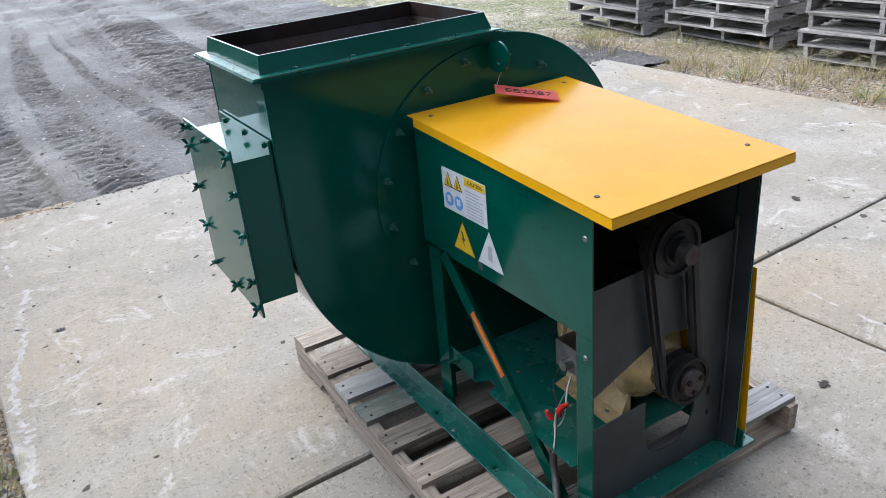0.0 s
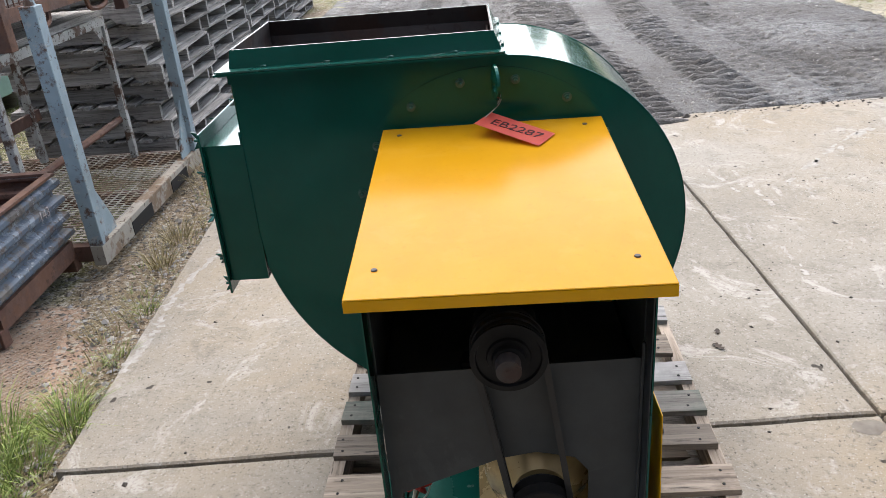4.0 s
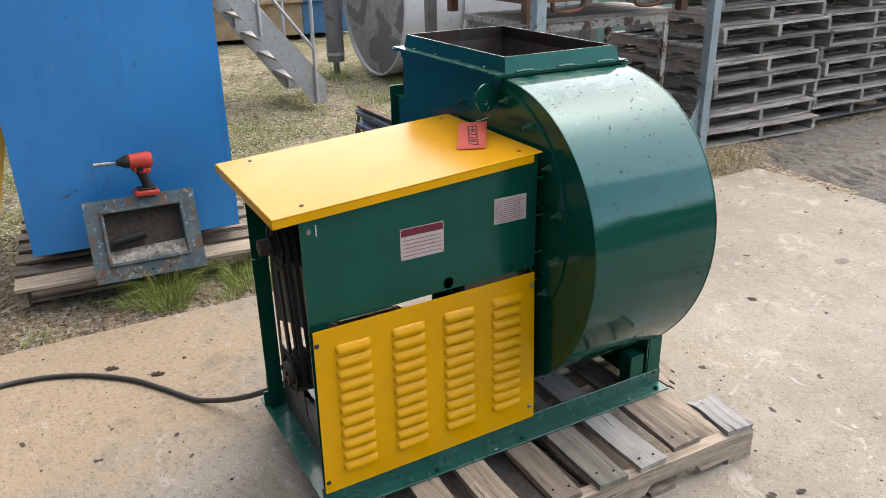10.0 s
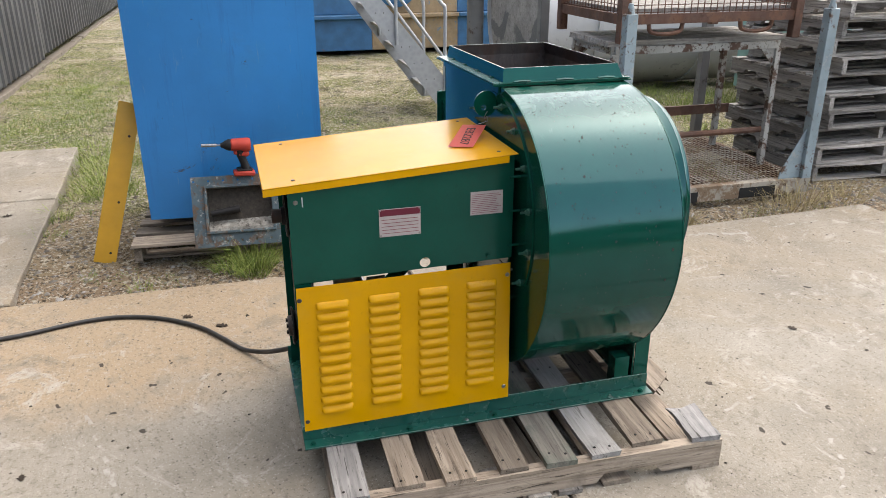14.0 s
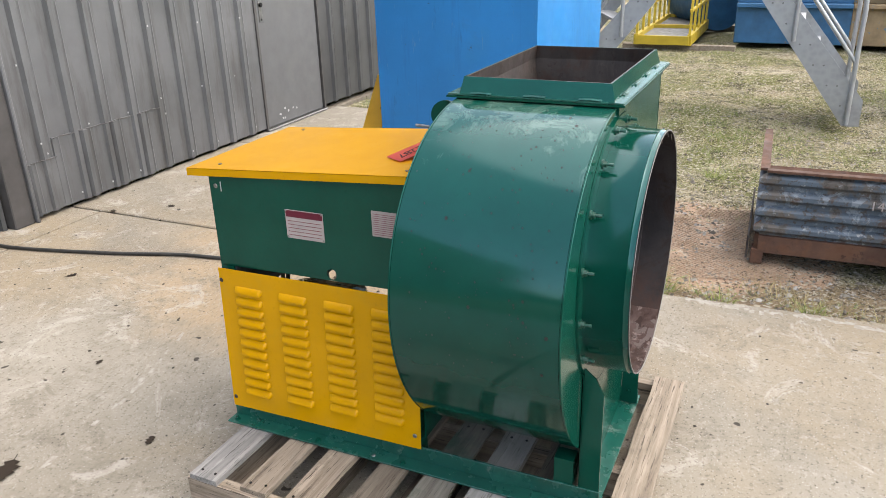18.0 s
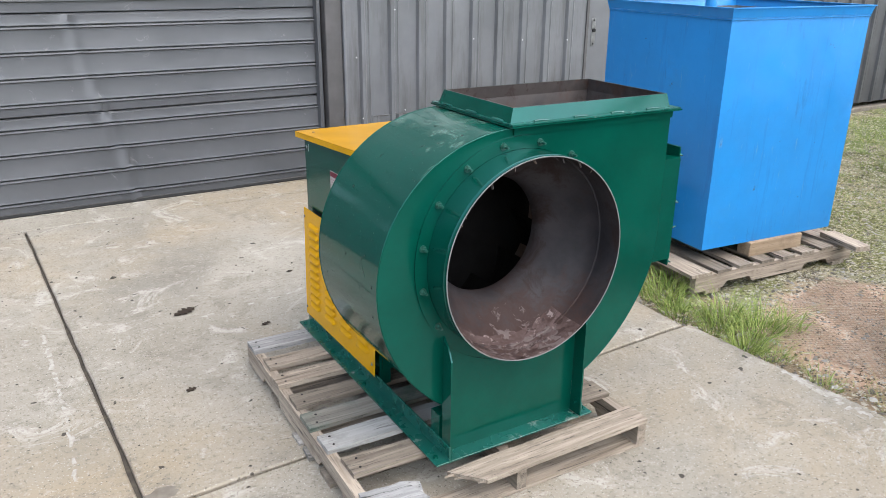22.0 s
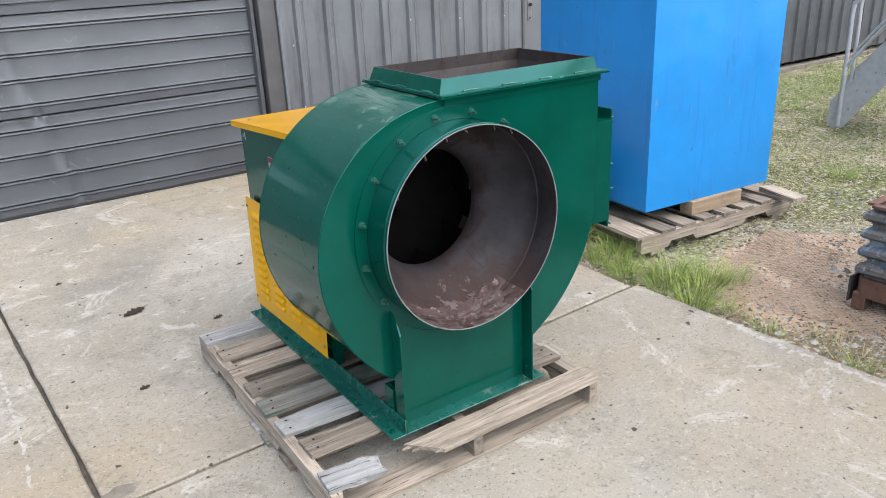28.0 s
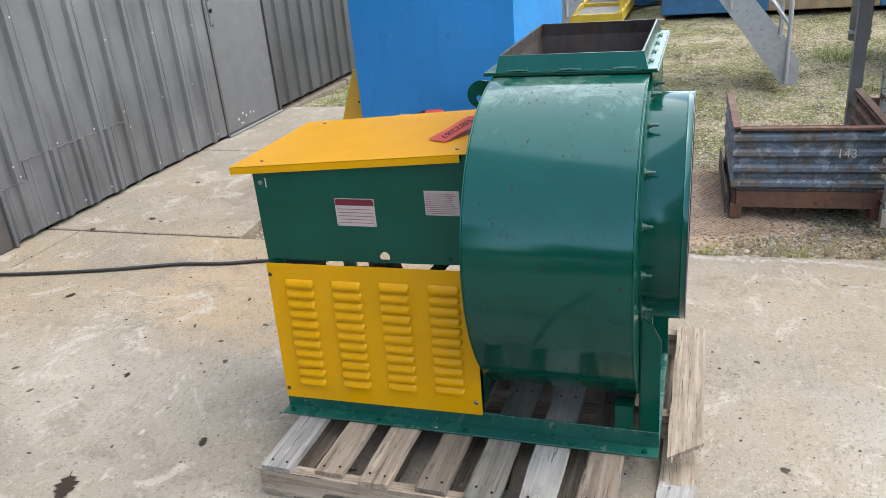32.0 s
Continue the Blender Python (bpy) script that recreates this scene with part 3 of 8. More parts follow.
def smooth_path(pts, steps=8):
    """Points on a Catmull-Rom curve through pts."""
    p = [Vector(q) for q in pts]
    p = [p[0] * 2 - p[1]] + p + [p[-1] * 2 - p[-2]]
    out = []
    for i in range(1, len(p) - 2):
        for s in range(steps):
            t = s / steps
            out.append(0.5 * (2 * p[i] + (p[i + 1] - p[i - 1]) * t + (2 * p[i - 1] - 5 * p[i] + 4 * p[i + 1] - p[i + 2]) * t * t
                              + (3 * p[i] - p[i - 1] - 3 * p[i + 1] + p[i + 2]) * t ** 3))
    return out + [p[-2]]


def sheet(bm, loops, put, thick):
    """A flat plate with holes: loops of (u, v), the outer one first; put(u, v) gives the place; thick is the vector through it."""
    edges = []
    for loop in loops:
        vs = [bm.verts.new(put(u, v)) for u, v in loop]
        edges += [bm.edges.new((vs[i], vs[(i + 1) % len(vs)])) for i in range(len(vs))]
    made = bmesh.ops.triangle_fill(bm, use_beauty=True, use_dissolve=False, edges=edges)
    faces = [g for g in made["geom"] if isinstance(g, bmesh.types.BMFace)]
    ext = bmesh.ops.extrude_face_region(bm, geom=faces)
    bmesh.ops.translate(bm, vec=Vector(thick), verts=[g for g in ext["geom"] if isinstance(g, bmesh.types.BMVert)])
    bmesh.ops.recalc_face_normals(bm, faces=bm.faces[:])
    return bm


def circle(cu, cv, r, seg=24):
    return [(cu + r * math.cos(2 * math.pi * i / seg), cv + r * math.sin(2 * math.pi * i / seg)) for i in range(seg)]


def rounded(u0, u1, v0, v1, r, seg=6):
    out = []
    for cu, cv, a0 in ((u1 - r, v1 - r, 0), (u0 + r, v1 - r, 90), (u0 + r, v0 + r, 180), (u1 - r, v0 + r, 270)):
        out += [(cu + r * math.cos(radians(a0 + 90 * i / seg)), cv + r * math.sin(radians(a0 + 90 * i / seg))) for i in range(seg + 1)]
    return out


def bar(bm, p0, p1, w, h, up=(0, 0, 1)):
    """A rectangular bar from p0 to p1, w across and h along up."""
    p0, p1 = Vector(p0), Vector(p1)
    d = (p1 - p0).normalized()
    s = d.cross(Vector(up)).normalized()
    u = s.cross(d)
    return hexa(bm, [p + s * a * w / 2 + u * b * h / 2 for p, corners in ((p0, ((-1, -1), (1, -1), (1, 1), (-1, 1))), (p1, ((-1, -1), (1, -1), (1, 1), (-1, 1)))) for a, b in corners])


def turned(at, axis):
    """The pose of a mesh whose own z shall point along axis."""
    return Matrix.Translation(at) @ Vector(axis).to_track_quat("Z", "Y").to_matrix().to_4x4()

# ---- ground and slab ----
def hash2(ix, iy, s=0):
    v = np.sin(ix * 127.1 + iy * 311.7 + s * 74.7) * 43758.5453
    return v - np.floor(v)


def value_noise(x, y, s=0):
    ix, iy = np.floor(x), np.floor(y)
    fx, fy = x - ix, y - iy
    fx, fy = fx * fx * (3 - 2 * fx), fy * fy * (3 - 2 * fy)
    a, b = hash2(ix, iy, s), hash2(ix + 1, iy, s)
    c, d = hash2(ix, iy + 1, s), hash2(ix + 1, iy + 1, s)
    return (a * (1 - fx) + b * fx) * (1 - fy) + (c * (1 - fx) + d * fx) * fy


def grid_mesh(name, xs, ys, height, material):
    X, Y = np.meshgrid(xs, ys)
    Z = height(X, Y)
    verts = np.stack([X, Y, Z], -1).reshape(-1, 3)
    nx, ny = len(xs), len(ys)
    idx = np.arange(nx * ny).reshape(ny, nx)
    quads = np.stack([idx[:-1, :-1], idx[:-1, 1:], idx[1:, 1:], idx[1:, :-1]], -1).reshape(-1, 4)
    me = bpy.data.meshes.new(name)
    me.from_pydata(verts.tolist(), [], quads.tolist())
    me.materials.append(MATS[material])
    me.shade_smooth()
    return me


def stretch(a, b, fine, far, lo, hi):
    """Coordinates from far below lo to far above hi, fine between a and b."""
    mid = list(np.arange(a, b + fine / 2, fine))
    left, right, step = [], [], fine
    x = a
    while x > lo:
        step *= far
        x -= step
        left.append(x)
    x, step = b, fine
    while x < hi:
        step *= far
        x += step
        right.append(x)
    return np.array(left[::-1] + mid + right)


def yard_height(X, Y):
    z = -0.045 + 0.05 * (value_noise(X * 1.1, Y * 1.1) - 0.5) + 0.03 * (value_noise(X * 4, Y * 4, 3) - 0.5) + 0.014 * (value_noise(X * 14, Y * 14, 5) - 0.5)
    near = np.clip(np.minimum(np.minimum(X + 3.9, 5.3 - X), np.minimum(Y + 1.9, 5.3 - Y)) / 0.25, 0, 1)
    return z * 1.0 - 0.12 * near * 0


def under_slab(X, Y):
    inside = ((X > -0.12) & (X < 4.92) & (Y > -2.2) & (Y < 4.78)) | ((X > -3.35) & (X < 0) & (Y < -0.42) & (Y > -2.2))
    road = np.clip((Y - 5.0) / 0.3, 0, 1) * np.clip((X + 0.7) / 0.4, 0, 1) * np.clip((5.2 - X) / 0.4, 0, 1) * np.clip((21.5 - Y) / 0.5, 0, 1)
    return np.where(inside, -0.25, yard_height(X, Y)) - 0.1 * road


ground = tagged(new("ground", grid_mesh("ground", stretch(-9, 8, 0.07, 1.25, -900, 900), stretch(-2.4, 12, 0.07, 1.25, -900, 900), under_slab, "yard_ground")),
                "gravel and dry grass yard ground", "ground", kind="structure")


# the driven road of wet mud, with tyre tracks pressed into it
TRACKS = ((2.3, 0.74, 0.0, 0.12, 1.0), (1.45, 0.24, -0.02, 0.1, 0.55), (0.12, 0.42, 0.0, 0.14, 0.9), (0.68, 0.34, 0.02, 0.12, 0.6), (3.22, 0.42, 0.02, 0.13, 0.7),
          (4.05, 0.4, 0.0, 0.14, 0.6), (1.82, 0.2, -0.01, 0.11, 0.45), (-0.4, 0.25, 0.0, 0.12, 0.4))
SMOOTH = ((1.14, 0.26, -0.01), (1.63, 0.14, -0.04), (2.83, 0.24, 0.01), (0.42, 0.16, 0.02))


def road_height(X, Y):
    """Rolled lanes between bands of lug marks and churned mud."""
    z = -0.035 + 0.04 * (value_noise(X * 0.9, Y * 0.6, 7) - 0.5)
    rough = 0.03 * (value_noise(X * 9, Y * 14, 8) - 0.5) + 0.03 * (value_noise(X * 22, Y * 30, 9) - 0.5)
    sway = 0.14 * np.sin(Y * 0.45 + 0.6) - 0.08
    flat = np.zeros_like(X)
    for x0, w, lean in SMOOTH:
        u = np.abs(X - x0 - lean * (Y - 5) - sway + 0.03 * np.sin(Y * 2.1 + x0)) / (w / 2)
        flat = np.maximum(flat, np.clip((1.3 - u) / 0.4, 0, 1))
    z += rough * (1 - 0.85 * flat) * 0.7 + 0.006 * flat
    for n, (x0, w, lean, pitch, amp) in enumerate(TRACKS):
        u = (X - x0 - lean * (Y - 5) - sway) / (w / 2)
        inside = np.clip((1.1 - np.abs(u)) / 0.25, 0, 1) * (1 - flat)
        patch = np.clip(value_noise(X * 0.8 + 9 * n, Y * 0.5, 20 + n) * 3 - 0.45 * (n > 0), 0.1, 1)
        wavy = 0.5 * np.abs(u) * pitch * (1 if n % 2 else -1) + 0.09 * (value_noise(X * 2.2, Y * 2.2, 30) - 0.5) + 0.03 * (value_noise(X * 7, Y * 7, 33) - 0.5)
        ridge = np.abs(np.sin((Y + wavy) * np.pi / pitch)) ** 0.8
        lug = ridge * (0.55 + 0.45 * value_noise(X * 3, Y * 6, 31))
        z += inside * amp * (-0.055 + patch * 0.115 * lug)
    return z


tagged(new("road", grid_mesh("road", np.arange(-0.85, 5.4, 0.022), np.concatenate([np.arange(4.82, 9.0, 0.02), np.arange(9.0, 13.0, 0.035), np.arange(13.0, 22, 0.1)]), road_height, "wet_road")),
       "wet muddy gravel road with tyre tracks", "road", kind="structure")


# concrete slab in bays, edges a little uneven
def bay(name, corners, top=0.0, deep=0.22):
    """A cast bay with slightly worn arrises; corners run anticlockwise."""
    bm = B()
    n = 26
    rim = []
    for i, (x0, y0) in enumerate(corners):
        x1, y1 = corners[(i + 1) % len(corners)]
        nx, ny = y1 - y0, x0 - x1
        ln = math.hypot(nx, ny)
        for s in range(n):
            t = s / n
            off = (noise.noise((x0 + (x1 - x0) * t * 7, y0 + (y1 - y0) * t * 7, 1.3)) - 0.2) * 0.006
            rim.append((x0 + (x1 - x0) * t + nx / ln * off, y0 + (y1 - y0) * t + ny / ln * off))
    lo = [bm.verts.new((x, y, top - deep)) for x, y in rim]
    hi = [bm.verts.new((x, y, top - 0.006)) for x, y in rim]
    cx, cy = sum(p[0] for p in rim) / len(rim), sum(p[1] for p in rim) / len(rim)
    inn = [bm.verts.new((x + (cx - x) * 0.006 / max(0.3, math.hypot(cx - x, cy - y)) * 1.4, y + (cy - y) * 0.006 / max(0.3, math.hypot(cx - x, cy - y)) * 1.4, top)) for x, y in rim]
    for i in range(len(rim)):
        j = (i + 1) % len(rim)
        bm.faces.new((lo[i], lo[j], hi[j], hi[i]))
        bm.faces.new((hi[i], hi[j], inn[j], inn[i]))
    bm.faces.new(inn)
    bmesh.ops.triangulate(bm, faces=[f for f in bm.faces if len(f.verts) > 4])
    return bm


slab = thing("concrete_slab", "pale weathered concrete slab with dark joints", "slab", kind="structure")
g = 0.007


def jx(y):
    return 2.455 - 0.0425 * (y + 0.05)


def jy(x):
    return 1.66 + 0.046 * (x + 0.15)


def far_edge(x):
    return 4.84 + 0.075 * x


for name, cs in (("bay", ((-0.16, -1.44), (jx(-1.44) - g, -1.44), (jx(1.77) - g, jy(2.38) - g), (-0.16, jy(-0.16) - g))),
                 ("bay", ((jx(-1.44) + g, -1.44), (4.95, -1.44), (4.97, jy(4.97) - g), (jx(1.77) + g, jy(2.38) - g))),
                 ("bay", ((-0.19, jy(-0.16) + g), (jx(1.77) - g, jy(2.38) + g), (jx(5.02) - g, far_edge(2.28)), (-0.32, far_edge(-0.3)))),
                 ("bay", ((jx(1.77) + g, jy(2.38) + g), (4.97, jy(4.97) + g), (4.9, far_edge(4.9)), (jx(5.02) + g, far_edge(2.28)))),
                 ("walkway_bay", ((-1.92 + g, -1.72), (-0.18, -1.72), (-0.18, -0.29), (-1.92 + g, -0.37))),
                 ("walkway_bay", ((-3.42, -1.72), (-1.92 - g, -1.72), (-1.92 - g, -0.37), (-3.42, -0.45))),
                 ("apron_bay", ((-0.16, -1.74), (4.95, -1.74), (4.95, -1.44 - g), (-0.16, -1.44 - g))),
                 ("threshold", ((0.3, -2.1), (6.5, -2.1), (6.5, -1.752), (0.3, -1.752)))):
    part(name, bay(name, cs), "concrete", slab)
bm = B()
box(bm, -0.1, 4.9, -1.7, 4.7, -0.08, -0.022)
box(bm, -3.4, -0.12, -1.7, -0.48, -0.08, -0.022)
part("joint_filler", bm, "joint_dirt", slab, "dark dirt packed in the slab joints")


# ---- building ----
def ribbed(bm, x0, x1, z0, z1, y, pitch=0.255, depth=0.028):
    """Trapezoid-ribbed cladding in the plane of y, facing +y, with thickness."""
    prof, x = [], x0
    while x < x1:
        for dx, dy in ((0, 0), (0.145, 0), (0.155, 0.006), (0.165, 0), (0.185, 0), (0.2, depth), (0.232, depth), (0.247, 0)):
            if x + dx * pitch / 0.255 <= x1:
                prof.append((x + dx * pitch / 0.255, y + dy))
        x += pitch
    prof.append((x1, y))
    fr = [[bm.verts.new((px, py, z)) for px, py in prof] for z in (z0, z1)]
    bk = [[bm.verts.new((px, y - 0.06, z)) for px, py in prof] for z in (z0, z1)]
    for i in range(len(prof) - 1):
        bm.faces.new((fr[0][i + 1], fr[0][i], fr[1][i], fr[1][i + 1]))
        bm.faces.new((bk[0][i], bk[0][i + 1], bk[1][i + 1], bk[1][i]))
        bm.faces.new((fr[0][i], fr[0][i + 1], bk[0][i + 1], bk[0][i]))
        bm.faces.new((fr[1][i + 1], fr[1][i], bk[1][i], bk[1][i + 1]))
    for e in (0, -1):
        bm.faces.new((fr[0][e], fr[1][e], bk[1][e], bk[0][e]))
    return bm


WY = -1.68
wall = thing("wall_north", "dark grey ribbed metal cladding wall", "wall", (0, WY, 0), kind="structure")
EAVES = 4.8
for x0, x1, z0, z1 in ((-2.28, 0.13, 0.03, EAVES), (-3.24, -2.28, 2.08, EAVES), (-9.0, -3.24, 0.05, EAVES), (-26.0, -9.0, 0.1, EAVES)):
    part("cladding", ribbed(B(), x0, x1, z0, z1, WY), "wall_metal" if x0 > -3 else "wall_metal_dark", wall)
part("cladding", ribbed(B(), 0.13, 5.4, 2.6, EAVES, WY), "wall_metal", wall)
part("cladding", ribbed(B(), 5.4, 14.0, 0.03, EAVES, WY), "wall_metal", wall)
# corner post beside the roller door
bm = B()
box(bm, 0.15, 0.286, -1.8, -1.66, 0.0, 2.62, 0.006)
part("jamb_trim", bm, "dark_trim", wall, "dark bent-metal corner trim")
bm = B()
box(bm, 0.127, 0.149, -1.8, -1.636, 0.0, 2.62, 0.006)
part("corner_flashing", bm, "wall_metal", wall, "dented grey corner flashing")
bm = B()
rows_ = []
for i in range(53):
    z = 0.05 * i
    w0, w1 = 0.294 + 0.006 * noise.noise((0, 0, z * 3.1)), 0.336 + 0.005 * noise.noise((4, 0, z * 2.3))
    f_ = -1.722 + 0.008 * noise.noise((2, 7, z * 4.0))
    rows_.append([bm.verts.new(p) for p in ((w1, -1.766, z), (w1 - 0.008, f_, z), (w0 + 0.008, f_ + 0.004, z), (w0, -1.766, z))])
for a_, b_ in zip(rows_, rows_[1:]):
    for i in range(3):
        bm.faces.new((a_[i], a_[i + 1], b_[i + 1], b_[i]))
part("door_seal", bm, "garage_metal", wall, "lumpy grey sealing strip beside the door", smooth=50)
bm = B()
box(bm, 5.25, 5.4, -1.8, -1.635, 0.0, 2.62, 0.006)
part("jamb_trim", bm, "dark_trim", wall)
bm = B()
box(bm, 0.13, 5.4, -1.8, -1.655, 2.5, 2.62, 0.005)
part("lintel_trim", bm, "dark_trim", wall)
# lapped repair sheet low on the wall
part("repair_sheet", ribbed(B(), -1.065, -0.1, 0.03, 0.478, WY + 0.009), "wall_metal", wall, "lapped grey repair sheet, faded")
part("repair_sheet", ribbed(B(), -0.098, 0.125, 0.03, 0.36, WY + 0.009), "wall_metal", wall)
for x0, x1, z in ((-1.065, -0.1, 0.479), (-0.098, 0.1, 0.361)):
    bm = B()
    n = int((x1 - x0) / 0.06)
    path = [(x0 + (x1 - x0) * i / n, WY + 0.024 + 0.012 * math.sin(i * 2.4), z + 0.004 * noise.noise((i * 0.7, 1, z))) for i in range(n + 1)]
    tube(bm, path, 0.0032, 5)
    part("lap_edge", bm, "dark_trim", wall, "dark bent edge of the repair sheet")
# concrete footing along the foot of the cladding
bm = B()
for i in range(30):
    x0 = -25 + i * 0.75 + random.uniform(-0.02, 0.02)
    box(bm, x0, x0 + 0.74, -1.76, WY + 0.04 + random.uniform(-0.01, 0.02), -0.15, -0.012 + random.uniform(0, 0.016), 0.008)
part("footing", bm, "oil_stain", wall, "rough concrete footing")
screw = B()
cyl(screw, (0, 0, 0), (0, 0, 0.004), 0.007, 0.005, 6)
screw_mesh = finish(screw, "wall_screw", "label_white")
for x, z in ((-0.386, 0.507), (-0.728, 0.507), (-1.054, 0.543), (-1.067, 0.428), (-0.03, 0.4), (0.0, 0.47), (-1.04, 1.05), (-0.3, 1.3), (-1.55, 1.02), (-2.05, 1.0),
             (-0.22, 0.09), (-0.48, 0.085), (-0.74, 0.09), (-1.3, 0.085), (-1.6, 0.09), (-2.1, 0.09), (-1.5, 0.55), (-1.9, 0.56), (0.04, 0.95), (-0.3, 1.75), (-0.8, 1.74), (-1.3, 1.75), (-1.8, 1.74)):
    link("wall_screw", screw_mesh, wall, "", turned((x, WY + (0.036 if z < 0.5 and x > -1.07 else 0.028), z), (0, 1, 0)))
bm = B()
box(bm, -26, 14, -12, -1.75, EAVES, EAVES + 0.12)
part("roof", bm, "wall_metal", wall)
bm = B()
box(bm, -26, 14, -12.2, -12.0, 0, EAVES)
box(bm, -26.2, -26, -12, -1.75, 0, EAVES)
box(bm, 14, 14.2, -12, -1.75, 0, EAVES)
part("back_walls", bm, "wall_metal", wall)

# roller door: ribbed horizontal panels, dented, with two small windows in each of the third panels
roller = thing("sectional_door", "dark grey sectional garage door, scuffed and dented", "garage door", (0.33, -1.77, 0), kind="structure")
DX0, DX1, DY = 0.332, 5.25, -1.772
WINDOWS = ((0.62, 1.27), (1.66, 2.31), (2.9, 3.55), (3.94, 4.59))
for n in range(4):
    z0, z1 = 0.012 + n * 0.658, 0.012 + (n + 1) * 0.658 - 0.006
    bm = B()
    prof = [(z0, -0.012), (z0 + 0.008, 0.0)]
    for fr_ in (0.115, 0.367, 0.62, 0.873):
        zz = z0 + fr_ * (z1 - z0)
        prof += [(zz - 0.016, 0.0), (zz - 0.008, 0.014), (zz + 0.002, 0.012), (zz + 0.005, -0.02), (zz + 0.013, -0.02), (zz + 0.014, 0.004), (zz + 0.03, 0.0)]
    prof += [(z1 - 0.01, 0.0), (z1, -0.012)]
    if n == 2:
        loops = [[(DX0, z0 + 0.002), (DX1, z0 + 0.002), (DX1, z1 - 0.002), (DX0, z1 - 0.002)]]
        loops += [rounded(a, b, 1.482, 1.82, 0.085) for a, b in WINDOWS]
        sheet(bm, loops, lambda u, v: Vector((u, DY, v)), (0, -0.03, 0))
        part("panel", bm, "garage_metal", roller)
        for a, b in WINDOWS:
            bm = B()
            sheet(bm, [rounded(a - 0.012, b + 0.012, 1.47, 1.832, 0.095), rounded(a + 0.004, b - 0.004, 1.486, 1.816, 0.082)], lambda u, v: Vector((u, DY + 0.012, v)), (0, -0.024, 0))
            part("window_seal", bm, "window_rubber", roller)
            bm = B()
            sheet(bm, [rounded(a + 0.008, b - 0.008, 1.49, 1.812, 0.08)], lambda u, v: Vector((u, DY - 0.012, v)), (0, -0.006, 0))
            part("pane", bm, "window_glass", roller)
            bm = B()
            sheet(bm, [rounded(a + 0.0045, b - 0.0045, 1.4865, 1.8155, 0.081), rounded(a + 0.02, b - 0.02, 1.502, 1.8, 0.07)], lambda u, v: Vector((u, DY + 0.004, v)), (0, -0.012, 0))
            part("window_frame", bm, "label_white", roller, "pale inner window frame")
        # pressed ribs of this panel, below and above the windows
        bm = B()
        for zz in (z0 + 0.075, z1 - 0.04):
            box(bm, DX0, DX1, DY + 0.0005, DY + 0.015, zz - 0.009, zz + 0.004, 0.003)
        part("rib", bm, "garage_metal", roller)
        continue
    xs = [DX0 + 0.045 * i for i in range(28)] + [1.6 + 0.011 * i for i in range(46)] + [2.14 + (DX1 - 2.14) * i / 60 for i in range(61)]
    nx = len(xs) - 1

    def dent(x, z):
        # a forklift has creased the door: a sharp valley with a raised shoulder
        d = x - (1.7 + 0.28 * z + 0.05 * noise.noise((0, 1.0, z * 6)))
        deep = 0.55 + 0.45 * math.sin(z * 17) ** 2
        return -0.016 * deep * math.exp(-(d / 0.035) ** 2) + 0.011 * deep * math.exp(-((d - 0.075) / 0.045) ** 2) + 0.007 * noise.noise((x * 1.3, z * 2.0, 4.0))
    rows = [[bm.verts.new((x, DY + py + (dent(x, pz) if 0 < i < len(prof) - 1 else 0), pz)) for x in xs] for i, (pz, py) in enumerate(prof)]
    back = [[bm.verts.new((x, DY - 0.04, pz)) for x in (DX0, DX1)] for pz in (z0, z1)]
    for lo, hi in zip(rows, rows[1:]):
        for i in range(nx):
            bm.faces.new((lo[i + 1], lo[i], hi[i], hi[i + 1]))
    bm.faces.new((back[0][0], back[0][1], back[1][1], back[1][0]))
    part("panel", bm, "garage_metal", roller, smooth=30)
bm = B()
box(bm, DX0, DX1, DY - 0.035, DY + 0.004, 0.0, 0.03, 0.006)
part("bottom_seal", bm, "rubber_belt", roller)
# dark sheet added behind the garage windows in place of the unlit room
bm = B()
box(bm, 0.2, 5.5, -2.3, -2.26, 0.0, 2.6)
part("inner_wall", bm, "dark_trim", wall)

# flush steel door
door = thing("steel_door", "flush grey steel door with scuffs and a worn latch plate", "door", (-2.76, WY - 0.01, 0), kind="structure")
bm = B()
box(bm, -3.215, -2.315, WY - 0.045, WY - 0.008, 0.025, 2.045, 0.003)
leaf = part("leaf", bm, "door_paint", door)
bm = B()
for x0, x1, z0, z1 in ((-3.25, -3.222, 0.02, 2.085), (-2.308, -2.278, 0.02, 2.085), (-3.222, -2.308, 2.052, 2.085)):
    box(bm, x0, x1, WY - 0.06, WY + 0.012, z0, z1, 0.002)
part("door_frame", bm, "dark_trim", door)
bm = B()
box(bm, -2.405, -2.355, WY - 0.008, WY - 0.002, 0.93, 1.18, 0.002)
part("latch_plate", bm, "zinc_bolt", leaf)
for z in (0.95, 1.16):
    bm = B()
    cyl(bm, (-2.38, WY - 0.0025, z), (-2.38, WY + 0.002, z), 0.008, seg=10)
    part("latch_screw", bm, "cast_iron", leaf)
bm = B()
cyl(bm, (-2.38, WY - 0.0025, 1.07), (-2.38, WY + 0.012, 1.07), 0.017, seg=16)
part("lock_cylinder", bm, "cast_iron", leaf, smooth=40)
bm = B()
for i in range(10):
    x, z = -2.62 + random.uniform(-0.16, 0.13), 0.1 + random.uniform(-0.04, 0.05)
    cyl(bm, (x, WY - 0.0085, z), (x, WY - 0.0065, z), random.uniform(0.006, 0.013), seg=7)
part("paint_chip", bm, "label_white", leaf)
bm = B()
box(bm, -3.25, -2.278, WY - 0.06, WY + 0.03, 0.0, 0.02, 0.004)
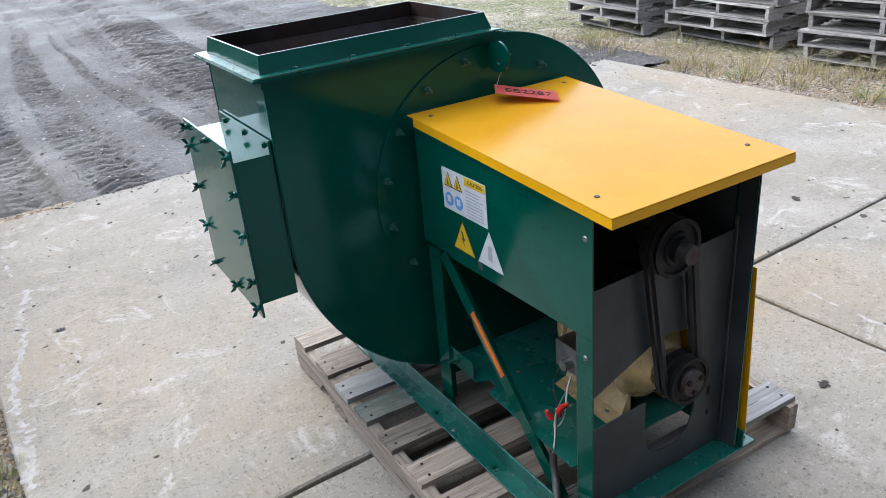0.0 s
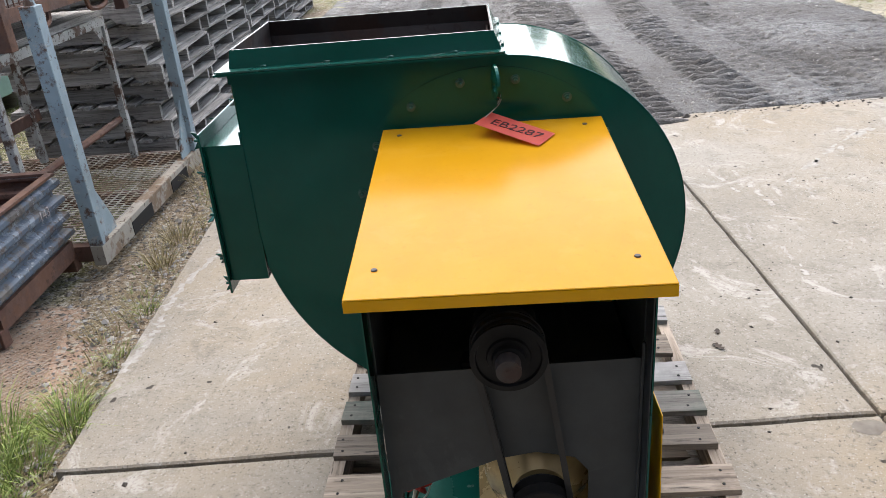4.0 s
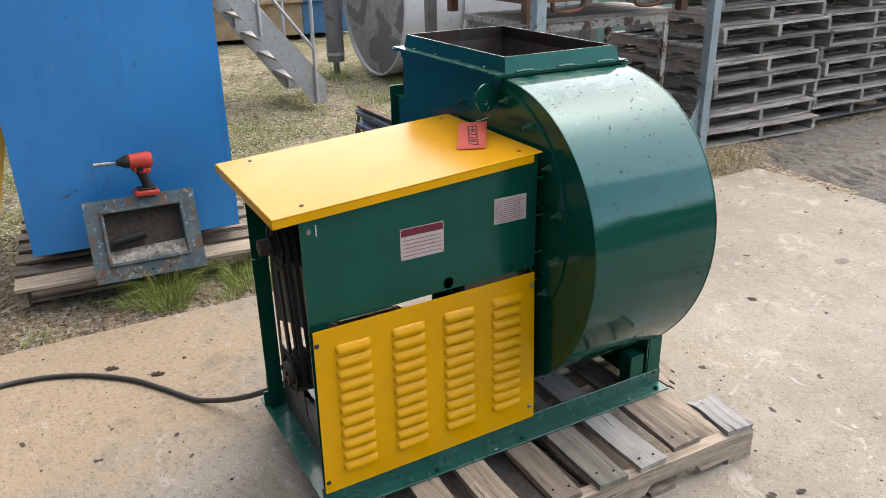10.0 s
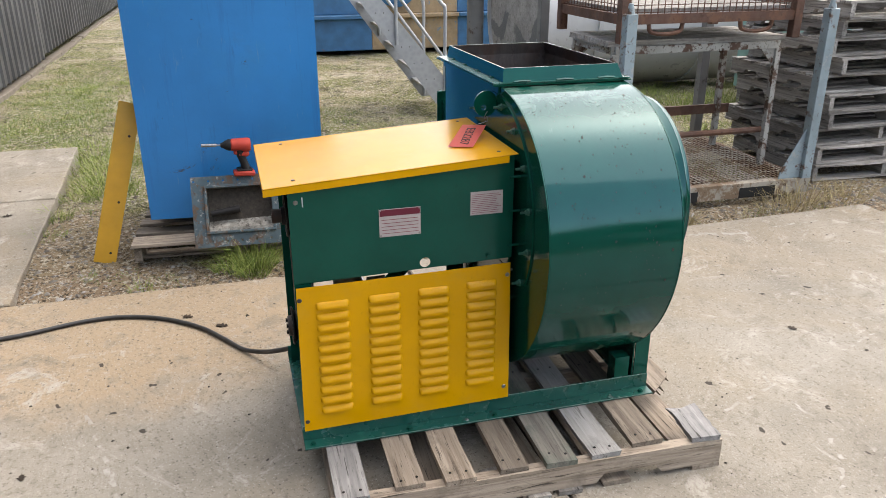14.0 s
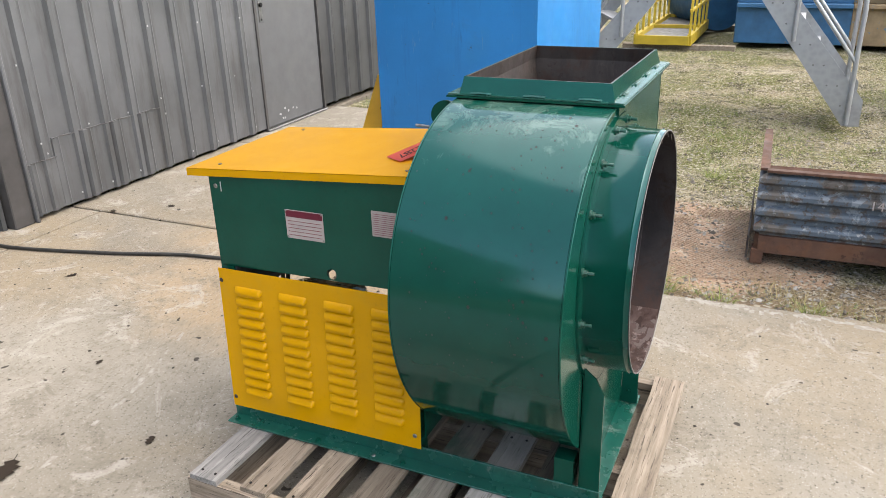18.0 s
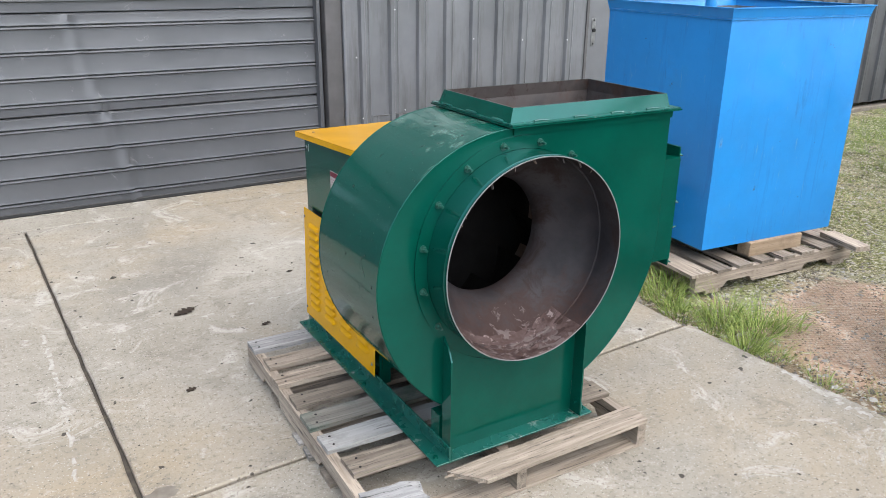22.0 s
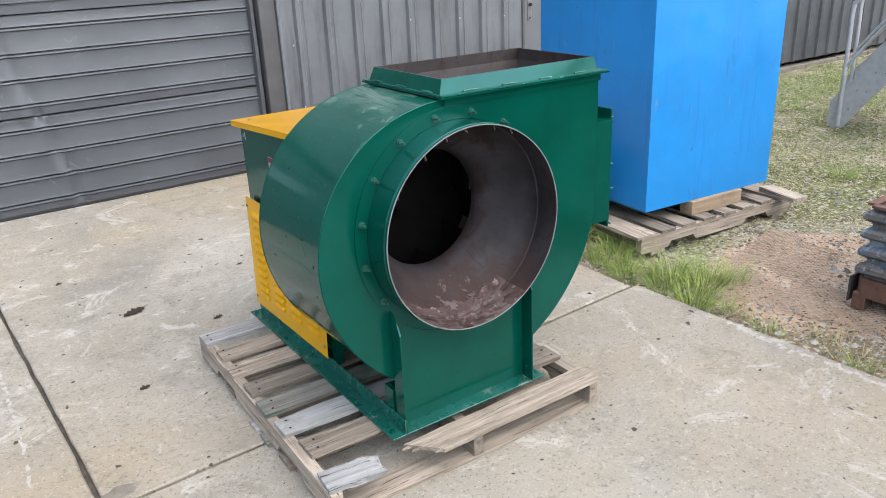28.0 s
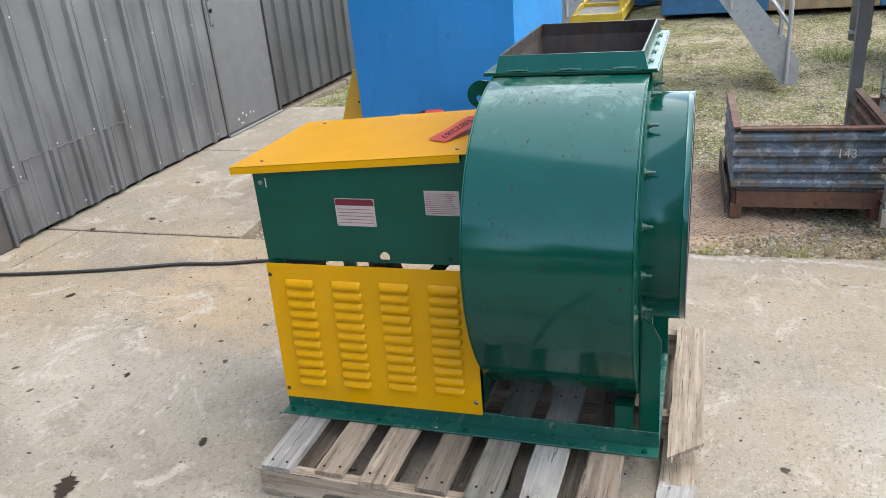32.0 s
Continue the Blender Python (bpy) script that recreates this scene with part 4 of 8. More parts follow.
part("threshold", bm, "zinc_bolt", door)

# ---- loading pallet under the fan ----
def plank(bm, L, w, h, rough=0.003, ends=0.006):
    """A sawn board along x, centred on y, from z 0 to h, with uneven edges."""
    n = 6
    rows = []
    for i in range(n + 1):
        x = L * i / n
        j = lambda s: rough * (random.random() - 0.5) * 2 * s
        e = ends * (random.random() - 0.5) * 2 if i in (0, n) else 0
        rows.append([bm.verts.new((x + e + j(0.3), -w / 2 + j(1), j(0.4))), bm.verts.new((x + e + j(0.3), w / 2 + j(1), j(0.4))),
                     bm.verts.new((x + e + j(0.3), w / 2 + j(1), h + j(0.6))), bm.verts.new((x + e + j(0.3), -w / 2 + j(1), h + j(0.6)))])
    for a, b in zip(rows, rows[1:]):
        for i in range(4):
            k2 = (i + 1) % 4
            bm.faces.new((a[i], b[i], b[k2], a[k2]))
    bm.faces.new(rows[0])
    bm.faces.new(rows[-1][::-1])
    return bm


def stringer(bm, L, w, h, notch=True):
    """A notched pallet runner along x."""
    prof = [(0, 0), (L * 0.14, 0)]
    for c in (0.24, 0.74) if notch else ():
        a, b = L * (c - 0.085), L * (c + 0.095)
        prof += [(a, 0), (a + 0.025, h * 0.36), (b - 0.025, h * 0.36), (b, 0)]
    prof += [(L, 0), (L, h), (0, h)]
    prof = [p for i, p in enumerate(prof) if i != 1]
    return sheet(bm, [prof], lambda u, v: Vector((u, -w / 2, v)), (0, w, 0))


NAIL = B()
cyl(NAIL, (0, 0, 0), (0, 0, 0.0015), 0.0045, seg=6)
NAIL = finish(NAIL, "nail", "cast_iron")

pallet = thing("loading_pallet", "weathered grey timber pallet with a broken end board, under the fan", "pallet", (1.27, 1.65, 0))
PT = radians(1.1)
ROT = Matrix.Translation((1.27, 1.65, 0)) @ Matrix.Rotation(-PT, 4, "Z")
PX0, PX1, PY0, PY1 = -0.545, 0.545, -0.635, 0.65


def along_x(x, y, z, tilt=0.0, roll=0.0):
    return ROT @ Matrix.Translation((x, y, z)) @ Matrix.Rotation(tilt, 4, "Z") @ Matrix.Rotation(roll, 4, "Y")


def along_y(x, y, z):
    return ROT @ Matrix.Translation((x, y, z)) @ Matrix.Rotation(radians(90), 4, "Z")


for x in (PX0 + 0.02, 0.0, PX1 - 0.02):
    part("stringer", stringer(B(), PY1 - PY0, 0.038, 0.088), "pallet_wood", pallet, m=along_y(x, PY0, 0.016))
DECK = 0.104
for n, (y, w, wood, x0, x1) in enumerate(((-0.575, 0.1, "split_grey_wood", PX0, PX1), (-0.4, 0.092, "pallet_wood", PX0, PX1 - 0.012), (-0.245, 0.095, "pallet_wood", PX0 + 0.01, PX1),
                                          (-0.075, 0.09, "pallet_wood", PX0, PX1 - 0.01), (0.088, 0.1, "oversprayed_wood", PX0, PX1 - 0.006), (0.233, 0.1, "bleached_wood", PX0, PX1 - 0.002),
                                          (0.4, 0.105, "pallet_wood", PX0, PX1 - 0.03))):
    board = part("deck_board", plank(B(), x1 - x0, w, 0.0175), wood, pallet, m=along_x(x0, y, DECK, random.uniform(-0.006, 0.006)))
    for x in (0.03, 0.545, x1 - x0 - 0.035):
        for dy in (-0.025, 0.025):
            link("nail", NAIL, board, "", Matrix.Translation((x + random.uniform(-0.01, 0.01), dy, 0.018)), local=True)
# broken end board: a loose length with a splintered end, and its stub
bm = B()
plank(bm, 0.73, 0.102, 0.018)
for v in bm.verts:
    if v.co.x > 0.7:
        v.co.x += random.uniform(-0.02, 0.02) - 0.9 * v.co.y
part("broken_board", bm, "pallet_wood", pallet, "splintered end board knocked loose", m=along_x(PX0, 0.607, DECK, radians(0.8), radians(0.4)))
for i in range(9):
    y = -0.044 + i * 0.011 + random.uniform(-0.003, 0.003)
    x0 = 0.69 - 0.9 * y
    L = random.uniform(0.02, 0.1)
    if i in (2, 5, 6):
        continue
    part("splinter", hexa(B(), [(x0, y - 0.006, 0.003), (x0 + L, y - 0.001, 0.006), (x0 + L, y + 0.001, 0.006), (x0, y + 0.006, 0.003), (x0, y - 0.006, 0.0182), (x0 + L, y - 0.001, 0.012), (x0 + L, y + 0.001, 0.012), (x0, y + 0.006, 0.0182)]), "pallet_wood", pallet, m=along_x(PX0, 0.607, DECK, radians(0.8), radians(0.4)))
bm = B()
plank(bm, 0.16, 0.1, 0.018)
for v in bm.verts:
    if v.co.x < 0.01:
        v.co.x += random.uniform(-0.05, 0.015)
part("board_stub", bm, "split_grey_wood", pallet, "short splintered stub of the end board", m=along_x(PX1 - 0.165, 0.605, DECK + 0.001, radians(-5)))
for y in (-0.57, -0.28, 0.0, 0.28, 0.59):
    part("bottom_board", plank(B(), PX1 - PX0, 0.1, 0.016), "pallet_wood", pallet, m=along_x(PX0, y, 0.0, random.uniform(-0.01, 0.01)))
# broken scraps of bottom board that stick out under the runner
for x, y, a in ((0.38, -0.1, 8), (0.385, 0.0, 3), (0.375, 0.13, -5)):
    part("board_scrap", plank(B(), 0.17, 0.075, 0.014, 0.006, 0.02), "old_pallet_wood", pallet, m=along_x(x, y, 0.001, radians(a)))

# ---- centrifugal fan ----
fan = thing("centrifugal_fan", "dark green centrifugal fan with yellow roof and louvred panel, on pallet", "fan", (1.22, 1.6, 0.125))
GREEN, YELLOW, INNER = "green_paint", "yellow_paint", "dark_inner_paint"
CX, CZ = 1.22, 0.795
Y0, Y1 = 1.688, 2.128
ZB = 0.124
RAD = ((0, 0.393), (20, 0.404), (41, 0.429), (61, 0.456), (83, 0.485), (100, 0.503), (130, 0.53), (155, 0.562), (180, 0.592), (205, 0.615), (229, 0.624), (245, 0.629), (258, 0.634))


def scroll_radius(a):
    for (a0, r0), (a1, r1) in zip(RAD, RAD[1:]):
        if a <= a1:
            return r0 + (r1 - r0) * (a - a0) / (a1 - a0)
    return RAD[-1][1]


def smooth_radius(a):
    return sum(scroll_radius(min(258, max(0, a + d))) for d in (-12, -8, -4, 0, 4, 8, 12)) / 7


# outline of the scroll from the outlet's inner corner, clockwise round to its outer wall
def outline(grow=0.0):
    pts = []
    for i in range(0, 87):
        a = 3 + 255 * i / 86
        r = smooth_radius(a) + grow
        pts.append((CX + r * math.sin(radians(a)), CZ + r * math.cos(radians(a))))
    last = pts[-1]
    pts.append((0.594 - grow, last[1] + 0.1))
    pts.append((0.594 - grow, 1.176))
    return pts


for name, y, hole in (("drive_side_plate", Y0, None), ("inlet_side_plate", Y1 - 0.004, 0.33)):
    loops = [outline(0.0008)] + ([circle(CX, CZ, hole, 48)] if hole else [])
    part(name, sheet(B(), loops, lambda u, v: Vector((u, y, v)), (0, 0.004, 0)), GREEN, fan)
# the rolled skin round the scroll, and the rusted face inside it
for name, mat, g0, t in (("scroll_wrap", "green_paint_dusty", 0.0, -0.0035), ("scroll_lining", "rusted_dark", -0.0045, -0.002)):
    bm = B()
    ya, yb = Y0 + 0.005, Y1 - 0.005
    lo = outline(g0)
    hi = outline(g0 + t)
    out = [[bm.verts.new((u, y, v)) for u, v in lo] for y in (ya, yb)]
    inn = [[bm.verts.new((u, y, v)) for u, v in hi] for y in (ya, yb)]
    for i in range(len(lo) - 1):
        bm.faces.new((out[0][i], out[0][i + 1], out[1][i + 1], out[1][i]))
        bm.faces.new((inn[0][i + 1], inn[0][i], inn[1][i], inn[1][i + 1]))
        for s in (0, 1):
            bm.faces.new((out[s][i], inn[s][i], inn[s][i + 1], out[s][i + 1]) if s else (out[s][i + 1], inn[s][i + 1], inn[s][i], out[s][i]))
    part(name, bm, mat, fan, smooth=40)
# rusted inner faces of the side plates
part("inner_face", sheet(B(), [outline(-0.012)], lambda u, v: Vector((u, Y0 + 0.0045, v)), (0, 0.002, 0)), "rusted_dark", fan)
part("inner_face", sheet(B(), [outline(-0.012), circle(CX, CZ, 0.33, 48)], lambda u, v: Vector((u, Y1 - 0.007, v)), (0, 0.002, 0)), "rusted_dark", fan)
bm = B()
box(bm, 1.229, 1.2345, Y0 + 0.008, Y1 - 0.008, 1.135, 1.19)
part("cutoff", bm, "rusted_dark", fan)
# weld beads where skin meets side plates
for y in (Y0 + 0.001, Y1 - 0.001):
    bm = B()
    tube(bm, [(u, y, v) for u, v in outline(-0.0004)], 0.0019, 6)
    part("weld_seam", bm, GREEN, fan, smooth=60)

# outlet: flange of angle bar and a tapered collar standing up from it
FX0, FX1, FY0, FY1, FZ = 0.562, 1.268, 1.66, 2.150, 1.197
LEAN = 0.006


def leaned(bm):
    """The outlet is not quite level: it drops towards its outer end."""
    for v in bm.verts:
        v.co.z += LEAN * (v.co.x - 0.95)
    return bm


bm = B()
sheet(bm, [[(FX0, FY0), (FX1, FY0), (FX1, FY1), (FX0, FY1)], [(0.593, 1.694), (1.254, 1.694), (1.254, 2.122), (0.593, 2.122)]], lambda u, v: Vector((u, v, FZ - 0.005)), (0, 0, 0.005))
box(bm, 0.588, 1.25, Y0 - 0.005, Y0 - 0.0005, FZ - 0.03, FZ - 0.005)
box(bm, 0.588, 1.25, Y1 + 0.0005, Y1 + 0.005, FZ - 0.03, FZ - 0.005)
part("outlet_flange", leaned(bm), GREEN, fan)
part("collar_flange", leaned(sheet(B(), [[(FX0 + 0.004, FY0 + 0.003), (FX1 - 0.003, FY0 + 0.003), (FX1 - 0.003, FY1 - 0.004), (FX0 + 0.004, FY1 - 0.004)],
                                  [(0.593, 1.694), (1.254, 1.694), (1.254, 2.122), (0.593, 2.122)]], lambda u, v: Vector((u, v, FZ + 0.001)), (0, 0, 0.004))), "green_paint_weathered", fan)
b0 = (0.594, 1.257, 1.695, 2.122, FZ + 0.005)
t0 = (0.6, 1.24, 1.703, 2.109, 1.2455)


def ring4(r, inset=0.0):
    return [Vector((r[0] + inset, r[2] + inset, r[4])), Vector((r[1] - inset, r[2] + inset, r[4])), Vector((r[1] - inset, r[3] - inset, r[4])), Vector((r[0] + inset, r[3] - inset, r[4]))]


for inset, name, mat in ((0.0, "collar_side", GREEN), (0.0032, "collar_lining", "rusted_steel")):
    th = 0.003
    lo, hi, lo2, hi2 = ring4(b0, inset), ring4(t0, inset), ring4(b0, inset + th), ring4(t0, inset + th)
    for i in range(4):
        j = (i + 1) % 4
        part(name, leaned(hexa(B(), [lo[i], lo[j], lo2[j], lo2[i], hi[i], hi[j], hi2[j], hi2[i]])), mat, fan)
# rusted throat below the collar, one sheet a side
d0 = (0.601, 1.242, 1.704, 2.112, 1.12)
for i in range(4):
    j = (i + 1) % 4
    lo, hi, lo2, hi2 = ring4(d0, 0.003), ring4(b0, 0.0032), ring4(d0, 0.006), ring4(b0, 0.0062)
    part("outlet_throat", hexa(B(), [lo[i], lo[j], lo2[j], lo2[i], hi[i], hi[j], hi2[j], hi2[i]]), "rusted_steel", fan, "rusted brown inner wall of the outlet")
# stitch welds and bolts along the outlet flange
for n in range(4):
    x = 0.68 + n * 0.155
    for y, hl in ((1.691, 0.007), (2.1265, 0.026)):
        bm = B()
        tube(bm, [(x - hl, y, FZ + 0.006), (x - 0.3 * hl, y + 0.0008, FZ + 0.0075), (x + 0.4 * hl, y - 0.0008, FZ + 0.0075), (x + hl, y, FZ + 0.006)], 0.0034, 6)
        part("stitch_weld", leaned(bm), "green_paint_weathered", fan, smooth=60)
for n in range(3):
    bm = B()
    y = 1.76 + n * 0.15
    tube(bm, [(1.2615, y - 0.03, FZ + 0.007), (1.2625, y, FZ + 0.009), (1.2615, y + 0.03, FZ + 0.007)], 0.004, 6)
    part("stitch_weld", leaned(bm), "green_paint_weathered", fan, smooth=60)

# bolts
bm = B()
cyl(bm, (0, 0, 0), (0, 0, 0.003), 0.0115, seg=14)
cyl(bm, (0, 0, 0.003), (0, 0, 0.011), 0.0085, seg=6)
cyl(bm, (0, 0, 0.011), (0, 0, 0.027), 0.0042, seg=8)
STUD = finish(bm, "bolt", "green_bolt_paint")
bm = B()
cyl(bm, (0, 0, 0), (0, 0, 0.002), 0.0095, seg=12)
cyl(bm, (0, 0, 0.002), (0, 0, 0.008), 0.0075, seg=6)
HEX = finish(bm, "hex_bolt", GREEN)
bm = B()
cyl(bm, (0, 0, 0), (0, 0, 0.0025), 0.0075, 0.0055, seg=10)
SCREW = finish(bm, "screw", "rusted_dark")
bm = B()
cyl(bm, (0, 0, 0), (0, 0, 0.0025), 0.0075, 0.0055, seg=10)
ZSCREW = finish(bm, "screw", "zinc_bolt")


def fix(mesh, name, parent, at, axis, label=""):
    return link(name, mesh, parent, label, turned(at, axis))


# round cover plate on the drive side with its ring of studs
part("bearing_plate", sheet(B(), [circle(CX, CZ, 0.372, 72)], lambda u, v: Vector((u, Y0 - 0.006, v)), (0, 0.0055, 0)), GREEN, fan)
for i in range(16):
    a = 2 * math.pi * (i + 0.5) / 16
    fix(STUD, "bolt", fan, (CX + 0.343 * math.cos(a), Y0 - 0.006, CZ + 0.343 * math.sin(a)), (0, -1, 0))
# lifting eye
bm = B()
sheet(bm, [circle(0, 0, 0.042, 28), circle(-0.008, -0.012, 0.01, 12)], lambda u, v: Vector((1.234 - 0.16 * u, 1.644 + u, 1.136 + v)), (0.007, 0, 0))
part("lifting_eye", bm, GREEN, fan)

# inlet: bolted ring, short duct and the cone inside
part("inlet_ring", sheet(B(), [circle(CX, CZ, 0.372, 72), circle(CX, CZ, 0.332, 64)], lambda u, v: Vector((u, Y1 + 0.0005, v)), (0, 0.006, 0)), GREEN, fan)
for i in range(16):
    a = 2 * math.pi * (i + 0.5) / 16
    if not (-2.2 < a - 2 * math.pi < -0.95):
        fix(STUD, "bolt", fan, (CX + 0.352 * math.cos(a), Y1 + 0.0065, CZ + 0.352 * math.sin(a)), (0, 1, 0))
bm = B()
wob = [0.0025 * noise.noise((math.cos(2 * math.pi * i / 96) * 3, math.sin(2 * math.pi * i / 96) * 3, 0)) for i in range(96)]
lathe(bm, (CX, Y1 + 0.006, CZ), (0, 1, 0), ((0, 0.331), (0.094, 0.331), (0.098, 0.333), (0.102, 0.331), (0.111, 0.331)), 96)
part("inlet_duct", bm, "green_paint_dusty", fan, smooth=50)
bm = B()
lathe(bm, (CX, Y1 + 0.006, CZ), (0, 1, 0), ((0.111, 0.331), (0.112, 0.3275), (0.022, 0.3275), (0.02, 0.3225), (0.0, 0.32), (-0.03, 0.305), (-0.06, 0.279), (-0.09, 0.254), (-0.12, 0.23), (-0.145, 0.214), (-0.165, 0.206), (-0.185, 0.204), (-0.2, 0.206)), 96)
part("inlet_cone", bm, "inlet_steel", fan, "rusty bell-mouth inside the inlet", smooth=60)
for i in range(16):
    a = radians(-20 + i * 9.5 + random.uniform(-4, 4))
    L = random.uniform(0.005, 0.02)
    p = Vector((CX + 0.3268 * math.cos(a), Y1 + 0.112, CZ + 0.3268 * math.sin(a)))
    q = Vector((random.uniform(-0.012, 0.012), 0.003, -L))
    part("sealant_strand", tube(B(), [p, p + q * 0.5, p + q], 0.0011 + 0.0012 * (i % 3), 5), "rusted_dark", fan)
bm = B()
lathe(bm, (CX, Y1 + 0.006, CZ), (0, 1, 0), ((0.1125, 0.3312), (0.1138, 0.3308), (0.1138, 0.3278), (0.1125, 0.3274), (0.1125, 0.3312)), 96)
part("worn_edge", bm, "grey_post", fan, "bare worn rim of the inlet", smooth=50)
# caked dust lying in the bottom of the inlet
bm = B()
rows_ = []
for i in range(34):
    a = radians(-132 + 84 * i / 33 + 6)
    row = []
    for j in range(17):
        v = j / 16
        y = Y1 - 0.028 + 0.142 * v
        r_in = 0.3262 if v > 0.36 else 0.3215 - (0.36 - v) * 0.05
        edge = min(1, (1 - abs(2 * i / 33 - 1)) * 3, (v + 0.05) * 5)
        h = max(-0.004, (noise.fractal((i * 0.42, j * 0.5, 3.0), 0.8, 2.0, 4) * 0.012 - 0.0012) * edge)
        row.append(bm.verts.new((CX + (r_in - h) * math.cos(a), y, CZ + (r_in - h) * math.sin(a))))
    rows_.append(row)
for a_, b_ in zip(rows_, rows_[1:]):
    for j in range(16):
        bm.faces.new((a_[j], b_[j], b_[j + 1], a_[j + 1]))
part("dust_crust", bm, "inlet_crust", fan, "pinkish grey dust caked in the inlet", smooth=40)
# impeller: back disc, hub and curved blades, coloured near black for the shade inside
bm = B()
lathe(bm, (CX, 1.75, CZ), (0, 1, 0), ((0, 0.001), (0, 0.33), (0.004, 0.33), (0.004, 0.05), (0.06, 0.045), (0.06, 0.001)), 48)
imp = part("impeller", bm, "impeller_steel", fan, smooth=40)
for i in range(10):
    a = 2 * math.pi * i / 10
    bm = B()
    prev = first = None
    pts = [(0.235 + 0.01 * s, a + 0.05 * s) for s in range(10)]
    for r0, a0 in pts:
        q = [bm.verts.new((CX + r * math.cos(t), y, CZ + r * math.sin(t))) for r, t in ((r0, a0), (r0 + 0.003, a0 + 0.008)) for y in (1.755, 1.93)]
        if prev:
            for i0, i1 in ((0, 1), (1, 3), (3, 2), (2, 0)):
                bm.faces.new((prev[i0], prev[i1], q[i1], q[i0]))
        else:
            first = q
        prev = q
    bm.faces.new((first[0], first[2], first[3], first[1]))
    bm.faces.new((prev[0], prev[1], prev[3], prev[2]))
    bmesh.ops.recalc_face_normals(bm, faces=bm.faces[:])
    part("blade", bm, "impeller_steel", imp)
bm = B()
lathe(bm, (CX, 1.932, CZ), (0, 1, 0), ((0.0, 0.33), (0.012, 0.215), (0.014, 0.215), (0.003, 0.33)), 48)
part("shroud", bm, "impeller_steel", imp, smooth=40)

# inspection hatch on the outer wall
for y0, y1, z0, z1 in ((1.70, 1.704, 0.62, 1.007), (2.098, 2.102, 0.62, 1.007), (1.704, 2.098, 1.003, 1.007), (1.704, 2.098, 0.62, 0.624)):
    bm = B()
    box(bm, 0.4895, 0.5915, y0, y1, z0, z1)
    part("hatch_side", bm, GREEN, fan)
bm = B()
box(bm, 0.584, 0.5905, 1.7, 2.102, 1.0075, 1.04)
part("hatch_lug", bm, GREEN, fan)
bm = B()
box(bm, 0.4825, 0.4885, 1.682, 2.094, 0.588, 1.044, 0.0015)
hdoor = part("hatch_door", bm, GREEN, fan, "flat green hatch door held by wing nuts")
bm = B()
cyl(bm, (0, 0, 0), (0, 0, 0.016), 0.004, seg=8)
cyl(bm, (0, 0, 0.001), (0, 0, 0.009), 0.0085, 0.006, seg=10)
for s in (-1, 1):
    hexa(bm, [(s * 0.004, -0.002, 0.002), (s * 0.02, -0.0018, 0.008), (s * 0.02, 0.0018, 0.008), (s * 0.004, 0.002, 0.002), (s * 0.004, -0.002, 0.009), (s * 0.023, -0.0018, 0.021), (s * 0.023, 0.0018, 0.021), (s * 0.004, 0.002, 0.009)])
WING = finish(bm, "wing_nut", GREEN)
for y, z in ((1.705, 1.035), (1.88, 1.038), (2.07, 1.035), (2.075, 0.98), (2.075, 0.86), (2.075, 0.74), (2.07, 0.62), (1.88, 0.62), (1.71, 0.62), (1.703, 0.70), (1.703, 0.83), (1.703, 0.94)):
    link("wing_nut", WING, hdoor, "", turned((0.4825, y, z - 0.012), (-1, 0, 0)) @ Matrix.Rotation(random.uniform(0, 3), 4, "Z"))
for y in (1.73, 1.88, 2.04):
    fix(HEX, "hex_bolt", fan, (0.584, y, 1.025), (-1, 0, 0))

# base: two side angles and two cross angles
for name, xo, xi in (("base_rail", 1.5455, 1.492), ("base_rail", 0.894, 0.948)):
    bm = B()
    s = 1 if xo > xi else -1
    box(bm, min(xi, xo), max(xi, xo), 0.957, 2.19, ZB, ZB + 0.006, 0.001)
    box(bm, min(xi, xi + s * 0.006), max(xi, xi + s * 0.006), 0.957, 2.19, ZB + 0.0061, ZB + 0.058, 0.001)
    part(name, bm, "green_paint_weathered", fan)
    for y in (0.985, 1.3, 1.5, 1.6, 2.15):
        fix(HEX if y != 1.5 else ZSCREW, "hex_bolt", fan, (xi + s * 0.035, y, ZB + 0.006), (0, 0, 1))
bm = B()
box(bm, 0.955, 1.491, 0.957, 1.03, ZB, ZB + 0.006, 0.001)
part("front_sill", bm, "green_paint_weathered", fan)
bm = B()
box(bm, 0.955, 1.491, 2.1265, 2.19, ZB, ZB + 0.006, 0.001)
part("back_sill", bm, "green_paint_weathered", fan)

# inlet-side pedestal
bm = B()
arc = [(CX + 0.374 * math.cos(radians(a)), CZ + 0.374 * math.sin(radians(a))) for a in range(-42, -139, -6)]
sheet(bm, [[(1.488, ZB + 0.006), (1.488, 0.52)] + arc + [(0.952, 0.52), (0.952, ZB + 0.006)]], lambda u, v: Vector((u, 2.1295, v)), (0, 0.005, 0))
part("pedestal_plate", bm, GREEN, fan)
for x in (1.488, 0.946):
    bm = B()
    sheet(bm, [[(2.135, ZB + 0.007), (2.188, ZB + 0.007), (2.188, 0.49), (2.165, 0.535), (2.135, 0.56)]], lambda u, v: Vector((x, u, v)), (0.006, 0, 0))
    part("pedestal_flange", bm, GREEN, fan)
fix(HEX, "hex_bolt", fan, (0.952, 2.16, ZB + 0.05), (1, 0, 0))
fix(HEX, "hex_bolt", fan, (1.494, 2.16, ZB + 0.05), (1, 0, 0))
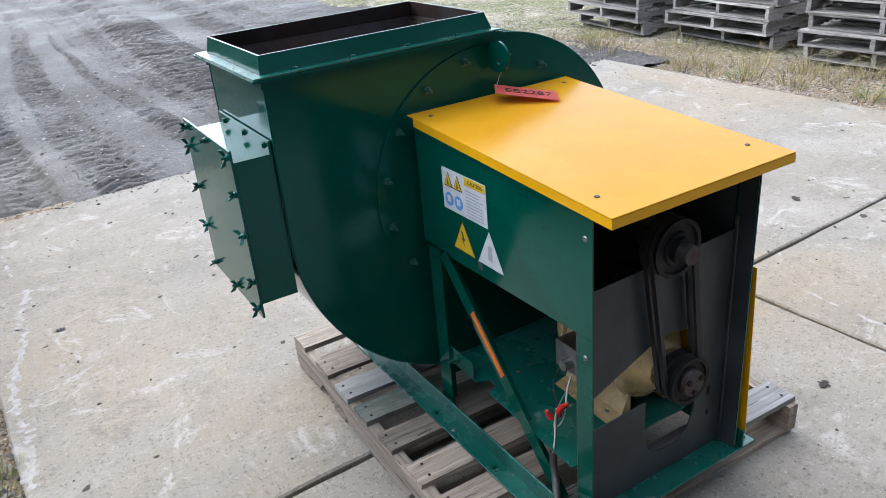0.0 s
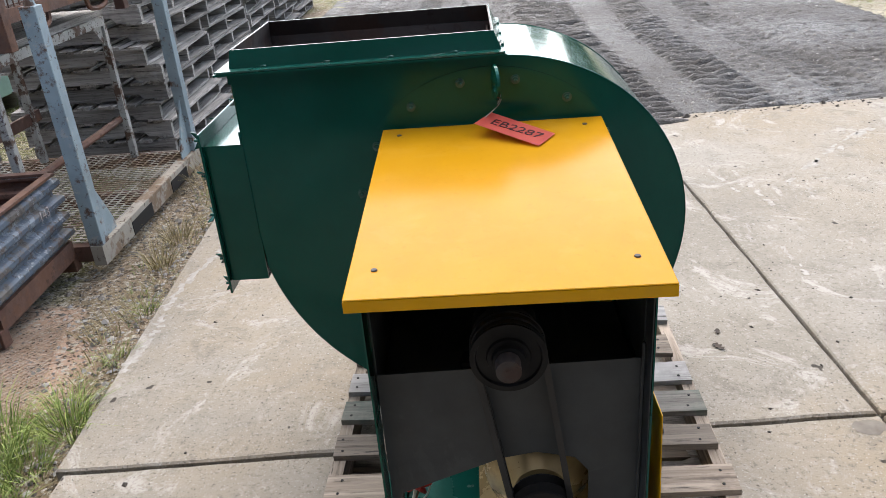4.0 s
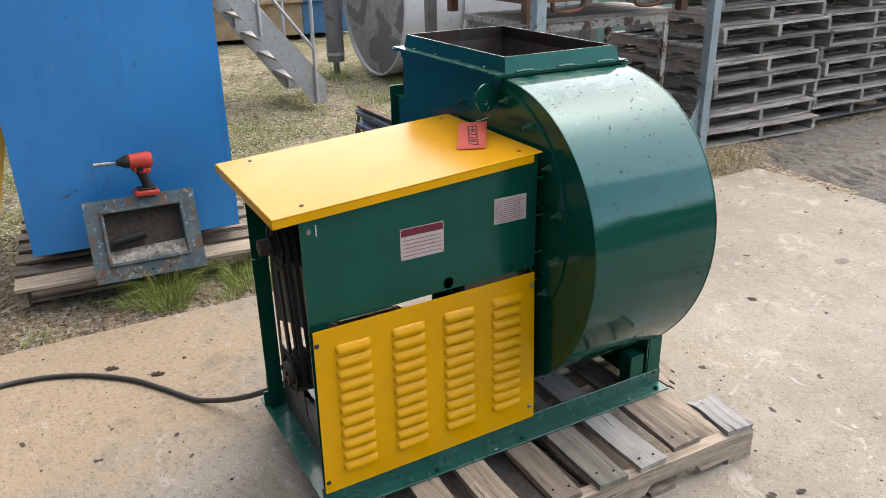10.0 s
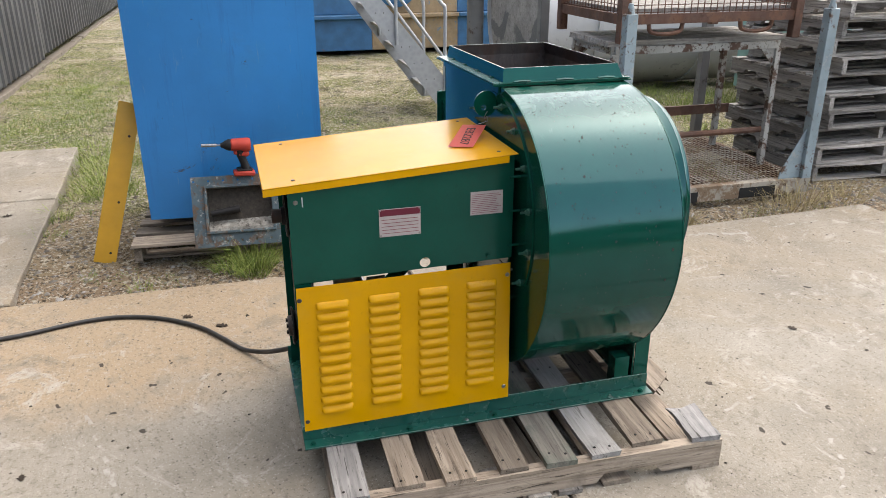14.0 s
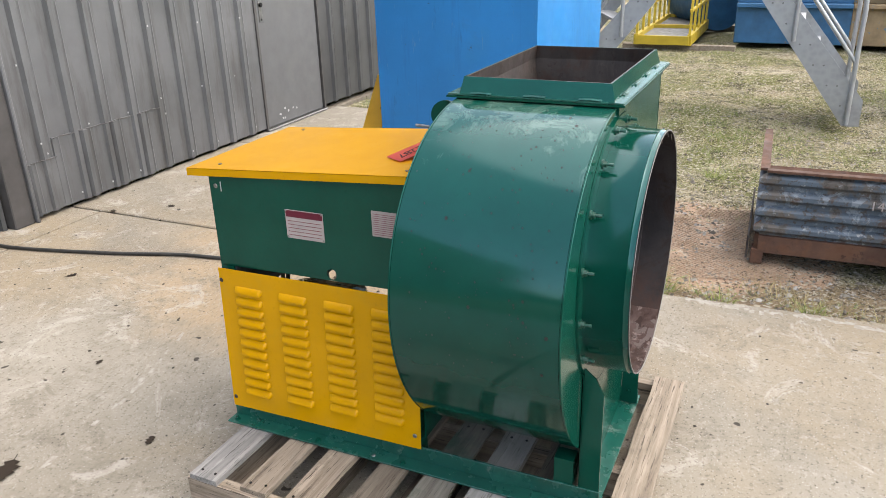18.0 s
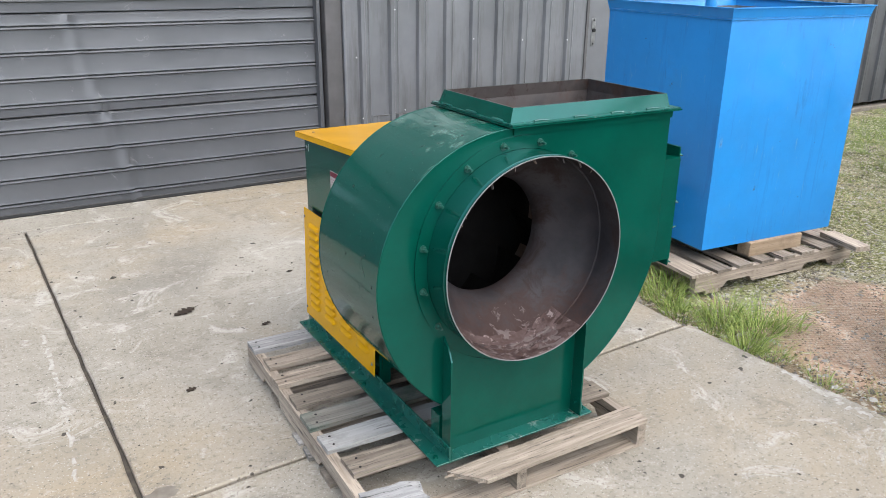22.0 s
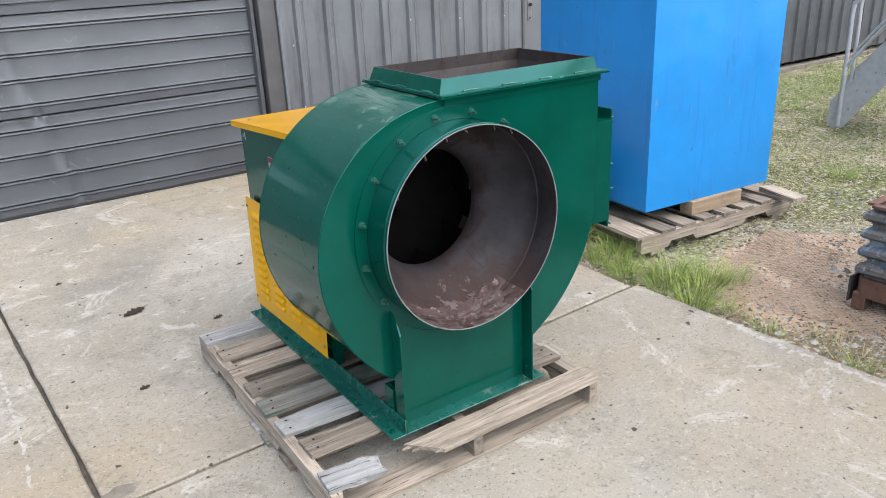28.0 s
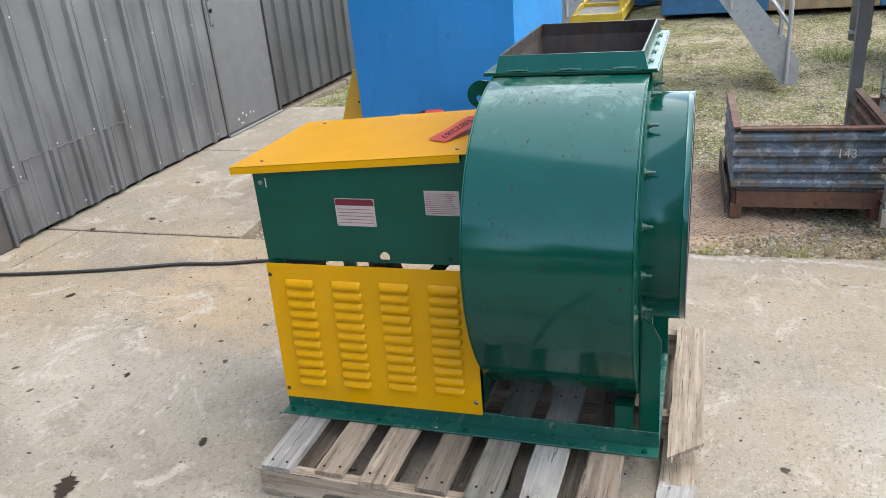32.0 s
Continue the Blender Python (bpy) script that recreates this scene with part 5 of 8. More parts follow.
for x0, x1 in ((1.44, 1.492), (0.952, 1.0)):
    bm = B()
    box(bm, x0, x1, 2.06, 2.114, ZB + 0.007, 0.26)
    part("pedestal_gusset", bm, GREEN, fan)


# drive-side housing
def roof_z(y):
    return 0.982 + (y - 0.9) * (1.031 - 0.982) / 0.768


HX0, HX1, HY0, HY1 = 0.969, 1.478, 0.968, 1.66
# upper side sheets with their holes
hole_r = [(1.374 + 0.017 * math.cos(2 * math.pi * i / 18), 0.7 + 0.017 * math.sin(2 * math.pi * i / 18)) for i in range(18)]
right = part("side_sheet", sheet(B(), [[(HY0, 0.672), (HY1, 0.686), (HY1, roof_z(HY1) - 0.006), (HY0, roof_z(HY0) - 0.006)], hole_r], lambda u, v: Vector((HX1 - 0.003, u, v)), (0.003, 0, 0)), GREEN, fan)
hole_l = [(1.386 + 0.015 * math.cos(2 * math.pi * i / 18), 0.693 + 0.015 * math.sin(2 * math.pi * i / 18)) for i in range(18)]
left = part("side_sheet", sheet(B(), [[(HY0, 0.672), (1.528, 0.664), (1.53, 0.672), (HY1, 0.672), (HY1, roof_z(HY1) - 0.006), (HY0, roof_z(HY0) - 0.006)], hole_l], lambda u, v: Vector((HX0, u, v)), (0.003, 0, 0)), GREEN, fan)
# corner posts
for x0, x1 in ((HX0, HX0 + 0.004), (HX1 - 0.004, HX1)):
    bm = B()
    box(bm, x0, x1, HY0, HY0 + 0.05, ZB + 0.006, 0.671)
    part("front_post", bm, GREEN, fan)
for x0, x1 in ((HX0, HX0 + 0.005), (HX1 - 0.006, HX1 - 0.001)):
    bm = B()
    box(bm, x0, x1, 1.585, 1.635, ZB + 0.006, 0.66)
    box(bm, min(x0, x1) if x0 < 1.2 else x0 - 0.04, max(x0, x1) + (0.04 if x0 < 1.2 else 0), 1.6352, 1.64, ZB + 0.006, 0.66)
    part("back_post", bm, GREEN, fan)
# diagonal brace, angle section, with a hazard strip on it
bm = B()
bar(bm, (HX0 + 0.006, 1.575, 0.655), (HX0 + 0.006, 1.085, 0.14), 0.004, 0.042, (0, 1, 1))
bar(bm, (HX0 + 0.022, 1.59, 0.645), (HX0 + 0.022, 1.10, 0.13), 0.03, 0.004, (0, 1, -1))
brace = part("brace", bm, GREEN, fan)
bm = B()
bar(bm, (HX0 + 0.0035, 1.447, 0.527), (HX0 + 0.0035, 1.318, 0.391), 0.0012, 0.022, (0, 1, 1))
part("warning_strip", bm, "label_orange", brace, "orange-red warning strip")
bm = B()
bar(bm, (HX0 + 0.0026, 1.438, 0.5175), (HX0 + 0.0026, 1.330, 0.4035), 0.0006, 0.0028, (0, 1, 1))
part("strip_print", bm, "label_yellow", brace)
# recessed front plate with the motor opening
inner_hole = [(0.996, 0.459), (0.992, 0.374), (1.19, 0.38), (1.19, 0.28), (1.205, 0.225), (1.24, 0.203), (1.3, 0.2), (1.345, 0.225), (1.366, 0.28), (1.372, 0.42), (1.372, 0.5), (1.345, 0.535), (1.27, 0.552), (1.2, 0.54)]
bm = B()
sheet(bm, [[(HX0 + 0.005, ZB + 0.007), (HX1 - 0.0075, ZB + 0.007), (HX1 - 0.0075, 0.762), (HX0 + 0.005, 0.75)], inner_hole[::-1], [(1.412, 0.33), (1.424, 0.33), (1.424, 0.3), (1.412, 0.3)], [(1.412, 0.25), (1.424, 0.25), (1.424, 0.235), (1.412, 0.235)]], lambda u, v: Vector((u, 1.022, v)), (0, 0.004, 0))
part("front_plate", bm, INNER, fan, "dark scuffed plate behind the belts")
# dark sheet added over the green post's inner face as its shade, with the pressed fold
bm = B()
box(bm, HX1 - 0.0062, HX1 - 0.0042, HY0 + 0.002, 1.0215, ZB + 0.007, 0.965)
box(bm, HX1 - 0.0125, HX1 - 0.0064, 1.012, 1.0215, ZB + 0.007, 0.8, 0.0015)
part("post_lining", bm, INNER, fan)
# dark sheets added inside the housing sides, coloured for the shade in there
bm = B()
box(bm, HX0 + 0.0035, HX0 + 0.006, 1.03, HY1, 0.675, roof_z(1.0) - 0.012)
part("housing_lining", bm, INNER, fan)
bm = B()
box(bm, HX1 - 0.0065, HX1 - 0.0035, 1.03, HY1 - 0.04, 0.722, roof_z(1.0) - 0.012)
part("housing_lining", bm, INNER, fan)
bm = B()
box(bm, HX0 + 0.007, HX1 - 0.007, HY1 - 0.008, HY1 - 0.004, 0.2, 0.97)
part("back_sheet", bm, GREEN, fan)
# bearing shelf and block with the fan shaft
bm = B()
box(bm, HX0 + 0.007, HX1 - 0.12, 1.03, HY1 - 0.01, 0.69, 0.696)
box(bm, HX1 - 0.1195, HX1 - 0.007, 1.03, 1.345, 0.69, 0.696)
box(bm, HX1 - 0.1195, HX1 - 0.007, 1.42, HY1 - 0.01, 0.69, 0.696)
part("bearing_shelf", bm, INNER, fan)
for y in (1.1, 1.55):
    bm = B()
    box(bm, CX - 0.09, CX + 0.09, y - 0.025, y + 0.025, 0.697, 0.73, 0.005)
    cyl(bm, (CX, y - 0.024, CZ), (CX, y + 0.024, CZ), 0.062, seg=24)
    part("pillow_block", bm, "cast_iron", fan, smooth=40)
bm = B()
cyl(bm, (CX, 0.93, CZ + 0.012), (CX, 1.74, CZ + 0.012), 0.0225, seg=20)
cyl(bm, (CX, 0.9288, CZ + 0.012), (CX, 0.932, CZ + 0.012), 0.006, seg=10)
part("shaft", bm, "rusted_steel", fan, smooth=40)


def pulley(name, at, r, width, holes, hub_r=0.52):
    bm = B()
    prof = [(0, 0.001), (0, r * 0.55), (0.006, r * 0.58), (0.006, r - 0.012), (0.0, r - 0.01), (0.0, r)]
    grooves = 2
    for g_ in range(grooves):
        a = 0.005 + g_ * (width - 0.006) / grooves
        w = (width - 0.006) / grooves
        prof += [(a, r), (a + w * 0.3, r - 0.014), (a + w * 0.7, r - 0.014), (a + w * 0.95, r)]
    prof += [(width, r), (width, 0.001)]
    lathe(bm, at, (0, 1, 0), prof, 40)
    ob = part(name, bm, "cast_iron", fan, smooth=35)
    bm = B()
    cyl(bm, (at[0], at[1] - 0.012, at[2]), (at[0], at[1] + 0.004, at[2]), r * hub_r, r * (hub_r + 0.03), 28)
    part("hub", bm, "rusted_steel" if holes else "cast_iron", ob, "rusted hub" if holes else "", smooth=35)
    for i in range(holes):
        a = 2 * math.pi * i / holes + 0.5
        fix(HEX2, "hub_bolt", ob, (at[0] + r * 0.36 * math.cos(a), at[1] - 0.012, at[2] + r * 0.36 * math.sin(a)), (0, -1, 0))
    return ob


bm = B()
cyl(bm, (0, 0, 0), (0, 0, 0.006), 0.007, seg=6)
HEX2 = finish(bm, "hub_bolt", "cast_iron")
UP, LOW = (1.222, 0.972, CZ + 0.012), (1.277, 0.962, 0.437)
pulley("shaft_pulley", UP, 0.07, 0.05, 0, 0.42)
pulley("motor_pulley", LOW, 0.064, 0.055, 3)
for n in range(2):
    y = 0.988 + n * 0.021
    bm = B()
    du, dl = 0.063, 0.057
    cu, cl = Vector((UP[0], y, UP[2])), Vector((LOW[0], y, LOW[2]))
    d = (cu - cl).normalized()
    ang = math.atan2(d.z, d.x)
    path = []
    for i in range(13):
        a = ang - math.pi / 2 + math.pi * i / 12
        path.append(cu + Vector((math.cos(a), 0, math.sin(a))) * du)
    for i in range(13):
        a = ang + math.pi / 2 + math.pi * i / 12
        path.append(cl + Vector((math.cos(a), 0, math.sin(a))) * dl)
    path.append(path[0])
    rings = []
    for i, p in enumerate(path[:-1]):
        c0 = (cu if i < 13 else cl)
        o = (p - c0).normalized()
        rings.append([bm.verts.new(p + o * e + Vector((0, s, 0))) for e, s in ((-0.006, -0.004), (-0.006, 0.004), (0.006, 0.0065), (0.006, -0.0065))])
    for i in range(len(rings)):
        a, b = rings[i], rings[(i + 1) % len(rings)]
        for q in range(4):
            bm.faces.new((a[q], b[q], b[(q + 1) % 4], a[(q + 1) % 4]))
    part("drive_belt", bm, "rubber_belt", fan)

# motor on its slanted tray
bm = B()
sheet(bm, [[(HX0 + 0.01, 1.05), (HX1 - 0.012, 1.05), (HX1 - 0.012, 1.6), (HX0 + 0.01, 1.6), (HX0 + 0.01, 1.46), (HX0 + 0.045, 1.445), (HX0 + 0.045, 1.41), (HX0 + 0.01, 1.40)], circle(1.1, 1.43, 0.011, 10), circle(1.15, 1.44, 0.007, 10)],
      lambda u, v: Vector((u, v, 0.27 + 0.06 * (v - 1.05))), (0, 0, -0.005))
# the lighter worn green puts the light reaching the tray into its colour
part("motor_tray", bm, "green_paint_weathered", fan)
bm = B()
box(bm, HX0 + 0.008, HX0 + 0.012, 1.47, 1.584, 0.294, 0.35, 0.0015)
part("tray_lug", bm, GREEN, fan)
fix(STUD, "bolt", fan, (HX0 + 0.008, 1.56, 0.315), (-1, 0, 0))
MC = Vector((1.277, 1.06, 0.437))
bm = B()
lathe(bm, MC, (0, 1, 0), ((-0.02, 0.001), (-0.02, 0.055), (0.0, 0.075), (0.03, 0.108), (0.05, 0.113), (0.055, 0.104), (0.24, 0.104), (0.245, 0.113), (0.262, 0.11), (0.3, 0.085), (0.31, 0.001)), 40)
motor = part("motor", bm, "motor_paint", fan, "gold-bronze painted electric motor", smooth=35)
for i in range(14):
    a = radians(30 + i * 9)
    bm = B()
    bar(bm, MC + Vector((0.109 * math.cos(a), 0.065, 0.109 * math.sin(a))), MC + Vector((0.109 * math.cos(a), 0.235, 0.109 * math.sin(a))), 0.004, 0.016, (math.cos(a), 0, math.sin(a)))
    part("cooling_fin", bm, "motor_paint", motor)
for s in (-1, 1):
    bm = B()
    hexa(bm, [(MC.x + s * 0.06, 1.1, 0.28), (MC.x + s * 0.13, 1.1, 0.28), (MC.x + s * 0.13, 1.32, 0.29), (MC.x + s * 0.06, 1.32, 0.29), (MC.x + s * 0.06, 1.1, 0.37), (MC.x + s * 0.09, 1.1, 0.30), (MC.x + s * 0.09, 1.32, 0.30), (MC.x + s * 0.06, 1.32, 0.37)])
    part("motor_foot", bm, "motor_paint", motor)
fix(ZSCREW, "screw", motor, (MC.x - 0.115, 1.13, 0.303), (0, 0, 1))
bm = B()
box(bm, 1.085, 1.17, 1.13, 1.235, 0.43, 0.434)
box(bm, 1.085, 1.089, 1.13, 1.235, 0.434, 0.505)
box(bm, 1.089, 1.17, 1.231, 1.235, 0.434, 0.505)
box(bm, 1.089, 1.17, 1.13, 1.134, 0.434, 0.45)
part("terminal_box", bm, "zinc_bolt", motor, "open terminal box with bare wires")
bm = B()
cyl(bm, (1.085, 1.18, 0.46), (1.06, 1.18, 0.46), 0.014, seg=12)
part("conduit_nut", bm, "zinc_bolt", motor)
bm = B()
hexa(bm, [(1.163, 1.235, 0.50), (1.163, 1.3, 0.50), (1.1645, 1.3, 0.50), (1.1645, 1.235, 0.50), (1.19, 1.235, 0.545), (1.19, 1.3, 0.545), (1.1915, 1.3, 0.545), (1.1915, 1.235, 0.545)])
part("rating_plate", bm, "label_white", motor)
# loose lead wires with red wire caps
wires = (("wire_green", (1.12, 1.2, 0.45), (1.07, 1.17, 0.40), (1.02, 1.15, 0.37), (1.004, 1.14, 0.33), (0.985, 1.128, 0.265)),
         ("wire_white", (1.12, 1.19, 0.45), (1.06, 1.16, 0.41), (1.03, 1.14, 0.34), (1.0, 1.14, 0.325), (1.005, 1.142, 0.36)),
         ("wire_brown", (1.02, 1.145, 0.37), (1.005, 1.14, 0.33), (0.995, 1.132, 0.3), (0.983, 1.127, 0.262)),
         ("wire_white", (1.015, 1.15, 0.37), (1.0, 1.138, 0.33), (0.99, 1.13, 0.29), (0.981, 1.126, 0.262)),
         ("drill_black", (1.12, 1.21, 0.45), (1.05, 1.2, 0.415), (1.03, 1.17, 0.38), (1.018, 1.15, 0.37)),
         ("label_yellow", (1.13, 1.18, 0.47), (1.115, 1.16, 0.478), (1.11, 1.18, 0.46), (1.125, 1.2, 0.45)))
for mat, *pts in wires:
    part("wire", tube(B(), smooth_path(pts, 6), 0.0022, 6), mat, motor, smooth=60)
for at, ax in (((1.022, 1.148, 0.366), (0.6, -0.3, 0.35)), ((1.012, 1.14, 0.366), (0.1, -0.4, 0.7)), ((0.994, 1.146, 0.352), (-0.35, 0.2, 0.8)), ((1.016, 1.144, 0.362), (0.3, 0.2, -0.7))):
    bm = B()
    lathe(bm, at, ax, ((0, 0.001), (0, 0.0085), (0.008, 0.0085), (0.026, 0.0045), (0.027, 0.001)), 10)
    part("wire_cap", bm, "red_plastic", motor, "red twist-on wire cap", smooth=40)

# yellow roof with turned-down lips
bm = B()
RX0, RX1, RY0, RY1 = 0.956, 1.4925, 0.9, 1.668


def rp(x, y, d=0.0):
    return Vector((x, y, roof_z(y) + d))


cor = ((RX0, RY0), (RX1, RY0), (RX1, RY1), (RX0, RY1))
hexa(bm, [rp(x, y, -0.003) for x, y in cor] + [rp(x, y) for x, y in cor])
bmesh.ops.bevel(bm, geom=bm.edges[:], offset=0.0012, segments=1, affect="EDGES")
roof = part("roof_sheet", bm, "yellow_paint_dusty", fan, "yellow sheet-metal roof with turned-down edges")
for (xa, ya), (xb, yb), (nx, ny) in (((RX0, RY0), (RX1, RY0), (0, 1)), ((RX0, RY0 + 0.0032), (RX0, RY1 - 0.03), (1, 0)), ((RX1, RY0 + 0.0032), (RX1, RY1 - 0.03), (-1, 0))):
    t = 0.003
    q = [(xa, ya), (xb, yb), (xb + nx * t, yb + ny * t), (xa + nx * t, ya + ny * t)]
    q = q if (nx, ny) != (1, 0) else [q[1], q[0], q[3], q[2]]
    part("roof_lip", hexa(B(), [rp(x, y, -0.024) for x, y in q] + [rp(x, y, -0.0032) for x, y in q]), YELLOW, roof)
for x, y in ((1.0, 0.99), (1.445, 0.99), (1.0, 1.62), (1.445, 1.62)):
    bm = B()
    cyl(bm, rp(x, y, 0.0003), rp(x, y, 0.0022), 0.0062, 0.005, 12)
    part("screw", bm, "rusted_dark", roof)

# louvred lower panel on the motor side
panel = part("louvre_panel", hexa(B(), [(1.509, 0.963, 0.171), (1.5065, 1.654, 0.181), (1.5045, 1.654, 0.181), (1.507, 0.963, 0.171),
                                        (1.4985, 0.9705, 0.668), (1.489, 1.653, 0.672), (1.487, 1.653, 0.672), (1.4965, 0.9705, 0.668)]), YELLOW, fan, "yellow sheet panel with four columns of pressed louvres")
bm = B()
L, D, H = 0.103, 0.012, 0.0225
prof = [(0.0, -H * 0.36), (D * 0.5, -H * 0.42), (D, -H * 0.5), (D * 1.06, -H * 0.42), (D * 0.98, -H * 0.12), (D * 0.62, H * 0.24), (D * 0.2, H * 0.44), (0.0, H * 0.5)]
rows = []
for s in (-1, -0.985, -0.95, -0.9, -0.84, -0.5, 0, 0.5, 0.78, 0.86, 0.92, 0.97, 1):
    e = 1 - max(0, (abs(s) - 0.8) / 0.2) ** 2.2 * 0.98
    rows.append([bm.verts.new((px * e, s * L / 2, pz * (0.6 + 0.4 * e))) for px, pz in prof])
for a, b in zip(rows, rows[1:]):
    for q in range(len(prof) - 1):
        bm.faces.new((a[q], b[q], b[q + 1], a[q + 1]))
LOUVRE = finish(bm, "louvre", YELLOW, smooth=50)
for ci, yc in enumerate((1.076, 1.238, 1.397, 1.556)):
    for ri in range(11):
        f = ri / 10
        z = 0.604 + 0.0022 * ci - f * (0.604 - 0.243) + f * 0.0045 * ci
        yy = yc - 0.004 * f
        g2 = (z - 0.171) / 0.5
        x = (1.509 + (yy - 0.963) / 0.69 * -0.0025) * (1 - g2) + (1.4985 + (yy - 0.97) / 0.69 * -0.0095) * g2
        link("louvre", LOUVRE, panel, "", Matrix.Translation((x - 0.0003, yy, z)))
for y, z, mesh in ((0.978, 0.628, SCREW), (0.974, 0.205, SCREW), (1.64, 0.636, ZSCREW), (1.636, 0.226, ZSCREW)):
    fix(mesh, "screw", panel, (1.5, y, z) if z > 0.5 else (1.508, y, z), (1, 0, 0))
bm = B()
tube(bm, [(1.484, 1.662, 0.645), (1.484, 1.61, 0.645)], 0.004, 8)
part("stud", bm, "rusted_steel", fan)
for y, z in ((1.668, 0.73), (1.668, 0.845), (1.668, 0.955)):
    bm = B()
    tube(bm, [(1.484, 1.68, z), (1.484, 1.645, z)], 0.0038, 8)
    part("stud", bm, GREEN, fan)
fix(ZSCREW, "screw", right, (HX1, 0.99, 0.93), (1, 0, 0))
fix(HEX, "hex_bolt", right, (HX1, 1.58, 0.70), (1, 0, 0))
fix(ZSCREW, "screw", left, (HX0, 0.99, 0.905), (-1, 0, 0))
fix(ZSCREW, "screw", left, (HX0, 0.99, 0.62), (-1, 0, 0))
bm = B()
box(bm, HX1, HX1 + 0.0008, 1.008, 1.011, 0.915, 0.945)
part("scratch", bm, "label_white", right)


# labels: thin plates on the side sheets; s = +1 faces +x
def label_plate(parent, name, x, s, y0, y1, z0, z1, mat, lift=0.0008, skew=0.0):
    bm = B()
    box(bm, min(x, x + s * lift), max(x, x + s * lift), y0, y1, z0, z1)
    for v in bm.verts:
        v.co.z += skew * (v.co.y - y0)
    return part(name, bm, mat, parent)


def bars(parent, x, s, y0, y1, z0, z1, n, mat, fill=0.5, ragged=0.0):
    bm = B()
    h = (z1 - z0) / n
    for i in range(n):
        e = ragged * random.random() * (y1 - y0)
        ya, yb = (y0, y1 - e) if s > 0 else (y0 + e, y1)
        box(bm, min(x, x + s * 0.0005), max(x, x + s * 0.0005), ya, yb, z0 + i * h, z0 + i * h + h * fill)
    return part("print", bm, mat, parent)


def words(text, size, mat, parent, m):
    cu = bpy.data.curves.new("lettering", "FONT")
    cu.body, cu.size, cu.align_x, cu.align_y, cu.extrude = text, size, "CENTER", "CENTER", 0.0003
    tmp = bpy.data.objects.new("lettering", cu)
    scene.collection.objects.link(tmp)
    me = bpy.data.meshes.new_from_object(tmp.evaluated_get(bpy.context.evaluated_depsgraph_get()))
    bpy.data.objects.remove(tmp)
    me.materials.clear()
    me.materials.append(MATS[mat])
    return link("lettering", me, parent, "", m)


bm = B()
cyl(bm, (0, 0, 0), (0, 0, 0.0014), 0.0034, 0.002, seg=10)
RIVET = finish(bm, "rivet", "zinc_bolt")
XR = HX1 + 0.0002
lab = label_plate(right, "rating_label", XR, 1, 1.233, 1.361, 0.798, 0.886, "label_pink")
bars(lab, XR + 0.0009, 1, 1.235, 1.359, 0.864, 0.884, 1, "label_maroon", 1.0)
bars(lab, XR + 0.0009, 1, 1.24, 1.354, 0.808, 0.862, 5, "label_red", 0.16)
for y in (1.237, 1.357):
    for z in (0.802, 0.882):
        fix(RIVET, "rivet", lab, (XR + 0.0006, y, z), (1, 0, 0))
lab = label_plate(right, "notice_label", XR, 1, 1.52, 1.625, 0.841, 0.916, "label_pink")
bars(lab, XR + 0.0009, 1, 1.524, 1.62, 0.847, 0.912, 11, "label_red", 0.22, 0.2)
XL = HX0 - 0.0002
lab = label_plate(left, "caution_label", XL, -1, 1.338, 1.534, 0.81, 0.922, "label_white", skew=0.0)
XLL = XL - 0.0009


def tri(parent, name, y, z, w, h, mat, x):
    bm = B()
    sheet(bm, [[(y - w / 2, z), (y + w / 2, z), (y, z + h)]], lambda u, v: Vector((x, u, v)), (-0.0005, 0, 0))
    return part(name, bm, mat, parent)


label_plate(lab, "caution_header", XLL, -1, 1.342, 1.43, 0.898, 0.919, "label_yellow", 0.0005)
words("CAUTION", 0.0145, "label_black", lab, Matrix.Translation((XLL - 0.0007, 1.382, 0.9085)) @ Euler((radians(90), 0, radians(-90))).to_matrix().to_4x4())
bars(lab, XLL, -1, 1.346, 1.426, 0.818, 0.892, 9, "label_grey", 0.35, 0.3)
for y in (1.505, 1.462):
    tri(lab, "warning_triangle", y, 0.874, 0.04, 0.04, "label_black", XLL)
    tri(lab, "warning_triangle", y, 0.877, 0.032, 0.032, "label_yellow", XLL - 0.0006)
    tri(lab, "warning_mark", y, 0.88, 0.006, 0.02, "label_black", XLL - 0.0012)
    bm = B()
    sheet(bm, [circle(y, 0.84, 0.019, 20)], lambda u, v: Vector((XLL, u, v)), (-0.0005, 0, 0))
    part("blue_disc", bm, "label_blue", lab)
    label_plate(lab, "disc_mark", XLL - 0.0006, -1, y - 0.008, y + 0.008, 0.833, 0.85, "label_white", 0.0004)
sign = tri(left, "voltage_sign", 1.452, 0.704, 0.106, 0.094, "label_black", XL)
tri(sign, "sign_face", 1.452, 0.708, 0.094, 0.083, "label_yellow", XL - 0.0006)
bm = B()
sheet(bm, [[(1.455, 0.765), (1.444, 0.739), (1.452, 0.742), (1.446, 0.717), (1.46, 0.748), (1.452, 0.745), (1.462, 0.765)]], lambda u, v: Vector((XL - 0.0012, u, v)), (-0.0004, 0, 0))
part("flash", bm, "label_black", sign)
sign = tri(left, "faded_sign", 1.335, 0.706, 0.108, 0.098, "label_white", XL)
label_plate(sign, "faded_mark", XL - 0.0006, -1, 1.325, 1.343, 0.725, 0.765, "label_grey", 0.0004)

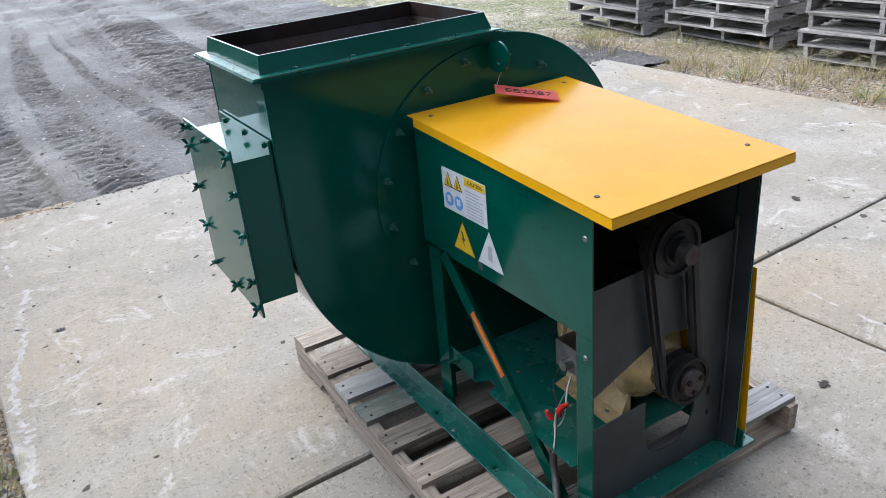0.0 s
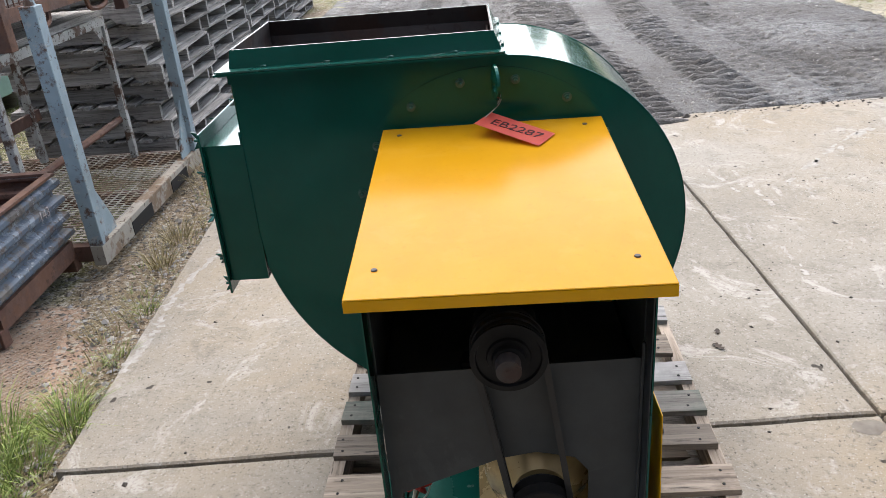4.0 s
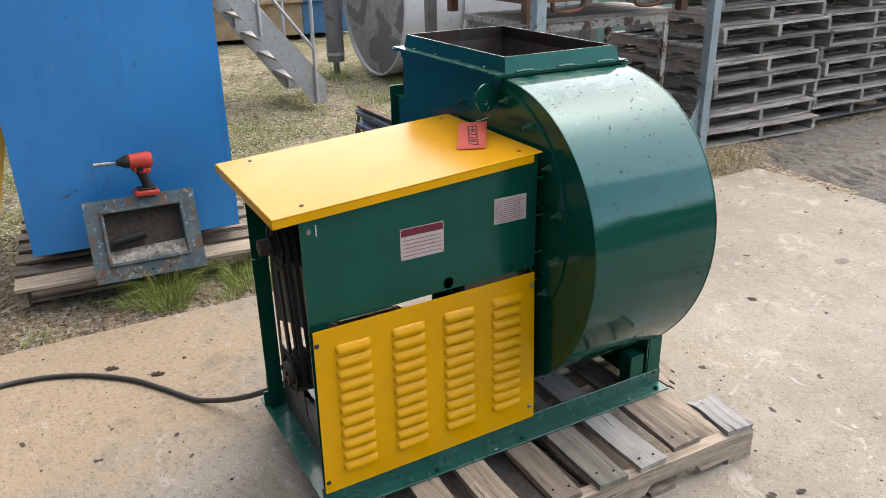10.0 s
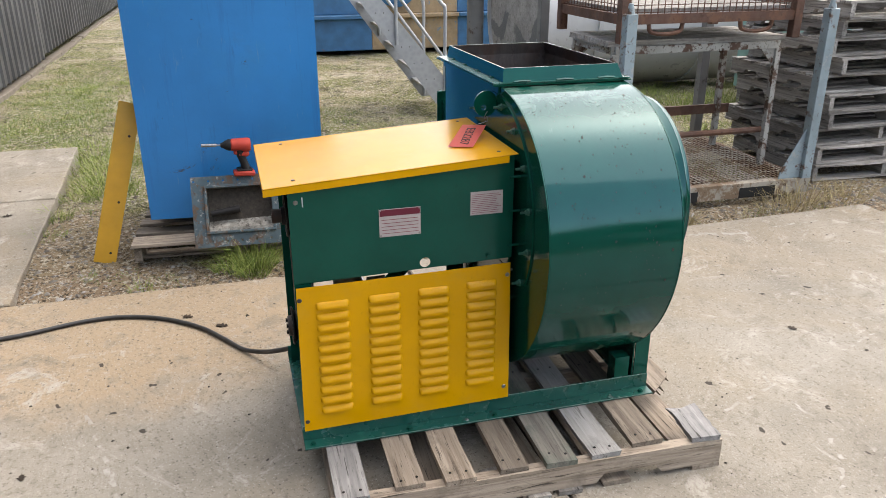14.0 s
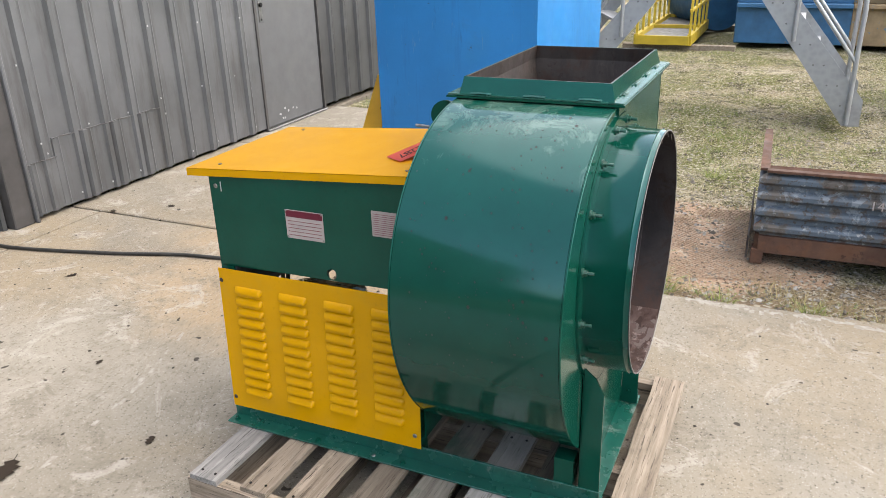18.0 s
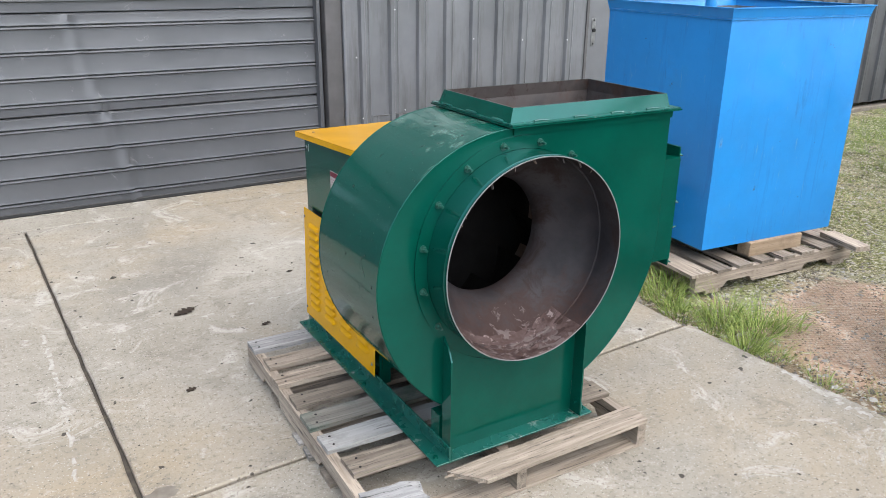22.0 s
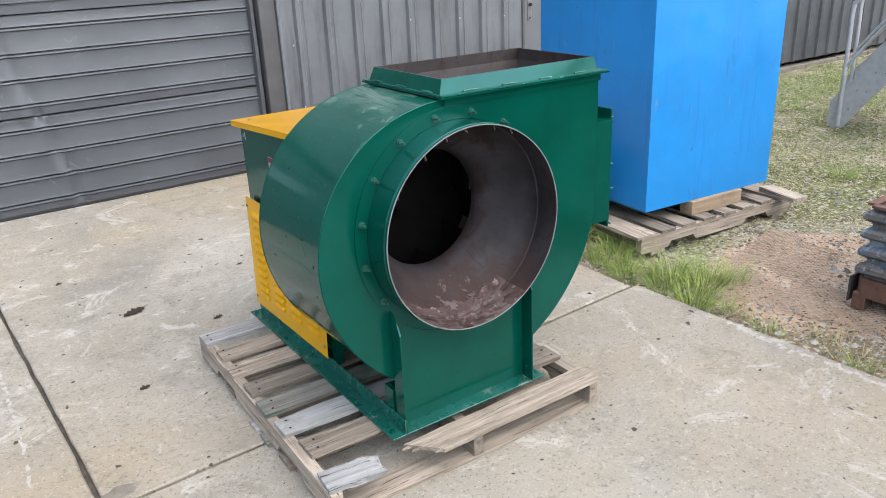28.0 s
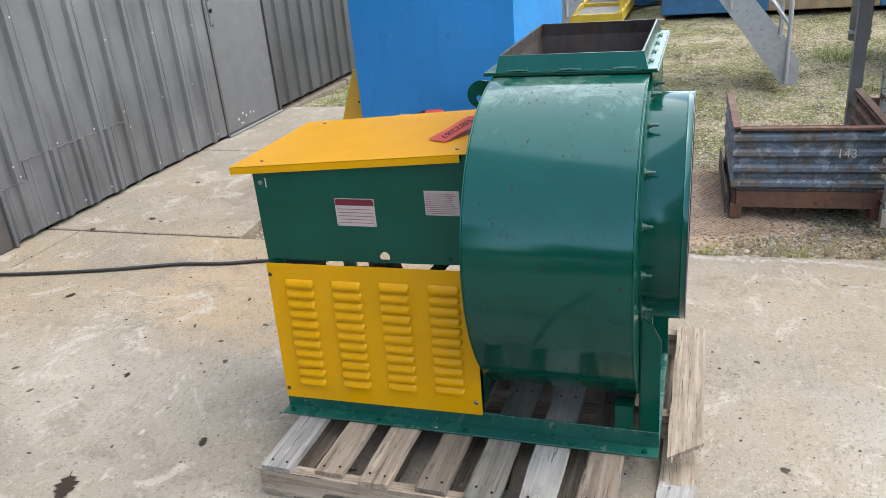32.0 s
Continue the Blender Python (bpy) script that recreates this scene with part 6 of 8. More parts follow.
# ---- red tag on its wire ----
tag = thing("red_tag", "red paper tag with handwritten numbers, wired to the lifting eye", "tag", (1.25, 1.6, 1.03))
bm = B()
n = 10
tm = Matrix.Translation((1.275, 1.572, 0)) @ Matrix.Rotation(radians(-32.6), 4, "Z")
rows = []
for i in range(n + 1):
    u = -0.085 + 0.17 * i / n
    row = []
    for v in (-0.041, 0.041):
        p = tm @ Vector((u, v, 0))
        row.append(bm.verts.new((p.x, p.y, roof_z(p.y) + 0.004 + 0.028 * (1 - i / n))))
    rows.append(row)
for a, b in zip(rows, rows[1:]):
    bm.faces.new((a[0], b[0], b[1], a[1]))
bmesh.ops.solidify(bm, geom=bm.faces[:], thickness=0.0006)
card = part("card", bm, "tag_red", tag)
sl = math.atan2(1.031 - 0.982, 0.768)
words("EB2287", 0.043, "tag_ink", card, Matrix.Translation((1.28, 1.569, roof_z(1.569) + 0.0182)) @ Matrix.Rotation(0.0637, 4, "X") @ Matrix.Rotation(radians(-32.6), 4, "Z") @ Matrix.Rotation(0.1632, 4, "Y") @ Matrix.Rotation(radians(3), 4, "Z"))
bm = B()
tube(bm, smooth_path([(1.247, 1.648, 1.112), (1.247, 1.64, 1.10), (1.24, 1.64, 1.085), (1.25, 1.645, 1.095), (1.243, 1.65, 1.08), (1.228, 1.636, 1.07), (1.212, 1.622, 1.062), (1.208, 1.618, 1.056)], 8), 0.0011, 5)
part("tie_wire", bm, "zinc_bolt", tag, smooth=60)

# ---- power cable over the slab ----
cable = thing("power_cable", "black rubber power cable from the motor to the roller door", "cable", (0.3, 0.0, 0))
cp = [(0.982, 1.126, 0.264), (0.977, 1.12, 0.235), (0.966, 1.1, 0.205), (0.945, 1.07, 0.192), (0.912, 1.03, 0.172), (0.87, 0.985, 0.135), (0.8, 0.92, 0.09), (0.7, 0.86, 0.04), (0.6, 0.785, 0.011), (0.47, 0.7, 0.011), (0.33, 0.595, 0.011), (0.2, 0.43, 0.011), (0.135, 0.25, 0.011),
      (0.14, 0.08, 0.011), (0.205, -0.15, 0.011), (0.245, -0.4, 0.011), (0.3, -0.58, 0.011), (0.37, -0.8, 0.011), (0.45, -1.12, 0.011), (0.505, -1.4, 0.011), (0.51, -1.56, 0.013), (0.47, -1.68, 0.02), (0.42, -1.76, 0.014), (0.4, -1.8, 0.014)]
part("sheath", tube(B(), smooth_path(cp, 8), 0.0098, 10), "cable_rubber", cable, smooth=60)

# ---- pallets stacked in the yard ----
def pallet_kind(seed, wood):
    """A pallet: three notched runners along x, boards along y; 1.02 by 1.22 by 0.135, standing at its corner."""
    random.seed(seed)
    top = thing("stacked_pallet", "weathered grey timber pallet in a stack", "pallet", group="stacked pallets")
    D, Wd = 1.02, 1.22
    for y in (0.02, Wd / 2, Wd - 0.02):
        part("stringer", stringer(B(), D, 0.038, 0.09), wood, top, m=Matrix.Translation((0, y, 0.016)), local=True)
    ys = [0.05, 0.19, 0.34, 0.5, 0.66, 0.82, 0.97]
    for i, x in enumerate(ys):
        if seed % 3 == 1 and i == 3:
            continue
        part("deck_board", plank(B(), Wd, random.choice((0.085, 0.095, 0.13)), 0.017, 0.004, 0.015), wood, top,
             m=Matrix.Translation((x, 0, 0.106)) @ Matrix.Rotation(radians(90 + random.uniform(-1, 1)), 4, "Z"), local=True)
    for x in (0.05, 0.5, 0.97):
        part("bottom_board", plank(B(), Wd, 0.1, 0.016, 0.004, 0.015), wood, top,
             m=Matrix.Translation((x, 0, 0)) @ Matrix.Rotation(radians(90), 4, "Z"), local=True)
    return top


KINDS = [pallet_kind(s, "old_pallet_wood") for s in (11, 12, 13)]
USED = set()
PH = 0.127


def put_pallet(n, m):
    kind = KINDS[n % 3]
    if n % 3 not in USED:
        USED.add(n % 3)
        kind.matrix_basis = m
        return kind
    return copy_thing(kind, m)


def stack(x, y, turn, count, seed, lean=0.0, base=-0.02):
    """Pallets one on another; x, y is the corner the runners start from."""
    rnd = random.Random(seed)
    for n in range(count):
        put_pallet(rnd.randrange(3), Matrix.Translation((x + rnd.uniform(-0.05, 0.05) + lean * n, y + rnd.uniform(-0.05, 0.05), base + n * PH)) @ Matrix.Rotation(radians(turn + rnd.uniform(-2.5, 2.5)), 4, "Z"))


stack(-1.92, 4.9, 0, 10, 1)
stack(-2.02, 6.26, 0, 9, 2)
stack(-2.05, 7.75, 2, 9, 3)
stack(-2.1, 9.15, 0, 8, 4)
stack(-2.2, 10.6, 0, 6, 14)
# along the far side of the slab
stack(5.9, 5.75, -8, 5, 6)
stack(6.05, 4.35, -4, 4, 7)
stack(6.0, 2.75, 2, 6, 8)
stack(7.15, 5.9, -3, 6, 9)
stack(7.2, 4.3, 0, 5, 10)
stack(7.1, 2.7, 0, 6, 12)
stack(6.05, 1.2, 3, 5, 13)

# ---- blue hopper on its pallet ----
hop = thing("blue_steel_tank", "bright blue tapered steel tank, open-topped and scuffed, on a pallet", "tank", (-1.18, 0.872, 0.19), -4.7)
HB = Matrix.Translation((-1.18, 0.872, 0)) @ Matrix.Rotation(radians(-4.7), 4, "Z")
hx, hy, ft, zt, zb = 0.5, 0.482, 0.004, 1.45, 0.185


def ring_at(z, grow, inset):
    a, b = hx + grow - inset, hy + grow - inset
    return [HB @ Vector((sx * a, sy * b, z)) for sx, sy in ((-1, -1), (1, -1), (1, 1), (-1, 1))]


zr = zt - 0.045
for inset, mat, name in ((0.0, "blue_tank_paint", "side_sheet"), (0.0045, "grey_primer", "inner_face")):
    lo, hi, lo2, hi2 = ring_at(zb, 0, inset), ring_at(zr, ft, inset), ring_at(zb, 0, inset + 0.004), ring_at(zr, ft, inset + 0.004)
    for i in range(4):
        j = (i + 1) % 4
        part(name, hexa(B(), [lo[i], lo[j], lo2[j], lo2[i], hi[i], hi[j], hi2[j], hi2[i]]), mat, hop)
bm = B()
q = ring_at(zb, 0, 0.009)
hexa(bm, [v + Vector((0, 0, 0.001)) for v in q] + [v + Vector((0, 0, 0.006)) for v in q])
part("bottom_sheet", bm, "blue_tank_paint", hop)
# rim: a folded strip that flares out, one length a side
o, n2, o3, n3 = ring_at(zr + 0.001, ft, -0.004), ring_at(zr + 0.001, ft, 0.001), ring_at(zt, ft, -0.014), ring_at(zt, ft, -0.009)
o4, n4 = ring_at(zt + 0.006, ft, -0.02), ring_at(zt + 0.006, ft, 0.004)
for i in range(4):
    j = (i + 1) % 4
    part("rim", hexa(B(), [o[i], o[j], n2[j], n2[i], o3[i], o3[j], n3[j], n3[i]]), "blue_tank_paint", hop)
    part("rim_edge", hexa(B(), [v - Vector((0, 0, 0.0055)) for v in (o4[i], o4[j], n4[j], n4[i])] + [o4[i], o4[j], n4[j], n4[i]]), "blue_tank_paint", hop)
    bm = B()
    a, b2 = (v + Vector((0, 0, -0.006)) for v in (ring_at(zr, ft, -0.003)[i], ring_at(zr, ft, -0.003)[j]))
    tube(bm, [a, b2], 0.0035, 5)
    part("weld_seam", bm, "blue_tank_paint", hop)
bm = B()
cyl(bm, HB @ Vector((0.28, 0.1, 0.25)), HB @ Vector((0.28, 0.1, zt + 0.08)), 0.03, seg=16)
part("inner_pipe", bm, "blue_tank_paint", hop, smooth=40)
bm = B()
q = ring_at(1.36, ft - 0.01, 0.01)
hexa(bm, [v - Vector((0, 0, 0.01)) for v in q] + q)
part("inner_baffle", bm, "rusted_dark", hop)

hp = thing("tank_pallet", "weathered pallet with packing blocks under the blue tank", "pallet", (-1.15, 0.86, 0))
HP = Matrix.Translation((-1.13, 0.87, 0)) @ Matrix.Rotation(radians(-4.0), 4, "Z")
for y in (-0.56, 0.0, 0.56):
    part("stringer", stringer(B(), 1.24, 0.04, 0.088), "pallet_wood", hp, m=HP @ Matrix.Translation((-0.66, y, -0.005)))
for i in range(8):
    x = -0.6 + i * 0.163
    part("deck_board", plank(B(), 1.17, 0.1 if i not in (0, 7) else 0.14, 0.018), "pallet_wood", hp, m=HP @ Matrix.Translation((x, -0.585, 0.084)) @ Matrix.Rotation(radians(90), 4, "Z"))
for x in (-0.55, 0.45):
    part("bottom_board", plank(B(), 1.17, 0.1, 0.016), "pallet_wood", hp, m=HP @ Matrix.Translation((x, -0.585, -0.022)) @ Matrix.Rotation(radians(90), 4, "Z"))
for x, y, L in ((-0.3, 0.46, 0.42), (-0.35, -0.46, 0.5)):
    blk = B()
    box(blk, 0, L, -0.045, 0.045, 0, 0.082, 0.003)
    part("packing_block", blk, "fresh_wood", hp, "fresh-sawn packing block", m=HP @ Matrix.Translation((x, y, 0.1025)))
part("loose_board", plank(B(), 0.28, 0.1, 0.03), "pallet_wood", hp, m=HP @ Matrix.Translation((-0.6, 0.45, 0.103)) @ Matrix.Rotation(radians(80), 4, "Z"))

# steel frame plate leaning on the tank
ring = thing("frame_plate", "teal-painted steel flange frame, rust-chipped, leaning against the tank", "flange", (-0.42, 0.83, 0.12))
FM = Matrix.Translation((-0.4, 0.83, 0.105)) @ Matrix.Rotation(radians(-3), 4, "Z") @ Matrix.Rotation(radians(-22), 4, "Y")
bm = B()
holes = [circle(-0.23 + 0.46 * i / 6 + 0.0, v, 0.006, 8) for i in range(7) for v in (0.03, 0.355)]
sheet(bm, [[(-0.245, 0), (0.245, 0), (0.245, 0.38), (-0.245, 0.38)], [(-0.165, 0.085), (0.17, 0.085), (0.17, 0.315), (-0.165, 0.315)]] + [h for h in holes if abs(h[0][0]) < 0.23], lambda u, v: Vector((0, u, v)), (0.008, 0, 0))
part("plate", bm, "flange_teal", ring, m=FM)
bm = B()
for y0, y1, z0, z1 in ((-0.18, 0.185, 0.07, 0.084), (-0.18, 0.185, 0.316, 0.33), (-0.18, -0.166, 0.084, 0.316), (0.171, 0.185, 0.084, 0.316)):
    box(bm, -0.05, 0.022, y0, y1, z0, z1, 0.002)
part("collar", bm, "flange_teal", ring, m=FM)
bm = B()
box(bm, -0.045, -0.04, -0.166, 0.17, 0.084, 0.316)
part("backing", bm, "grit", ring, m=FM)
bm = B()
hexa(bm, [(-0.039, -0.165, 0.085), (0.01, -0.165, 0.085), (0.01, 0.169, 0.085), (-0.039, 0.169, 0.085), (-0.039, -0.165, 0.14), (0.008, -0.165, 0.1), (0.008, 0.169, 0.1), (-0.039, 0.169, 0.15)])
part("lower_ledge", bm, "caked_dirt", ring, "pale dirt-caked lower ledge", m=FM)
bm = B()
cyl(bm, (-0.01, -0.15, 0.18), (-0.01, 0.0, 0.2), 0.017, 0.02, 12)
part("pipe_stub", bm, "drill_black", ring, m=FM, smooth=40)

# cordless impact driver standing on the frame plate
drill = thing("impact_driver", "red and black cordless impact driver on the steel frame", "power tool", (-0.56, 0.87, 0.47))
DM = Matrix.Translation((-0.53, 0.855, 0.459)) @ Matrix.Rotation(radians(4), 4, "Z") @ Matrix.Rotation(radians(-3), 4, "X") @ Matrix.Scale(0.9, 4)
bm = B()
lathe(bm, (0, 0, 0.185), (0, 1, 0), ((-0.05, 0.03), (-0.045, 0.036), (0.02, 0.04), (0.05, 0.041), (0.064, 0.036), (0.068, 0.001)), 20)
part("motor_body", bm, "drill_red", drill, m=DM, smooth=40)
bm = B()
lathe(bm, (0, -0.05, 0.185), (0, -1, 0), ((0, 0.034), (0.012, 0.034), (0.03, 0.026), (0.044, 0.017), (0.056, 0.014), (0.057, 0.001)), 18)
part("nose", bm, "drill_black", drill, m=DM, smooth=40)
bm = B()
cyl(bm, (0, -0.107, 0.185), (0, -0.13, 0.185), 0.006, 0.006, 8)
cyl(bm, (0, -0.13, 0.185), (0, -0.215, 0.185), 0.0095, 0.0095, 10)
part("bit", bm, "zinc_bolt", drill, m=DM)
bm = B()
tube(bm, [(0, 0.002, 0.158), (0, 0.008, 0.12), (0, 0.024, 0.075), (0, 0.034, 0.04)], [0.028, 0.024, 0.023, 0.027], 12)
part("grip", bm, "drill_black", drill, m=DM, smooth=50)
bm = B()
box(bm, -0.02, 0.02, -0.034, -0.012, 0.128, 0.158, 0.006)
part("trigger", bm, "drill_red", drill, m=DM, smooth=40)
bm = B()
box(bm, -0.024, 0.024, -0.012, 0.055, 0.115, 0.15, 0.01)
part("collar_shell", bm, "drill_red", drill, m=DM, smooth=40)
bm = B()
box(bm, -0.036, 0.036, -0.04, 0.085, 0.0, 0.03, 0.008)
part("battery", bm, "drill_red", drill, m=DM, smooth=40)
bm = B()
box(bm, -0.03, 0.03, -0.02, 0.07, 0.0305, 0.042, 0.004)
part("battery_shoe", bm, "drill_black", drill, m=DM, smooth=40)

# yellow folded steel channel leaning on the tank's corner
chan = thing("yellow_channel", "yellow folded sheet-metal channel leaning against the blue tank", "channel", (-0.72, 0.05, 0))
CM = Matrix.Translation((-0.7, 0.02, -0.02)) @ Matrix.Rotation(radians(4), 4, "Z") @ Matrix.Rotation(radians(-16.5), 4, "X") @ Matrix.Rotation(radians(-9), 4, "Y")
bm = B()
for z0, z1, loop in ((0.0, 0.9, ((-0.15, 0.0), (0.002, 0.0), (0.002, 0.115), (-0.15, 0.115), (-0.15, 0.111), (-0.002, 0.111), (-0.002, 0.004), (-0.15, 0.004))),):
    sheet(bm, [loop], lambda u, v: Vector((u, v, z0)), (0, 0, z1 - z0))
part("folded_sheet", bm, "cage_yellow", chan, m=CM)
# bolt holes as thin black discs on the sheet, coloured for the shade inside
for z in (0.06, 0.35, 0.72):
    bm = B()
    cyl(bm, (0.0021, 0.08, z), (0.0028, 0.08, z), 0.007, seg=10)
    part("bolt_hole", bm, "label_black", chan, m=CM)

# ---- corrugated steel bin ----
sbin = thing("steel_bin", "blue corrugated steel bin, rusty and flaking, with a drop side", "bin", (-1.28, 2.82, 0))
SM = Matrix.Translation((-1.205, 2.80, -0.02)) @ Matrix.Rotation(radians(1.5), 4, "Z")
bx, by = 0.40, 0.345


def corrugated(bm, p0, p1, z0, z1, out, waves=4, depth=0.032):
    """A wall from p0 to p1 with ribs that run along it."""
    p0, p1, out = Vector(p0), Vector(p1), Vector(out)
    prof = []
    for i in range(waves * 8 + 1):
        s = i / (waves * 8)
        w = (s * waves) % 1
        e = max(0, min(1, (0.5 - abs(w - 0.5)) * 5 - 0.6))
        prof.append((z0 + (z1 - z0) * s, e * depth))
    a = (p1 - p0).normalized()
    fr = [[bm.verts.new(p + out * d + a * s * d + Vector((0, 0, z))) for z, d in prof] for p, s in ((p0, -1), (p1, 1))]
    bk = [[bm.verts.new(p + out * (d - 0.004) + a * s * (d - 0.004) + Vector((0, 0, z))) for z, d in prof] for p, s in ((p0, -1), (p1, 1))]
    for i in range(len(prof) - 1):
        bm.faces.new((fr[0][i], fr[1][i], fr[1][i + 1], fr[0][i + 1]))
        bm.faces.new((bk[1][i], bk[0][i], bk[0][i + 1], bk[1][i + 1]))
        for e in (0, 1):
            bm.faces.new((fr[e][i], fr[e][i + 1], bk[e][i + 1], bk[e][i]))
    for i in (0, len(prof) - 1):
        bm.faces.new((fr[0][i], bk[0][i], bk[1][i], fr[1][i]))
    bmesh.ops.recalc_face_normals(bm, faces=bm.faces[:])
    return bm


RZ = 0.492
xl = -0.44
walls = (((bx, -by, 0), (bx, by, 0), (1, 0, 0)), ((xl, -by, 0), (bx, -by, 0), (0, -1, 0)), ((bx, by, 0), (xl, by, 0), (0, 1, 0)))
for p0, p1, out in walls:
    part("corrugated_wall", corrugated(B(), p0, p1, 0.155, RZ, out), "blue_bin", sbin, m=SM)
    bm = B()
    bar(bm, Vector(p0) + Vector(out) * 0.014 + Vector((0, 0, RZ + 0.006)), Vector(p1) + Vector(out) * 0.014 + Vector((0, 0, RZ + 0.006)), 0.04, 0.012)
    part("rim", bm, "rust_red", sbin, m=SM)
    bm = B()
    bar(bm, Vector(p0) + Vector(out) * 0.01 + Vector((0, 0, 0.11)), Vector(p1) + Vector(out) * 0.01 + Vector((0, 0, 0.11)), 0.02, 0.09)
    part("skirt", bm, "rust_red", sbin, m=SM)
bm = B()
box(bm, xl + 0.02, bx + 0.02, -by - 0.055, -by - 0.045, 0.025, 0.15, 0.003)
part("drop_flap", bm, "rusted_steel", sbin, "grey-brown rusted drop flap", m=SM)
# the open loading end: slanted cheeks and a low sloping lip
for y, s_ in ((-by, -1), (by, 1)):
    bm = B()
    sheet(bm, [[(xl, 0.16), (xl, RZ), (xl - 0.1, 0.26), (xl - 0.02, 0.12)]], lambda u, v: Vector((u, y + s_ * 0.016, v)), (0, s_ * 0.005, 0))
    part("cheek", bm, "rust_red", sbin, m=SM)
bm = B()
hexa(bm, [(xl + 0.06, -by, 0.155), (xl + 0.06, by, 0.155), (xl - 0.09, by, 0.255), (xl - 0.09, -by, 0.255), (xl + 0.06, -by, 0.16), (xl + 0.06, by, 0.16), (xl - 0.09, by, 0.26), (xl - 0.09, -by, 0.26)])
part("loading_lip", bm, "rust_red", sbin, m=SM)
bm = B()
box(bm, xl, bx, -by, by, 0.15, 0.156)
part("floor_sheet", bm, "rust_red", sbin, m=SM)
for p0, p1, out in walls:
    bm = B()
    q0, q1, o = Vector(p0) - Vector(out) * 0.0065, Vector(p1) - Vector(out) * 0.0065, Vector(out)
    corrugated(bm, q0, q1, 0.16, RZ - 0.004, out)
    part("inner_skin", bm, "rust_red", sbin, m=SM)
for sx in (xl + 0.05, bx - 0.02):
    for sy in (-1, 1):
        bm = B()
        box(bm, sx - 0.04, sx + 0.04, sy * by - 0.03, sy * by + 0.03, 0.0, 0.08, 0.003)
        part("foot", bm, "rust_red", sbin, m=SM)
words("143", 0.065, "label_pink", sbin, SM @ Matrix.Translation((bx + 0.034, 0.17, 0.367)) @ Euler((radians(90), 0, radians(90))).to_matrix().to_4x4())

# ---- stillage rack with posts ----
rack = thing("stillage_rack", "pale blue steel stillage rack with gusseted posts and mesh deck", "rack", (-1.2, 3.9, 0))
rx0, rx1, ry0, ry1 = -2.02, -0.68, 3.19, 4.62
for x in (rx0, rx1):
    part("base_beam", bar(B(), (x, ry0 - 0.04, 0.05), (x, ry1 + 0.04, 0.05), 0.06, 0.1), "rack_base", rack)
for y in (ry0, (ry0 + ry1) / 2, ry1):
    part("cross_beam", bar(B(), (rx0 + 0.03, y, 0.055), (rx1 - 0.03, y, 0.055), 0.05, 0.08), "rust_red", rack)
# fork slots as black plates on the beam face, their inner shade painted
for y in (3.5, 4.1):
    bm = B()
    box(bm, rx1 + 0.0305, rx1 + 0.034, y, y + 0.28, 0.0, 0.07)
    part("fork_slot", bm, "label_black", rack)
bm = B()
nx_, ny_ = 26, 40
for i in range(nx_ + 1):
    x = rx0 + 0.03 + (rx1 - rx0 - 0.06) * i / nx_
    box(bm, x - 0.005, x + 0.005, ry0 + 0.02, ry1 - 0.02, 0.098, 0.102)
for j in range(ny_ + 1):
    y = ry0 + 0.02 + (ry1 - ry0 - 0.04) * j / ny_
    box(bm, rx0 + 0.03, rx1 - 0.03, y - 0.004, y + 0.004, 0.1025, 0.106)
tagged(part("mesh_deck", bm, "rack_base", rack, "rusted expanded-mesh deck"), kind="stuff")
for x in (rx0, rx1):
    for y in (ry0, ry1):
        bm = B()
        s = 1 if y < 3.9 else -1
        box(bm, x - 0.035, x + 0.035, y - 0.035, y + 0.035, 0.1, 1.22, 0.003)
        cyl(bm, (x, y, 1.22), (x, y, 1.28), 0.026, 0.014, 12)
        part("post", bm, "pale_blue_rack" if x == rx1 else "grey_post", rack)
        if x == rx0:
            continue
        bm = B()
        sheet(bm, [[(0.036, 0.1), (0.2, 0.1), (0.19, 0.16), (0.036, 0.44)]], lambda u, v: Vector((x - 0.004, y + s * u, v)), (0.008, 0, 0))
        part("gusset", bm, "pale_blue_rack" if x == rx1 else "grey_post", rack)
bm = B()
tube(bm, [(-1.05, ry0 + 0.08, 0.36), (-1.05, ry1 - 0.1, 0.36)], 0.022, 8)
part("cross_pipe", bm, "rust_red", rack, "rusty pipe across the rack")
part("back_rail", bar(B(), (-1.62, ry0 - 0.05, 0.4), (-1.62, ry1, 0.4), 0.02, 0.07), "rust_red", rack)

# steel table with peeling paint inside the rack
table = thing("steel_table", "steel table with peeling white paint and a plank top", "table", (-1.4, 3.9, 0.11))
tx0, tx1, ty0, ty1, tz = -1.62, -1.02, 3.28, 4.52, 0.985
for x in (tx0, tx1):
    for y in (ty0, ty1):
        bm = B()
        box(bm, x - 0.02, x + 0.02, y - 0.02, y + 0.02, 0.108, tz - 0.05, 0.002)
        s = 1 if y < 3.9 else -1
        sheet(bm, [[(0.021, tz - 0.17), (0.021, tz - 0.051), (0.13, tz - 0.051)]], lambda u, v: Vector((x - 0.003, y + s * u, v)), (0.006, 0, 0))
        part("leg", bm, "peeling_white", table)
for a, b in (((tx0, ty0), (tx1, ty0)), ((tx0, ty1), (tx1, ty1)), ((tx0, ty0), (tx0, ty1)), ((tx1, ty0), (tx1, ty1))):
    bm = B()
    bar(bm, (*a, tz - 0.024), (*b, tz - 0.024), 0.045, 0.05)
    part("apron", bm, "peeling_white", table)
bm = B()
bar(bm, (tx0 + 0.02, ty0, 0.8), (tx1 - 0.02, ty0, 0.8), 0.03, 0.04)
part("stretcher", bm, "peeling_white", table)
